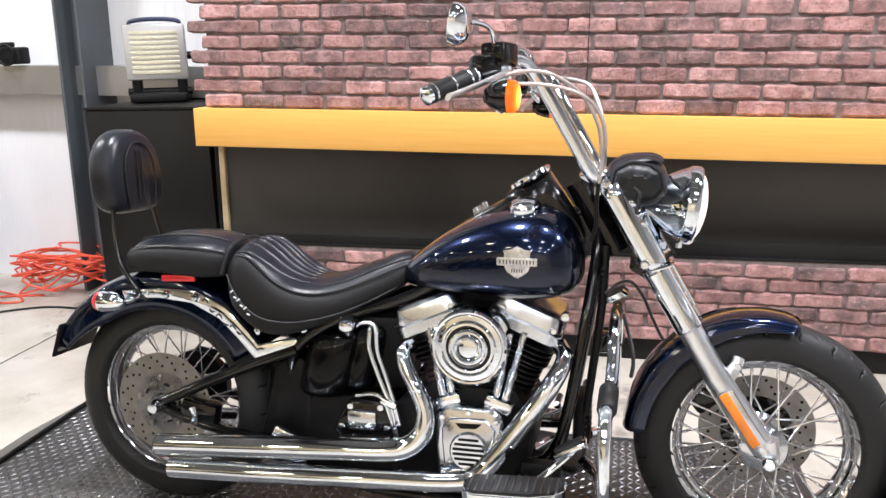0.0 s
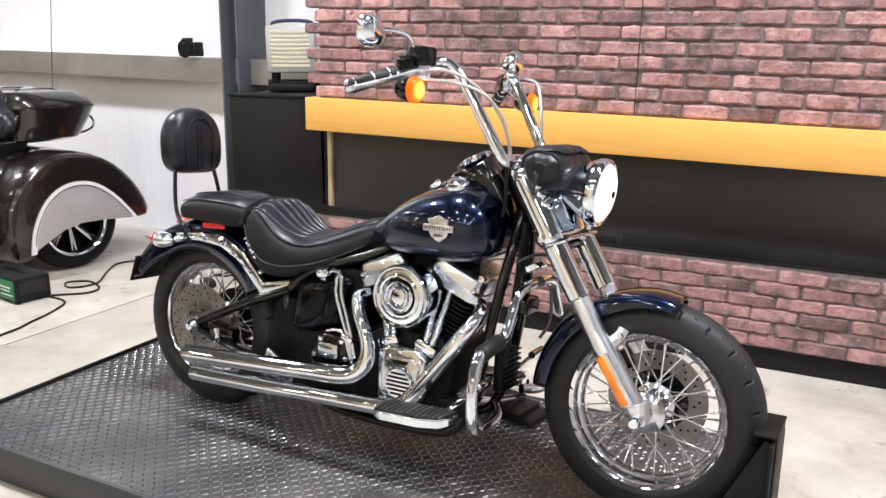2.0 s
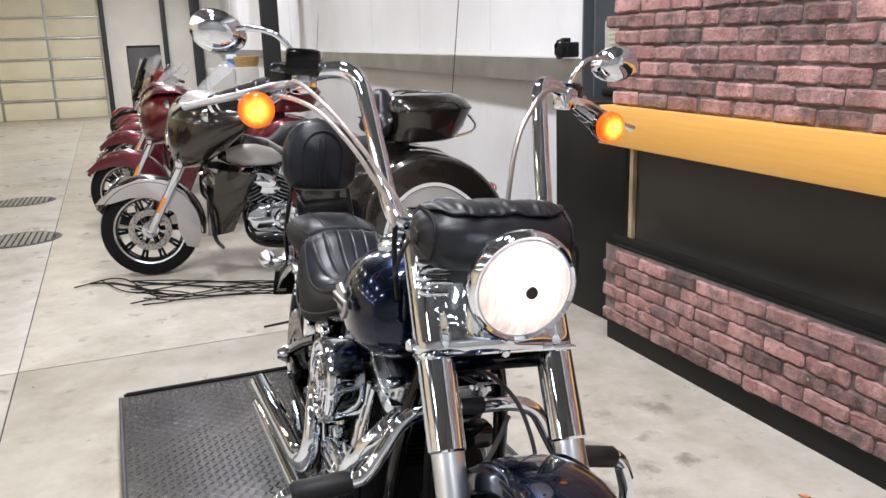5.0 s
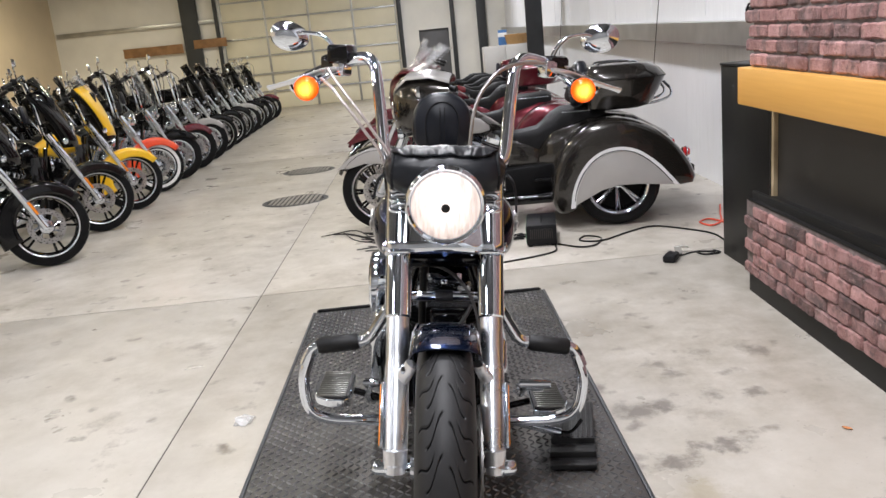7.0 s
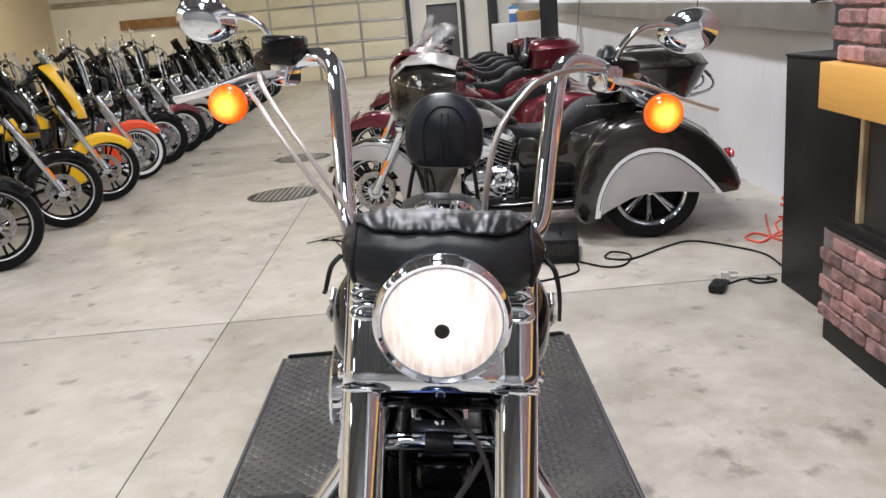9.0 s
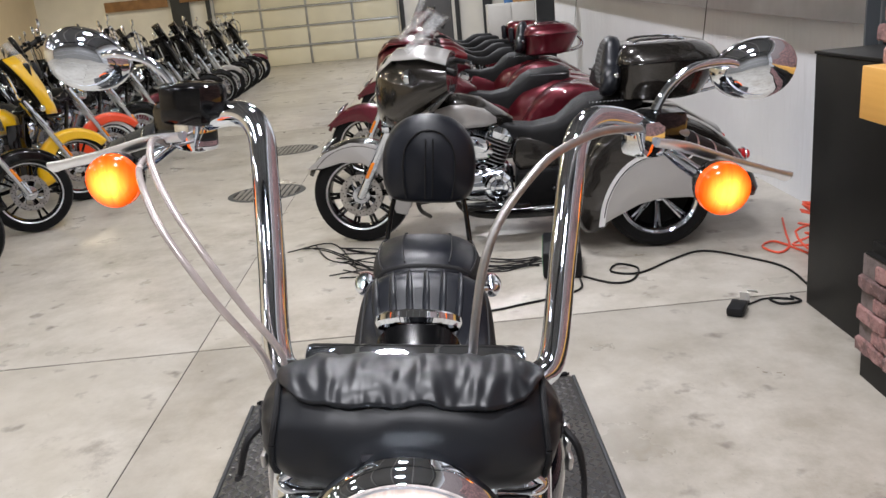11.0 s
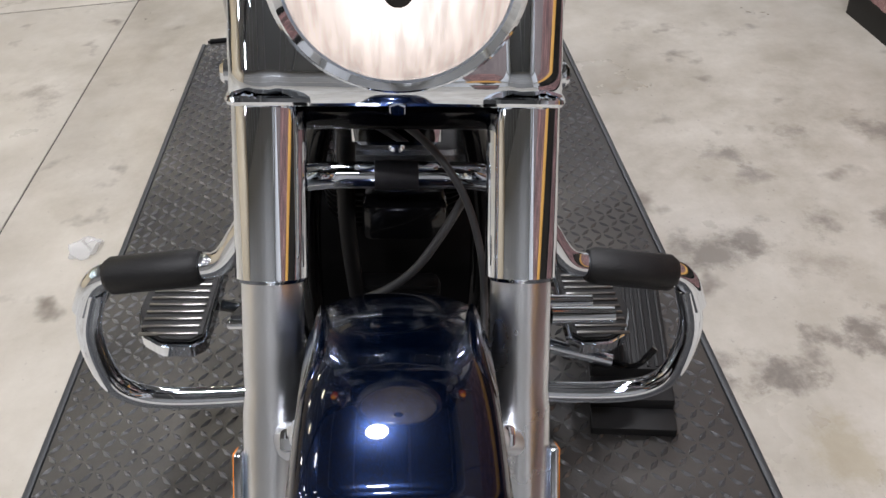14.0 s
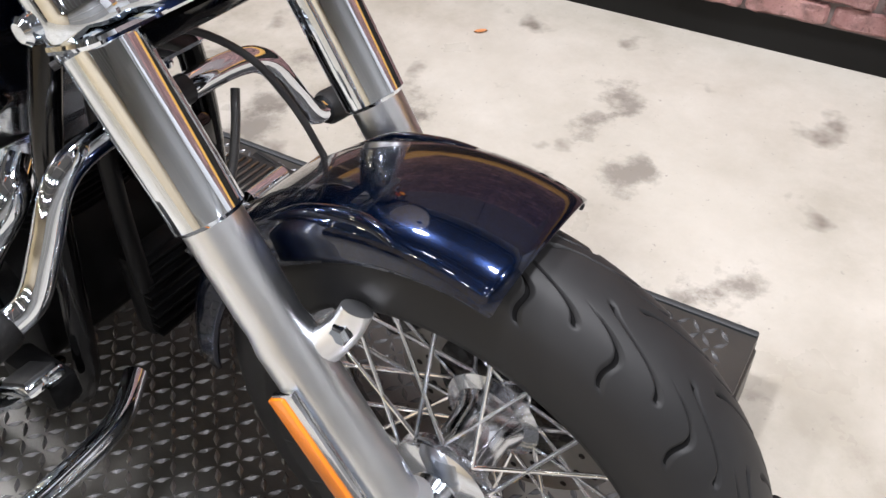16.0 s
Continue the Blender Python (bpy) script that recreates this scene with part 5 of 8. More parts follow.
part("intake", tube([(0.925, -0.15, 0.562), (0.925, 0.0, 0.55)], 0.035, 16, 1), BLACK_CAST, bike)
# horn cover / coil, left side
part("left_cover", revolve([(0.078, 0), (0.08, 0.02), (0.07, 0.04), (0.03, 0.05), (0, 0.052)], (0.925, 0.14, 0.55), (0, 1, 0), 40), CHROME, bike, "chrome horn cover")
part("primary_cover", plate([(0.42, 0.34), (0.52, 0.40), (0.80, 0.41), (1.00, 0.40), (1.05, 0.32), (1.03, 0.21), (0.95, 0.165), (0.55, 0.17), (0.44, 0.22)], 0.135, 0.20, 0.025, segs=3), POLISHED, bike, "polished primary cover")
# transmission side cover
trans = part("gearbox_cover", plate([(0.545, 0.300), (0.56, 0.335), (0.590, 0.385), (0.68, 0.388), (0.705, 0.345), (0.715, 0.30), (0.69, 0.275), (0.56, 0.275)], -0.155, -0.08, 0.012, segs=3), BLACK_GLOSS, bike, "black gearbox side cover with a polished lid")
part("gearbox", plate([(0.40, 0.36), (0.70, 0.39), (0.72, 0.17), (0.43, 0.16)], -0.10, 0.12, 0.015), BLACK_CAST, bike, "black gearbox case")
part("gearbox_lid", box((0.628, -0.160, 0.333), (0.080, 0.018, 0.052), 0.008), POLISHED, trans)
for x, z in ((0.595, 0.368), (0.678, 0.370), (0.570, 0.312), (0.695, 0.315), (0.600, 0.333), (0.657, 0.333)):
    part("gearbox_bolt", revolve([(0, 0.008), (0.008, 0.007), (0.010, 0)], (x, -0.154, z), (0, -1, 0), 12), CHROME, trans)
for x, z in ((0.44, 0.245), (0.50, 0.235)):
    part("frame_plug", revolve([(0, 0.02), (0.018, 0.018), (0.020, 0.008), (0.014, 0), (0.014, -0.04)], (x, -0.13, z), (0, -1, 0), 14), CHROME, bike, "chrome pivot cover")

# two-into-two slash-cut exhausts
def exhaust(line, radii, label):
    return part("exhaust_pipe", tube(line, radii, 20, 6), CHROME, bike, label)


up_line = [(0.758, -0.13, 0.535), (0.745, -0.168, 0.530), (0.760, -0.188, 0.488), (0.790, -0.200, 0.440), (0.812, -0.206, 0.385), (0.806, -0.211, 0.332), (0.772, -0.215, 0.296), (0.715, -0.217, 0.281), (0.60, -0.217, 0.273), (0.44, -0.218, 0.262), (0.20, -0.219, 0.246), (0.060, -0.219, 0.237)]
exhaust(up_line, [0.018, 0.019, 0.0195, 0.0205, 0.0225, 0.026, 0.029, 0.030, 0.030, 0.030, 0.030, 0.030], "upper chrome exhaust pipe")
low_line = [(1.135, -0.10, 0.555), (1.150, -0.14, 0.525), (1.12, -0.178, 0.465), (1.05, -0.192, 0.365), (0.985, -0.20, 0.275), (0.935, -0.207, 0.226), (0.87, -0.212, 0.211), (0.70, -0.217, 0.203), (0.40, -0.219, 0.186), (0.095, -0.221, 0.174)]
exhaust(low_line, [0.019, 0.021, 0.024, 0.025, 0.026, 0.0265, 0.027, 0.027, 0.027, 0.027], "lower chrome exhaust pipe")
for p in ((0.058, -0.219, 0.237, 0.027), (0.093, -0.221, 0.174, 0.024)):
    part("pipe_end", revolve([(p[3], 0.002), (p[3], -0.05), (0, -0.05)], p[:3], (-1, 0, -0.05), 20), BLACK_CAST, bike, "dark pipe outlet")
part("exhaust_bracket", box((0.42, -0.17, 0.235), (0.12, 0.02, 0.10), 0.01, Matrix.Rotation(radians(25), 3, "Y")), POLISHED, bike)

# engine guard with rubber pegs
guard = part("engine_guard", tube([(1.262, -0.365, 0.452), (1.262, -0.385, 0.39), (1.262, -0.384, 0.33), (1.262, -0.37, 0.285), (1.258, -0.33, 0.258), (1.25, -0.25, 0.247), (1.235, -0.16, 0.243), (1.20, -0.10, 0.25)], 0.0155, 14, 5), CHROME, bike, "chrome engine guard")
tube_bm = tube([(1.262, 0.365, 0.452), (1.262, 0.385, 0.39), (1.262, 0.384, 0.33), (1.262, 0.37, 0.285), (1.258, 0.33, 0.258), (1.25, 0.25, 0.247), (1.235, 0.16, 0.243), (1.20, 0.10, 0.25)], 0.0155, 14, 5)
part("engine_guard", tube_bm, CHROME, bike, "chrome engine guard")
for s in SIDES:
    half = [(1.262, s * 0.383, 0.42), (1.262, s * 0.362, 0.462), (1.262, s * 0.33, 0.478), (1.264, s * 0.24, 0.487), (1.268, s * 0.205, 0.500), (1.270, s * 0.175, 0.545), (1.270, s * 0.14, 0.598), (1.270, s * 0.09, 0.618), (1.270, s * 0.0, 0.620)]
    part("guard_bar", tube(half, 0.0155, 14, 5), CHROME, guard)
    part("rubber_peg", tube([(1.264, s * 0.345, 0.474), (1.264, s * 0.338, 0.475), (1.264, s * 0.24, 0.487), (1.264, s * 0.232, 0.488)], [0.018, 0.023, 0.023, 0.019], 18, 1), GRIP, guard, "black rubber highway peg")
part("guard_sleeve", tube([(1.270, -0.024, 0.620), (1.270, 0.024, 0.620)], 0.0166, 14, 1), BADGE_DARK, guard, "dark warning label round the bar")
coil = part("coil_cover", loft([oval((1.255, 0, 0.672), (0, 0.050, 0), (0.030, 0, 0.016), 20, 5), oval((1.272, 0, 0.664), (0, 0.047, 0), (0.026, 0, 0.014), 20, 5), oval((1.276, 0, 0.662), (0, 0.042, 0), (0.020, 0, 0.011), 20, 5)]), CHROME, bike, "small chrome coil cover above the guard", 30)
part("cover_bolt", revolve([(0, 0.006), (0.007, 0.005), (0.009, 0)], (1.277, 0, 0.662), (0.5, 0, 0.8), 12), CHROME, coil)
for s in SIDES:
    part("cover_post", tube([(1.235, s * 0.03, 0.655), (1.262, s * 0.03, 0.664)], 0.010, 8, 1), BLACK_CAST, coil)

# foot boards, brake pedal, shifter
for s in SIDES:
    ahead, lift = (0.068, 0.070) if s < 0 else (0.012, 0.012)
    outline = [(0.866, s * 0.29), (0.873, s * 0.345), (0.90, s * 0.366), (1.03, s * 0.370), (1.085, s * 0.352), (1.108, s * 0.32), (1.110, s * 0.275), (1.095, s * 0.258), (0.885, s * 0.258)]

    def deck(z0, z1, grow, bm=None):
        own = bmesh.new()
        cx, cy = 0.99, s * 0.312
        a = [own.verts.new((cx + (x - cx) * grow + ahead, cy + (y - cy) * grow + s * 0.016, z0 + lift + (x - 1.04) * 0.05)) for x, y in outline]
        b = [own.verts.new((cx + (x - cx) * grow + ahead, cy + (y - cy) * grow + s * 0.016, z1 + lift + (x - 1.04) * 0.05)) for x, y in outline]
        own.faces.new(a), own.faces.new(b[::-1])
        for k in range(len(outline)):
            own.faces.new((a[k], b[k], b[(k + 1) % len(outline)], a[(k + 1) % len(outline)]))
        bmesh.ops.recalc_face_normals(own, faces=own.faces)
        bmesh.ops.bevel(own, geom=own.edges[:], offset=0.003, segments=2, affect="EDGES")
        return own

    board = part("foot_board", deck(0.178, 0.202, 1.0), CHROME, bike, "chrome foot board with ribbed rubber mat")
    part("rubber_mat", deck(0.2015, 0.2075, 0.95), GRIP, board, "black rubber mat")
    for k in range(13):
        x = 0.888 + 0.0168 * k
        part("mat_rib", box((x + ahead, s * 0.328, 0.2085 + lift + (x - 1.04) * 0.05), (0.005, 0.084, 0.004), 0.001), STEEL, board, "bright rib")
    part("board_bracket", tube([(1.0 + ahead, s * 0.27, 0.188 + lift), (1.02 + ahead * 0.7, s * 0.18, 0.175 + lift * 0.8), (1.04, s * 0.12, 0.17 + lift * 0.3)], 0.016, 10, 4, None, 0.6), BLACK_GLOSS, board)
pedal = part("brake_pedal", tube([(1.03, -0.20, 0.21), (1.09, -0.225, 0.24), (1.16, -0.215, 0.30), (1.185, -0.205, 0.325)], 0.010, 10, 4, None, 0.7), CHROME, bike, "chrome brake pedal")
part("pedal_pad", box((1.175, -0.205, 0.325), (0.085, 0.05, 0.016), 0.006, Matrix.Rotation(radians(-30), 3, "Y")), CHROME, pedal)
part("pedal_rubber", box((1.172, -0.205, 0.333), (0.07, 0.04, 0.008), 0.003, Matrix.Rotation(radians(-30), 3, "Y")), GRIP, pedal)
part("shift_lever", tube([(0.98, 0.23, 0.22), (1.10, 0.235, 0.26), (1.18, 0.235, 0.33)], 0.007, 10, 4), CHROME, bike, "chrome shift lever")
part("shift_peg", tube([(1.18, 0.22, 0.33), (1.18, 0.31, 0.33)], 0.013, 12, 1), CHROME, bike, "chrome shift peg")
part("shift_peg", tube([(1.10, 0.22, 0.285), (1.10, 0.30, 0.285)], 0.012, 12, 1), CHROME, bike, "chrome shift peg")
part("master_cylinder", box((1.10, -0.165, 0.245), (0.10, 0.045, 0.05), 0.012), BLACK_CAST, bike, "black rear master cylinder")
# voltage regulator between the down tubes
part("regulator", box((1.185, 0, 0.34), (0.035, 0.12, 0.13), 0.012), BLACK_CAST, bike, "black finned regulator")
regulator = bpy.data.objects["regulator"]
for k in range(8):
    part("regulator_fin", box((1.205, 0, 0.285 + 0.016 * k), (0.014, 0.11, 0.004), 0.001), BLACK_CAST, regulator)
part("horn", box((1.235, 0.01, 0.545), (0.05, 0.10, 0.05), 0.01), BLACK_GLOSS, bike, "black coil block")
# side stand, on a block
part("side_stand", tube([(1.00, 0.13, 0.16), (1.03, 0.24, 0.135), (1.060, 0.367, 0.117)], [0.016, 0.013, 0.012], 12, 3), CHROME, bike, "chrome side stand")
part("stand_tail", tube([(1.060, 0.367, 0.117), (1.095, 0.396, 0.140), (1.090, 0.424, 0.175)], [0.005, 0.005, 0.006], 8, 3), BLACK_GLOSS, bike, "thin stand lever")

# fork: covers above, bare sliders below
RAKE = Vector((0.508, 0, -0.861))
AXIS_TOP = Vector((1.245, 0, 0.955))
for s in SIDES:
    off = Vector((0, s * 0.116, 0))
    a, b = AXIS_TOP + off, AXIS_TOP + RAKE * 0.395 + off
    leg = new("fork_leg")
    leg.parent = bike
    tagged(leg, "chrome-covered fork leg")
    inner = Vector((0, -s * 0.006, 0))
    part("fork_tube", tube([a + inner, a + RAKE * 0.23 + inner], 0.025, 20, 1), CHROME, leg)
    part("fork_cover", tube([a + RAKE * 0.222, b - RAKE * 0.004, b - RAKE * 0.003, b], [0.0335, 0.0335, 0.0325, 0.030], 28, 1), CHROME, leg, "chrome fork cover")
    d = b + RAKE * 0.105
    e = Vector((AXLE_F - 0.004, s * 0.116, AXLE_Z + 0.015))
    part("slider", tube([b - RAKE * 0.01, d - RAKE * 0.02, d, d + RAKE * 0.02, e + (e - d).normalized() * 0.02], [0.0285, 0.0285, 0.0275, 0.030, 0.0285], 28, 1), SLIDER, leg, "brushed aluminium fork slider")
    part("slider_foot", tube([e + Vector((0, 0, 0.03)), e + Vector((0.012, 0, -0.025))], [0.029, 0.024], 20, 1), SATIN, leg)
    part("axle_nut", revolve([(0, 0.030), (0.012, 0.029), (0.018, 0.022), (0.019, 0.0), (0.024, -0.004), (0.024, -0.02)], (AXLE_F, s * 0.140, AXLE_Z), (0, s, 0), 18), CHROME, leg, "chrome axle nut")
    m = d.lerp(e, 0.56)
    way = (e - d).normalized()
    turn = way.to_track_quat("-Z", "Y").to_matrix()
    part("fork_reflector", box(m + Vector((-0.008, s * 0.0365, -0.003)), (0.008, 0.022, 0.146), 0.002, turn), AMBER, leg, "long amber reflector strip")
    part("reflector_base", box(m + Vector((0.000, s * 0.0325, 0.0)), (0.009, 0.032, 0.156), 0.0025, turn), POLISHED, leg)
    part("clamp_bolt", revolve([(0, 0.012), (0.008, 0.011), (0.012, 0.007), (0.013, -0.004), (0.008, -0.02)], (1.335, s * 0.150, 0.772), (0, s, 0), 16), CHROME, leg, "chrome acorn bolt")
    part("top_nut", revolve([(0, 0.022), (0.014, 0.020), (0.018, 0.010), (0.018, -0.01)], a, -RAKE, 6), CHROME, leg)
part("front_axle", tube([(AXLE_F, -0.13, AXLE_Z), (AXLE_F, 0.13, AXLE_Z)], 0.013, 14, 1), CHROME, bike, "front axle")
part("lower_clamp", box(AXIS_TOP + RAKE * 0.235 + Vector((-0.03, 0, 0)), (0.07, 0.235, 0.035), 0.01, Matrix.Rotation(radians(30), 3, "Y")), BLACK_GLOSS, bike, "black fork clamp")
part("upper_clamp", box(AXIS_TOP + Vector((-0.03, 0, 0.012)), (0.085, 0.26, 0.028), 0.01, Matrix.Rotation(radians(30), 3, "Y")), CHROME, bike, "chrome upper fork clamp")

# chrome nacelle sheet across the fork, below the headlamp
FACE = Vector((0.861, 0, 0.508))
rings = []
for u in np.linspace(0, 1, 9):
    p, ring = AXIS_TOP + RAKE * (0.235 * u), []
    for deg in range(-35, 91, 9):
        ring.append(p + FACE * 0.0355 * math.sin(radians(deg)) + Vector((0, -0.116 - 0.0355 * math.cos(radians(deg)), 0)))
    for v in np.linspace(-1, 1, 27):
        ring.append(p + FACE * (0.0355 + (0.010 + 0.014 * u) * (1 - v * v) ** 1.3 - 0.005 * (1 - v ** 12)) + Vector((0, v * 0.110, 0)))
    for deg in range(91, -36, -9):
        ring.append(p + FACE * 0.0355 * math.sin(radians(deg)) + Vector((0, 0.116 + 0.0355 * math.cos(radians(deg)), 0)))
    rings.append(ring)
nacelle = part("nacelle", loft(rings, cap=False, closed=False), CHROME, bike, "chrome fork nacelle panel", 60)
add_shell(nacelle, 0.003)
part("nacelle_trim", tube([(1.350, -0.150, 0.758), (1.388, -0.144, 0.770), (1.397, -0.12, 0.774), (1.392, 0, 0.772), (1.397, 0.12, 0.774), (1.388, 0.144, 0.770), (1.350, 0.150, 0.758)], 0.0045, 8, 5), CHROME, nacelle)
part("trim_bolt", bolt((1.397, 0, 0.772), (1, 0, -0.3), 0.009, 0.008), CHROME, nacelle)
for s in SIDES:
    for k in range(4):
        c = AXIS_TOP + RAKE * (0.034 + 0.027 * k) + FACE * 0.035
        line = [c + Vector((0, s * y, 0)) - RAKE * h - FACE * d for y, h, d in ((0.066, 0.009, 0.004), (0.096, 0.011, 0.001), (0.124, 0.010, 0.001), (0.138, 0.0, 0.006), (0.124, -0.009, 0.001), (0.090, -0.009, 0.002))]
        hook = part("louvre", tube(line, [0.003, 0.0062, 0.0072, 0.0070, 0.0062, 0.003], 12, 5), CHROME, nacelle, "stamped louvre")
        part("louvre_slot", tube([c + Vector((0, s * 0.080, 0)), c + Vector((0, s * 0.105, 0)) + FACE * 0.0015, c + Vector((0, s * 0.122, 0))], [0.001, 0.003, 0.002], 8, 3, None, 0.4), STEEL, hook)

# headlamp
LAMP_C, LAMP_N = Vector((1.447, 0, 0.902)), Vector((0.985, 0, -0.12)).normalized()
shell = [(0.0, -0.138), (0.018, -0.134), (0.036, -0.118), (0.056, -0.090), (0.074, -0.060), (0.087, -0.034), (0.093, -0.020), (0.0965, -0.018), (0.0985, -0.006), (0.0975, 0.006), (0.092, 0.012), (0.0865, 0.009), (0.085, 0.004)]
headlamp = part("headlamp", revolve(shell, LAMP_C, LAMP_N, 64), CHROME, bike, "round chrome headlamp, lit", 40)
lens = new("lamp_lens", finish(revolve([(0.0862, 0.002), (0.084, 0.009), (0.078, 0.016), (0.065, 0.0235), (0.045, 0.0290), (0.022, 0.0325), (0, 0.0335)], n=64, axis=(0, 0, 1)), "lamp_lens", HEADLAMP_LIT))
lens.parent = headlamp
lens.matrix_local = Matrix.Translation(LAMP_C) @ basis(LAMP_N).to_4x4()
tagged(lens, "glowing white headlamp lens")
part("lens_button", revolve([(0, 0.0365), (0.010, 0.036), (0.0112, 0.033), (0.0112, 0.028)], LAMP_C + Vector((0, 0, 0.002)), LAMP_N, 24), BLACK_GLOSS, headlamp, "small black centre button")
part("lens_ring", revolve([(0.0862, 0.004), (0.084, 0.009), (0.0815, 0.0075)], LAMP_C, LAMP_N, 64), SATIN, headlamp)
part("lamp_bolt", revolve([(0, 0.014), (0.008, 0.012), (0.009, 0)], LAMP_C + Vector((-0.03, 0, -0.094)), (0, 0, -1), 10), CHROME, headlamp)
part("lamp_mount", tube([(1.33, 0, 0.86), (1.38, 0, 0.89)], 0.035, 14, 1), BLACK_GLOSS, headlamp)

# handlebar
for s in SIDES:
    line = [(1.225, s * 0.05, 0.965), (1.222, s * 0.10, 0.966), (1.216, s * 0.142, 0.972), (1.200, s * 0.160, 0.996), (1.15, s * 0.172, 1.085), (1.095, s * 0.186, 1.182), (1.068, s * 0.195, 1.222), (1.047, s * 0.214, 1.241), (1.025, s * 0.245, 1.241), (1.005, s * 0.285, 1.229), (0.965, s * 0.345, 1.205), (0.90, s * 0.425, 1.168), (0.88, s * 0.452, 1.155)]
    bar = part("handlebar", tube(line, 0.0163, 16, 5), CHROME, bike, "tall chrome handlebar")
    part("grip", tube([(0.962, s * 0.350, 1.203), (0.958, s * 0.355, 1.201), (0.890, s * 0.442, 1.162), (0.886, s * 0.447, 1.160)], [0.018, 0.0205, 0.0205, 0.019], 18, 1), GRIP, bar, "black rubber grip with chrome bands")
    for u in (0.15, 0.5, 0.9):
        p = Vector((0.962, s * 0.350, 1.203)).lerp(Vector((0.886, s * 0.447, 1.160)), u)
        part("grip_band", revolve([(0.0208, -0.0025), (0.0214, 0), (0.0208, 0.0025)], p, (-0.076, s * 0.097, -0.043), 20), CHROME, bar)
    part("grip_cap", revolve([(0.0205, -0.004), (0.020, 0.004), (0.012, 0.010), (0, 0.011)], (0.884, s * 0.449, 1.158), (-0.076, s * 0.097, -0.043), 20), CHROME, bar)
    part("switch_housing", box((0.985, s * 0.315, 1.222), (0.052, 0.075, 0.058), 0.014, Matrix.Rotation(radians(s * 38), 3, "Z")), BLACK_GLOSS, bar, "black switch housing")
    part("lever_clamp", box((1.008, s * 0.292, 1.215), (0.045, 0.045, 0.05), 0.010, Matrix.Rotation(radians(s * 35), 3, "Z")), CHROME, bar)
    part("lever", tube([(1.030, s * 0.305, 1.212), (1.02, s * 0.345, 1.205), (0.985, s * 0.42, 1.180), (0.955, s * 0.49, 1.160), (0.945, s * 0.515, 1.153)], [0.008, 0.0095, 0.009, 0.008, 0.010], 12, 4, None, 0.6), SATIN, bar, "silver hand lever")
    stem = part("mirror_stem", tube([(1.0, s * 0.300, 1.235), (1.0, s * 0.318, 1.275), (0.995, s * 0.35, 1.303), (0.975, s * 0.40, 1.310), (0.96, s * 0.43, 1.303)], [0.007, 0.006, 0.0055, 0.0055, 0.0055], 10, 5), CHROME, bike, "chrome mirror stem")
    # teardrop mirror
    mc, out, up_ = Vector((0.945, s * 0.448, 1.300)), Vector((0.10, s * 0.995, 0.10)).normalized(), Vector((0.20, 0, 0.98)).normalized()
    back = out.cross(up_).normalized()
    if back.x < 0:
        back = -back
    rings = []
    for d, k in ((0.030, 0.35), (0.026, 0.65), (0.016, 0.90), (0.002, 1.0), (-0.008, 1.0), (-0.010, 0.95)):
        ring = []
        for j in range(28):
            a = 2 * math.pi * j / 28
            wide = 0.056 * k
            tall = (0.042 + 0.004 * math.cos(a)) * k
            ring.append(mc + out * wide * math.cos(a) + up_ * tall * math.sin(a) + back * d)
        rings.append(ring)
    mirror = part("mirror", loft(rings), CHROME, bike, "chrome teardrop mirror", 50)
    ring = [mc + out * 0.050 * math.cos(a) + up_ * (0.037 + 0.003 * math.cos(a)) * math.sin(a) - back * 0.0106 for a in (2 * math.pi * j / 28 for j in range(28))]
    bm = bmesh.new()
    bm.faces.new([bm.verts.new(p) for p in ring])
    part("mirror_glass", bm, MIRROR, mirror, "mirror glass")
    # front turn signal under the lever
    sig = part("front_signal", revolve([(0, -0.055), (0.014, -0.052), (0.026, -0.038), (0.033, -0.015), (0.035, 0.0)], (1.045, s * 0.388, 1.158), (1, s * 0.05, -0.04), 28), BLACK_GLOSS, bike, "black bullet turn signal, lit amber")
    lens_s = new("signal_lens", finish(revolve([(0.0345, 0.0), (0.034, 0.012), (0.027, 0.020), (0.014, 0.0235), (0, 0.0245)], n=32, axis=(0, 0, 1)), "signal_lens", AMBER_LIT))
    lens_s.parent = sig
    lens_s.matrix_local = Matrix.Translation((1.045, s * 0.388, 1.158)) @ basis((1, s * 0.05, -0.04)).to_4x4()
    tagged(lens_s, "glowing amber lens")
    part("signal_stalk", tube([(1.02, s * 0.375, 1.165), (1.01, s * 0.35, 1.18), (0.995, s * 0.325, 1.20)], 0.009, 10, 4), CHROME, sig)
# brake fluid box, right bar
part("fluid_box", box((1.008, -0.292, 1.252), (0.062, 0.066, 0.052), 0.008, Matrix.Rotation(radians(-20), 3, "Z")), BLACK_GLOSS, bike, "black brake fluid reservoir")
# risers
for s in SIDES:
    part("riser", tube([(1.225, s * 0.05, 0.93), (1.225, s * 0.05, 0.985)], [0.024, 0.022], 18, 1), CHROME, bike, "chrome handlebar riser")
part("riser_clamp", box((1.225, 0, 0.975), (0.045, 0.15, 0.035), 0.01), CHROME, bike)
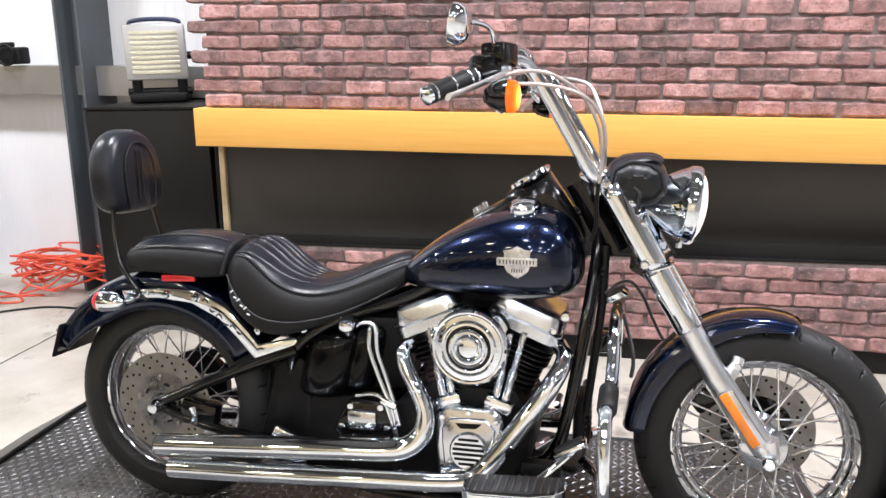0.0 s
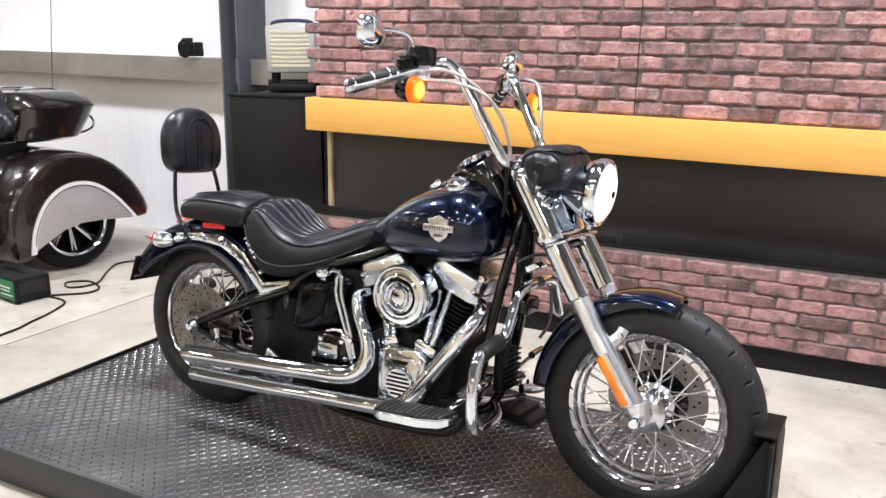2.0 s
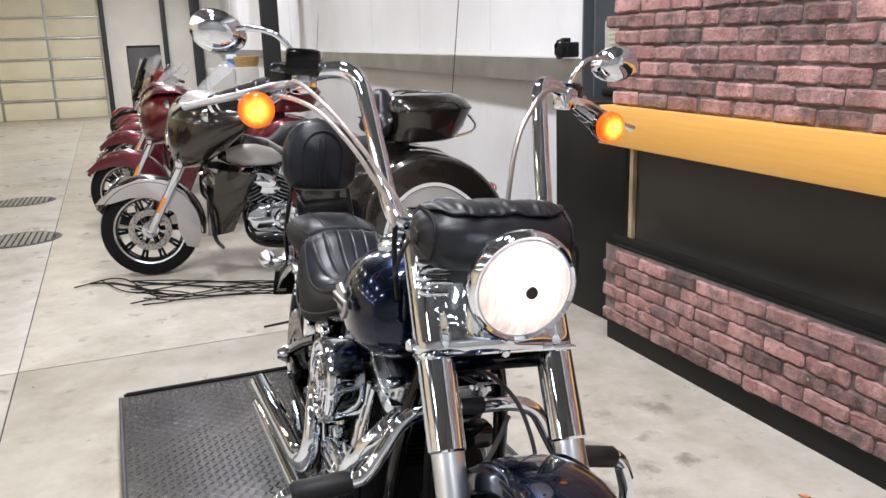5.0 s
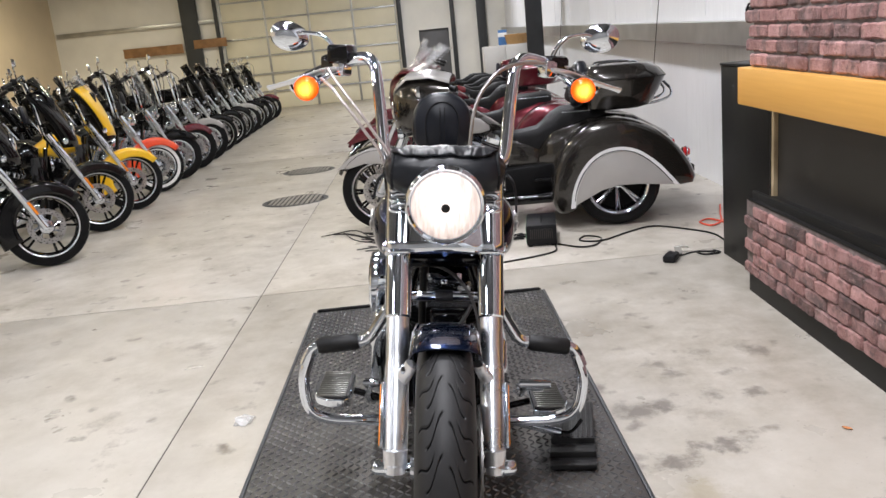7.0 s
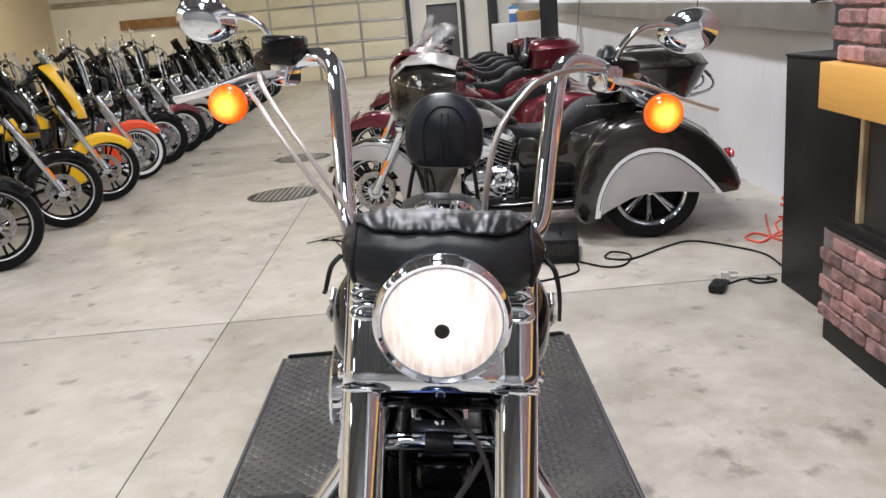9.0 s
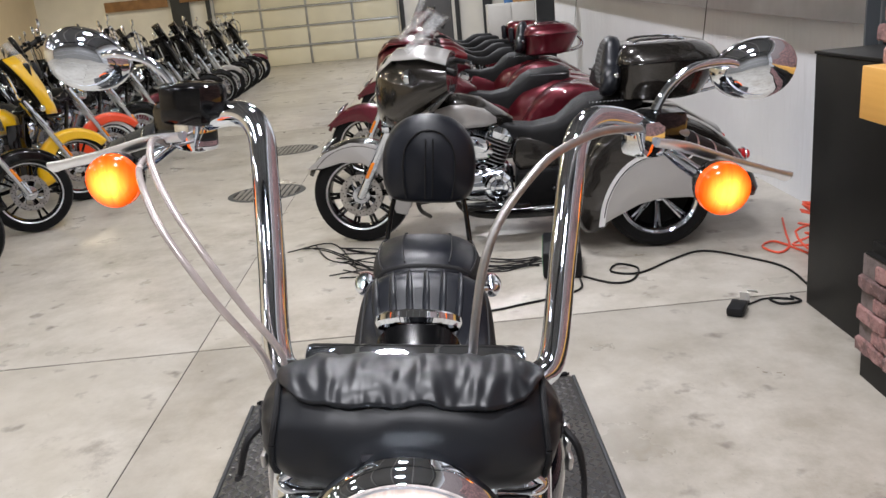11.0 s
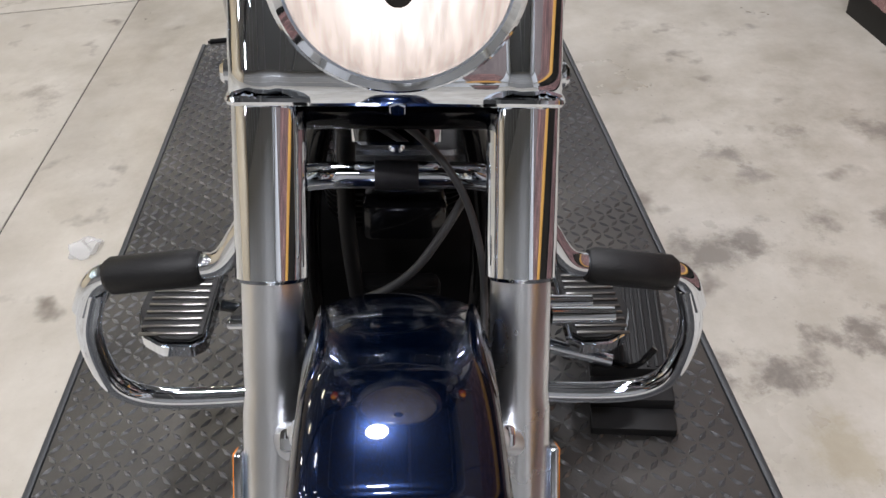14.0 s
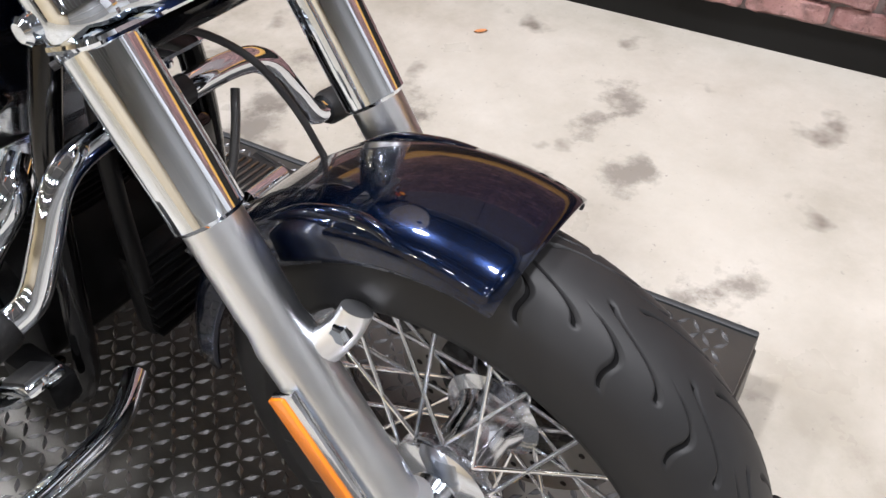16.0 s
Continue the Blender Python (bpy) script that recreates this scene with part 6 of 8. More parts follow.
# cables and hoses
part("cable", tube([(1.01, -0.35, 1.185), (1.06, -0.345, 1.186), (1.119, -0.33, 1.183), (1.174, -0.305, 1.170), (1.214, -0.278, 1.144), (1.236, -0.240, 1.099), (1.239, -0.208, 1.055), (1.232, -0.172, 1.005), (1.224, -0.160, 0.965)], 0.0042, 10, 6), PINK_HOSE, bike, "clear-coated braided throttle cable")
part("cable", tube([(1.01, -0.33, 1.198), (1.055, -0.328, 1.212), (1.10, -0.32, 1.213), (1.149, -0.303, 1.196), (1.194, -0.268, 1.157), (1.222, -0.220, 1.099), (1.228, -0.182, 1.047), (1.227, -0.152, 1.005), (1.222, -0.145, 0.965)], 0.0042, 10, 6), PINK_HOSE, bike, "clear-coated braided cable")
part("cable", tube([(0.985, 0.355, 1.218), (1.015, 0.300, 1.228), (1.075, 0.225, 1.232), (1.140, 0.168, 1.222), (1.180, 0.132, 1.203), (1.205, 0.094, 1.157), (1.218, 0.076, 1.110), (1.225, 0.068, 1.055), (1.225, 0.065, 1.0), (1.215, 0.065, 0.93)], 0.0052, 10, 6), WIRE, bike, "thick braided clutch cable")
part("brake_hose", tube([(1.224, -0.158, 0.968), (1.220, -0.156, 0.92), (1.220, -0.150, 0.87), (1.208, -0.14, 0.823)], 0.0052, 10, 5), HOSE, bike, "black hose below the cables")
part("brake_hose", tube([(1.245, -0.095, 0.690), (1.275, -0.05, 0.708), (1.305, 0.01, 0.700), (1.335, 0.06, 0.655), (1.362, 0.086, 0.590), (1.40, 0.092, 0.52), (1.49, 0.085, 0.42)], 0.0042, 10, 6), HOSE_GREY, bike, "thin dark grey brake hose")
part("wiring_loom", tube([(1.24, -0.04, 0.80), (1.235, -0.055, 0.66), (1.22, -0.06, 0.52), (1.20, -0.05, 0.36)], 0.011, 10, 5), HOSE, bike, "black wiring loom")
part("brake_hose", tube([(1.285, 0.075, 0.600), (1.300, 0.050, 0.560), (1.312, 0.020, 0.520), (1.316, -0.015, 0.492), (1.312, -0.055, 0.470)], 0.0052, 10, 5), HOSE_GREY, bike, "dark grey ribbed hose")
for k in range(7):
    part("loom_ring", revolve([(0.0125, -0.004), (0.0135, 0), (0.0125, 0.004)], (1.2355, -0.0545, 0.66 + 0.014 * k), (0.1, 0.15, 1), 10), HOSE, bike)
part("bullet_bolt", revolve([(0, 0.02), (0.010, 0.018), (0.013, 0.006), (0.010, -0.02)], (1.150, -0.118, 0.632), (0, -1, 0), 14), CHROME, bike, "chrome tank bolt")

# ---- leather roll strapped before the bars ----
bag = thing("handlebar_bag", BIKE, "soft black leather tool roll strapped over the headlamp", "leather bag")


def roll_point(u, a, grow=0.0):
    """A point on the roll's skin: u along it, a round it from the front over the top."""
    u, a, grow = float(u), float(a), float(grow)
    k = max(0.30, (1 - abs(u) ** 6) ** 0.5)
    c, s_ = math.cos(a), math.sin(a)
    sag = 0.006 * (1 - u * u)
    p = Vector((1.312 + (0.072 + grow) * k * math.copysign(abs(c) ** 0.85, c), 0.155 * u, 0.966 + (0.058 * k + grow) * math.copysign(abs(s_) ** 0.88, s_) - sag * (1 if s_ < 0 else 0.3)))
    crease = 0.0014 * abs(u) ** 3 * math.sin(a * 9 + 3 * u)
    return p + (0.0045 + 0.006 * abs(u) ** 6) * noise.noise_vector(p * 13) + 0.0018 * noise.noise_vector(p * 30) + Vector((crease * c, 0, crease * s_))


rings = [[roll_point(u, 2 * math.pi * k / 72) for k in range(72)] for u in np.sin(np.linspace(-math.pi / 2, math.pi / 2, 61))]
part("pouch", loft(rings), BAG_LEATHER, bag, "creased black leather pouch", 70)
for s in SIDES:
    part("end_seam", tube([roll_point(s * 0.86, 2 * math.pi * k / 24, 0.002) for k in range(25)], 0.0036, 8, 2), LEATHER_SIDE, bag, "rolled leather end seam")
rings = []
for v in np.linspace(0, 1, 33):
    ring = []
    for u in np.linspace(-0.88, 0.88, 97):
        low = 44 + 50 * (abs(u) / 0.88) ** 10 + 1.6 * math.sin(9 * u + 1) + 1.0 * math.sin(21 * u)
        a = radians(160 + (low - 160) * v)
        puff = 0.0065 + 0.0024 * noise.noise(Vector((u * 7, v * 3, 1.7))) + 0.0022 * noise.noise(Vector((u * 16, v * 6, 4.2))) + 0.0015 * v**2 * math.sin(u * 15 + 0.6 + 3 * u * u) * (0.6 + 0.4 * math.sin(u * 5)) + 0.003 * v**2
        ring.append(roll_point(u, a, puff))
    rings.append(ring)
add_shell(part("flap", loft(rings, cap=False, closed=False), BAG_LEATHER, bag, "folded leather flap with a wavy edge", 70), 0.006)
for s in SIDES:
    part("lace", tube([(1.305, s * 0.158, 0.955), (1.318, s * 0.172, 0.94), (1.312, s * 0.182, 0.90), (1.322, s * 0.183, 0.86 if s > 0 else 0.90)], [0.004, 0.004, 0.0035, 0.003], 8, 5), LEATHER_SIDE, bag, "thin leather lace")
part("buckle", box((1.386, -0.02, 0.958), (0.006, 0.055, 0.022), 0.003, Matrix.Rotation(radians(-12), 3, "Y")), BADGE_DARK, bag, "dark worn buckle")

# ---- other machines in the hall ----
def hub_at(name, parent, p, label=""):
    ob = new(name)
    ob.parent = parent
    ob.location = p
    return tagged(ob, label)


def cast_wheel(parent, x, r, half, spokes, y=0.0, rim_mat=None, white=False, turn=0.0, disc=True, rim_r=None, spoke_mat=None):
    """A wheel with its tyre, rim, spokes and brake disc."""
    black = spokes < 16 and rim_mat is None and disc
    rim_r = rim_r or r * (0.76 if black else 0.70)
    if black:
        rim_mat = BLACK_GLOSS
    w = hub_at("wheel", parent, (x, y, r))
    w.rotation_euler = (0, 0, radians(turn))
    prof = [(rim_r - 0.01, -half * 0.8), (rim_r, -half), (rim_r + (r - rim_r) * 0.55, -half * 1.04), (r * 0.965, -half * 0.82), (r * 0.99, -half * 0.45), (r, 0), (r * 0.99, half * 0.45), (r * 0.965, half * 0.82), (rim_r + (r - rim_r) * 0.55, half * 1.04), (rim_r, half), (rim_r - 0.01, half * 0.8)]
    part("tyre", revolve(prof, n=40), RUBBER, w)
    if white:
        for s in SIDES:
            part("white_band", revolve([(rim_r + 0.008, s * half * 1.03), (rim_r + (r - rim_r) * 0.45, s * half * 1.06)], n=40), WHITE_PRINT, w, "white sidewall band")
    rim = rim_mat or CHROME
    part("rim", revolve([(rim_r, -half * 0.9), (rim_r + 0.004, -half * 0.8), (rim_r - 0.022, -half * 0.7), (rim_r - 0.03, 0), (rim_r - 0.022, half * 0.7), (rim_r + 0.004, half * 0.8), (rim_r, half * 0.9)], n=40), rim, w)
    if black:
        for s in SIDES:
            part("rim_lip", revolve([(rim_r - 0.010, s * half * 0.86), (rim_r - 0.009, s * half * 1.0), (rim_r - 0.003, s * half * 1.07), (rim_r + 0.002, s * half * 1.0)], n=40), SATIN, w, "machined rim lip")
    bm = revolve([(0, -half * 0.95), (0.03, -half * 0.9), (0.045, -half * 0.5), (0.045, half * 0.5), (0.03, half * 0.9), (0, half * 0.95)], n=20)
    part("hub", bm, CHROME, w)
    bm = bmesh.new()
    for k in range(spokes):
        a = 2 * math.pi * k / spokes
        if spokes > 16:
            tube([(0.03 * math.cos(a + 0.5), (0.5 - k % 2) * half, 0.03 * math.sin(a + 0.5)), ((rim_r - 0.02) * math.cos(a), 0, (rim_r - 0.02) * math.sin(a))], 0.003, 4, 1, bm)
        else:
            for d in ((-0.13, 0.13) if spokes < 7 else (-0.07, 0.07)):
                tube([(0.03 * math.cos(a), 0, 0.03 * math.sin(a)), ((rim_r - 0.02) * math.cos(a + d), half * 0.35, (rim_r - 0.02) * math.sin(a + d))], [0.013, 0.010], 6, 1, bm)
    tagged(part("spoke_set", bm, spoke_mat or (rim if spokes > 16 else BLACK_GLOSS if rim_mat is BLACK_GLOSS else POLISHED), w), kind="stuff")
    if disc:
        for s in SIDES:
            bm = revolve([(0.100, 0), (0.142, 0), (0.142, s * 0.005), (0.100, s * 0.005), (0.100, 0)], (0, s * half * 0.85, 0), n=36)
            disc_ = part("brake_disc", bm, ROTOR, w, "drilled brake disc")
            holes = bmesh.new()
            for k in range(36):
                a, rr = 2 * math.pi * k / 36, (0.110, 0.121, 0.132)[k % 3]
                revolve([(0.0046, 0), (0, 0.0004)], (rr * math.cos(a), s * (half * 0.85 + 0.0053), rr * math.sin(a)), (0, s, 0), 6, holes)
            tagged(part("disc_hole", holes, BLACK_CAST, disc_), kind="stuff")
            part("disc_carrier", revolve([(0.028, 0.012), (0.055, 0.008), (0.060, 0.002), (0.028, 0.0)], (0, s * half * 0.86, 0), (0, s, 0), 20), POLISHED, w)
            rivets = bmesh.new()
            for k in range(8):
                a = 2 * math.pi * k / 8
                tube([(0.055 * math.cos(a), s * half * 0.9, 0.055 * math.sin(a)), (0.104 * math.cos(a + 0.25), s * half * 0.88, 0.104 * math.sin(a + 0.25))], 0.006, 5, 1, rivets, 0.5)
            tagged(part("carrier_arm", rivets, POLISHED, w), kind="stuff")
    return w


def swing(bm, x, degrees):
    bmesh.ops.transform(bm, matrix=Matrix.Translation((x, 0, 0)) @ Matrix.Rotation(radians(degrees), 4, "Z") @ Matrix.Translation((-x, 0, 0)), verts=bm.verts)
    return bm


def vee_engine(parent, x, z, bright=True, black_fins=False):
    metal = POLISHED if bright else BLACK_CAST
    eng = hub_at("engine", parent, (x, 0, z), "vee-twin engine with chrome covers")
    part("crankcase", box((0, 0, 0), (0.34, 0.30, 0.22), 0.05), metal, eng)
    for lean in (-24, 24):
        up = Vector((math.sin(radians(lean)), 0, math.cos(radians(lean))))
        ahead = Vector((up.z, 0, -up.x))
        rows = []
        for k in range(8):
            for d, g in ((0.0, 0.75), (0.006, 1.0), (0.014, 1.0), (0.020, 0.75)):
                rows.append(oval(up * (0.10 + 0.025 * k + d), ahead * 0.085 * g, (0, 0.105 * g, 0), 14, 4))
        part("cylinder", loft(rows), FIN if black_fins or not bright else POLISHED, eng)
        if black_fins:
            for k in range(8):
                ring = oval(up * (0.110 + 0.025 * k), ahead * 0.0865, (0, 0.1065, 0), 14, 4)
                part("fin_edge", tube(ring + ring[:1], 0.0022, 5, 1), SATIN, eng, "bright machined fin edge")
        part("rocker_box", loft([oval(up * d, ahead * a, (0, b, 0), 18, 5) for d, a, b in ((0.30, 0.09, 0.11), (0.34, 0.095, 0.115), (0.375, 0.07, 0.09))]), CHROME, eng)
    for s in SIDES:
        part("side_cover", revolve([(0.11, 0), (0.11, 0.02), (0.085, 0.035), (0.05, 0.038), (0.045, 0.03), (0.02, 0.034), (0, 0.036)], (0.02, s * 0.14, -0.01), (0, s, 0), 28), CHROME, eng)
    part("air_cleaner", revolve([(0.085, -0.03), (0.088, 0.02), (0.06, 0.035), (0, 0.04)], (0.0, -0.13, 0.24), (0, -1, 0), 24), CHROME, eng)
    part("horn_cover", revolve([(0.07, -0.03), (0.075, 0.02), (0.05, 0.03), (0, 0.035)], (0.0, 0.12, 0.22), (0, 1, 0), 24), CHROME, eng)
    return eng


def road_bike(place, paint, label, fairing=False, screen=False, white=False, spokes=5, dark_wheel=True, bags=True, apes=0.0, steer=14, tag=False, fender_paint=None, trunk=False, sissy=False, tank_paint=None):
    """A parked touring or cruiser motorcycle; x ahead, the rear contact at the origin."""
    m = thing("motorcycle", place, label, "motorcycle", "parked motorcycles")
    xf, r = 1.62, 0.325
    fp = fender_paint or paint
    cast_wheel(m, 0.0, r, 0.07, spokes, rim_mat=BLACK_GLOSS if dark_wheel else None)
    cast_wheel(m, xf, r, 0.062, spokes, rim_mat=None, white=white, turn=steer, spoke_mat=BLACK_GLOSS if dark_wheel else None)
    pivot = 1.28
    own = fender((xf, r), r + 0.04, 0.094, lambda u: r - 0.125 + 0.085 * u, 204, 36, 20)
    add_shell(part("front_fender", swing(own, xf, steer), fp, m, "", 60), 0.004)
    add_shell(part("rear_fender", fender((0, r), r + 0.05, 0.10, lambda u: r - 0.06, 25, 168, 18), fp, m, "", 60), 0.004)
    for s in SIDES:
        off = Vector((0, s * 0.115, 0))
        a, b = Vector((1.27, 0, 0.98)) + off, Vector((xf - 0.01, 0, r)) + off
        bm = tube([a, a.lerp(b, 0.5), a.lerp(b, 0.51), b], [0.033, 0.033, 0.028, 0.028], 12, 1)
        part("fork_leg", swing(bm, xf - 0.02, steer), CHROME, m)
        c = a.lerp(b, 0.78) + Vector((0.01, s * 0.03, 0.02))
        part("fork_reflector", swing(box(c, (0.02, 0.008, 0.12), 0.003, Matrix.Rotation(radians(-28), 3, "Y")), xf - 0.02, steer), AMBER, m)
    part("fuel_tank", loft([oval((x, 0, (t + l) / 2), (0, w, 0), (0, 0, (t - l) / 2), 20, 2.6) for x, t, l, w in ((0.62, 0.76, 0.72, 0.03), (0.70, 0.82, 0.70, 0.09), (0.85, 0.91, 0.69, 0.15), (1.0, 0.945, 0.69, 0.175), (1.1, 0.93, 0.70, 0.17), (1.18, 0.86, 0.73, 0.12))]), tank_paint or paint, m, "", 70)
    part("seat", loft(seat_body([(-0.15, 0.09, 0.80, 0.77, 0.70, 0), (-0.1, 0.13, 0.83, 0.80, 0.69, 0), (0.15, 0.14, 0.85, 0.81, 0.68, 0.01), (0.24, 0.15, 0.83, 0.78, 0.65, 0.0), (0.4, 0.17, 0.75, 0.72, 0.62, 0.02), (0.55, 0.13, 0.75, 0.72, 0.64, 0.01), (0.68, 0.06, 0.80, 0.78, 0.70, 0)], 20)), LEATHER_SIDE, m, "", 60)
    vee_engine(m, 0.80, 0.36, not dark_wheel or spokes > 16)
    for y, z in ((-0.2, 0.20), (0.2, 0.20)):
        part("exhaust", tube([(1.0, y * 0.6, 0.45), (0.97, y, 0.28), (0.85, y, z), (0.3, y, z), (-0.3, y * 1.05, z + 0.02)], [0.025, 0.028, 0.03, 0.045, 0.045], 12, 4), CHROME, m)
    part("frame", tube([(1.24, 0, 0.86), (1.16, 0.05, 0.5), (1.08, 0.1, 0.2), (0.5, 0.11, 0.16), (0.3, 0.1, 0.4)], 0.02, 8, 3), BLACK_GLOSS, m)
    part("engine_guard", tube([(1.16, 0, 0.62), (1.17, 0.2, 0.60), (1.17, 0.34, 0.48), (1.16, 0.33, 0.30), (1.14, 0.15, 0.22), (1.14, -0.15, 0.22), (1.16, -0.33, 0.30), (1.17, -0.34, 0.48), (1.17, -0.2, 0.60), (1.16, 0, 0.62)], 0.015, 8, 4), CHROME if not dark_wheel else BLACK_GLOSS, m)
    lamp_z = 1.0 if fairing else 0.95
    lamp_x = 1.50 if fairing else 1.43
    part("headlamp", swing(revolve([(0, -0.12), (0.06, -0.10), (0.09, -0.03), (0.095, 0), (0.085, 0.008)], (lamp_x, 0, lamp_z), (1, 0, 0), 24), pivot, steer), CHROME, m)
    part("headlamp_lens", swing(revolve([(0.086, 0.006), (0.05, 0.02), (0, 0.024)], (lamp_x, 0, lamp_z), (1, 0, 0), 24), pivot, steer), MIRROR, m)
    top = 1.25 + apes
    for s in SIDES:
        bm = tube([(1.25, s * 0.03, 1.0), (1.24, s * 0.12, 1.02), (1.17, s * 0.17, top), (1.10, s * 0.28, top + 0.01), (0.98, s * 0.43, top - 0.06)], 0.014, 8, 4)
        part("handlebar", swing(bm, pivot, steer), CHROME, m)
        part("grip", swing(tube([(1.04, s * 0.36, top - 0.03), (0.97, s * 0.44, top - 0.065)], 0.02, 10, 1), pivot, steer), GRIP, m)
        part("bar_control", swing(box((1.07, s * 0.325, top - 0.012), (0.06, 0.07, 0.06), 0.015), pivot, steer), BLACK_CAST, m)
        part("cable", swing(tube([(1.08, s * 0.30, top), (1.20, s * 0.24, top - 0.02), (1.30, s * 0.14, top - 0.16), (1.26, s * 0.05, 0.86)], 0.006, 6, 4), pivot, steer), HOSE, m)
        if fairing:
            part("leg_shield", loft([[(1.24, s * 0.14, z), (1.20, s * w, z), (1.14, s * (w + 0.03), z), (1.15, s * w, z), (1.20, s * 0.14, z)] for z, w in ((0.28, 0.26), (0.45, 0.33), (0.62, 0.36), (0.78, 0.30))]), BLACK_PAINT, m, "black leg shield", 60)
        part("mirror_stem", swing(tube([(1.10, s * 0.29, top), (1.09, s * 0.34, top + 0.10), (1.08, s * 0.38, top + 0.13)], 0.006, 6, 3), pivot, steer), CHROME, m)
        bm = loft([oval((1.08 + d, s * 0.42, top + 0.14), (0, 0.065 * k, 0), (0, 0, 0.042 * k), 16, 2.3) for d, k in ((0.03, 0.5), (0.015, 0.95), (-0.005, 1.0))])
        part("mirror", swing(bm, pivot, steer), CHROME, m)
        part("turn_signal", swing(revolve([(0, -0.03), (0.03, -0.01), (0.033, 0.01), (0.02, 0.025), (0, 0.028)], (1.40, s * 0.22, 0.90), (1, 0, 0), 14), pivot, steer), CHROME, m)
        if bags:
            part("saddlebag", loft([oval((x, s * 0.27, 0.52), (0, 0.085 * k, 0), (0, 0, 0.15 * k), 16, 3.6) for x, k in ((-0.38, 0.75), (-0.34, 0.95), (0.0, 1.0), (0.18, 0.98), (0.24, 0.7))]), tank_paint or paint, m, "", 50)
    if fairing:
        def wing(back, k):
            rows = []
            for u in np.linspace(0, 1, 9):
                wide = k * (0.15 + 0.24 * math.sin(math.pi / 2 * u) ** 1.4 - 0.06 * u ** 6)
                rows.append([(1.54 - back - 0.20 * u ** 1.5 - (0.10 + 0.07 * u) * v * v, v * wide, 0.84 + 0.56 * u - 0.05 * v * v * u) for v in np.linspace(-1, 1, 15)])
            return loft(rows, cap=False, closed=False)
        shell = part("fairing", swing(wing(0, 1.0), pivot, steer), paint, m, "batwing fairing", 60)
        add_shell(shell, 0.012)
        add_shell(part("inner_fairing", swing(wing(0.022, 0.97), pivot, steer), BLACK_CAST, m, "", 60), 0.03)
        part("dash", swing(box((1.32, 0, 1.20), (0.12, 0.46, 0.22), 0.03), pivot, steer), BLACK_CAST, m)
    if screen or fairing:
        rows = []
        hi = 1.60 if screen else 1.52
        lo = 1.28 if fairing else 1.06
        for u in np.linspace(0, 1, 6):
            ring = []
            for v in np.linspace(-1, 1, 11):
                ring.append((1.42 - 0.16 * u - 0.07 * v * v, v * (0.24 - 0.05 * u * u), lo + (hi - lo) * u - 0.04 * v * v * u))
            rows.append(ring)
        ob = part("windscreen", swing(loft(rows, cap=False, closed=False), pivot, steer), DARK_SCREEN if fairing and paint is BLACK_PAINT else SMOKE, m, "windscreen", 70)
        add_shell(ob, 0.004)
        ob.visible_shadow = False
    if trunk:
        part("tour_trunk", loft([oval((-0.22, 0, z), (0.24 * k, 0, 0), (0, 0.28 * k, 0), 24, 3.5) for z, k in ((0.84, 0.85), (0.88, 0.97), (1.0, 1.0), (1.08, 0.97), (1.12, 0.8))]), paint, m, "", 50)
        part("trunk_pad", box((0.05, 0, 0.98), (0.07, 0.40, 0.20), 0.03), LEATHER, m)
    if sissy:
        for s in SIDES:
            part("sissy_bar", tube([(-0.10, s * 0.12, 0.66), (-0.20, s * 0.12, 0.95), (-0.24, s * 0.08, 1.16)], 0.011, 8, 3), BLACK_GLOSS, m)
        part("sissy_pad", box((-0.20, 0, 1.10), (0.07, 0.26, 0.24), 0.035, Matrix.Rotation(radians(-8), 3, "Y")), LEATHER, m)
    part("side_stand", tube([(0.62, 0.12, 0.18), (0.66, 0.24, 0.03)], 0.012, 8, 1), BLACK_GLOSS, m)
    if tag:
        part("price_tag", swing(box((1.2, 0.28, top - 0.13), (0.004, 0.10, 0.16), 0.001), pivot, steer), PAPER, m, "white paper tag on the bar")
    return m


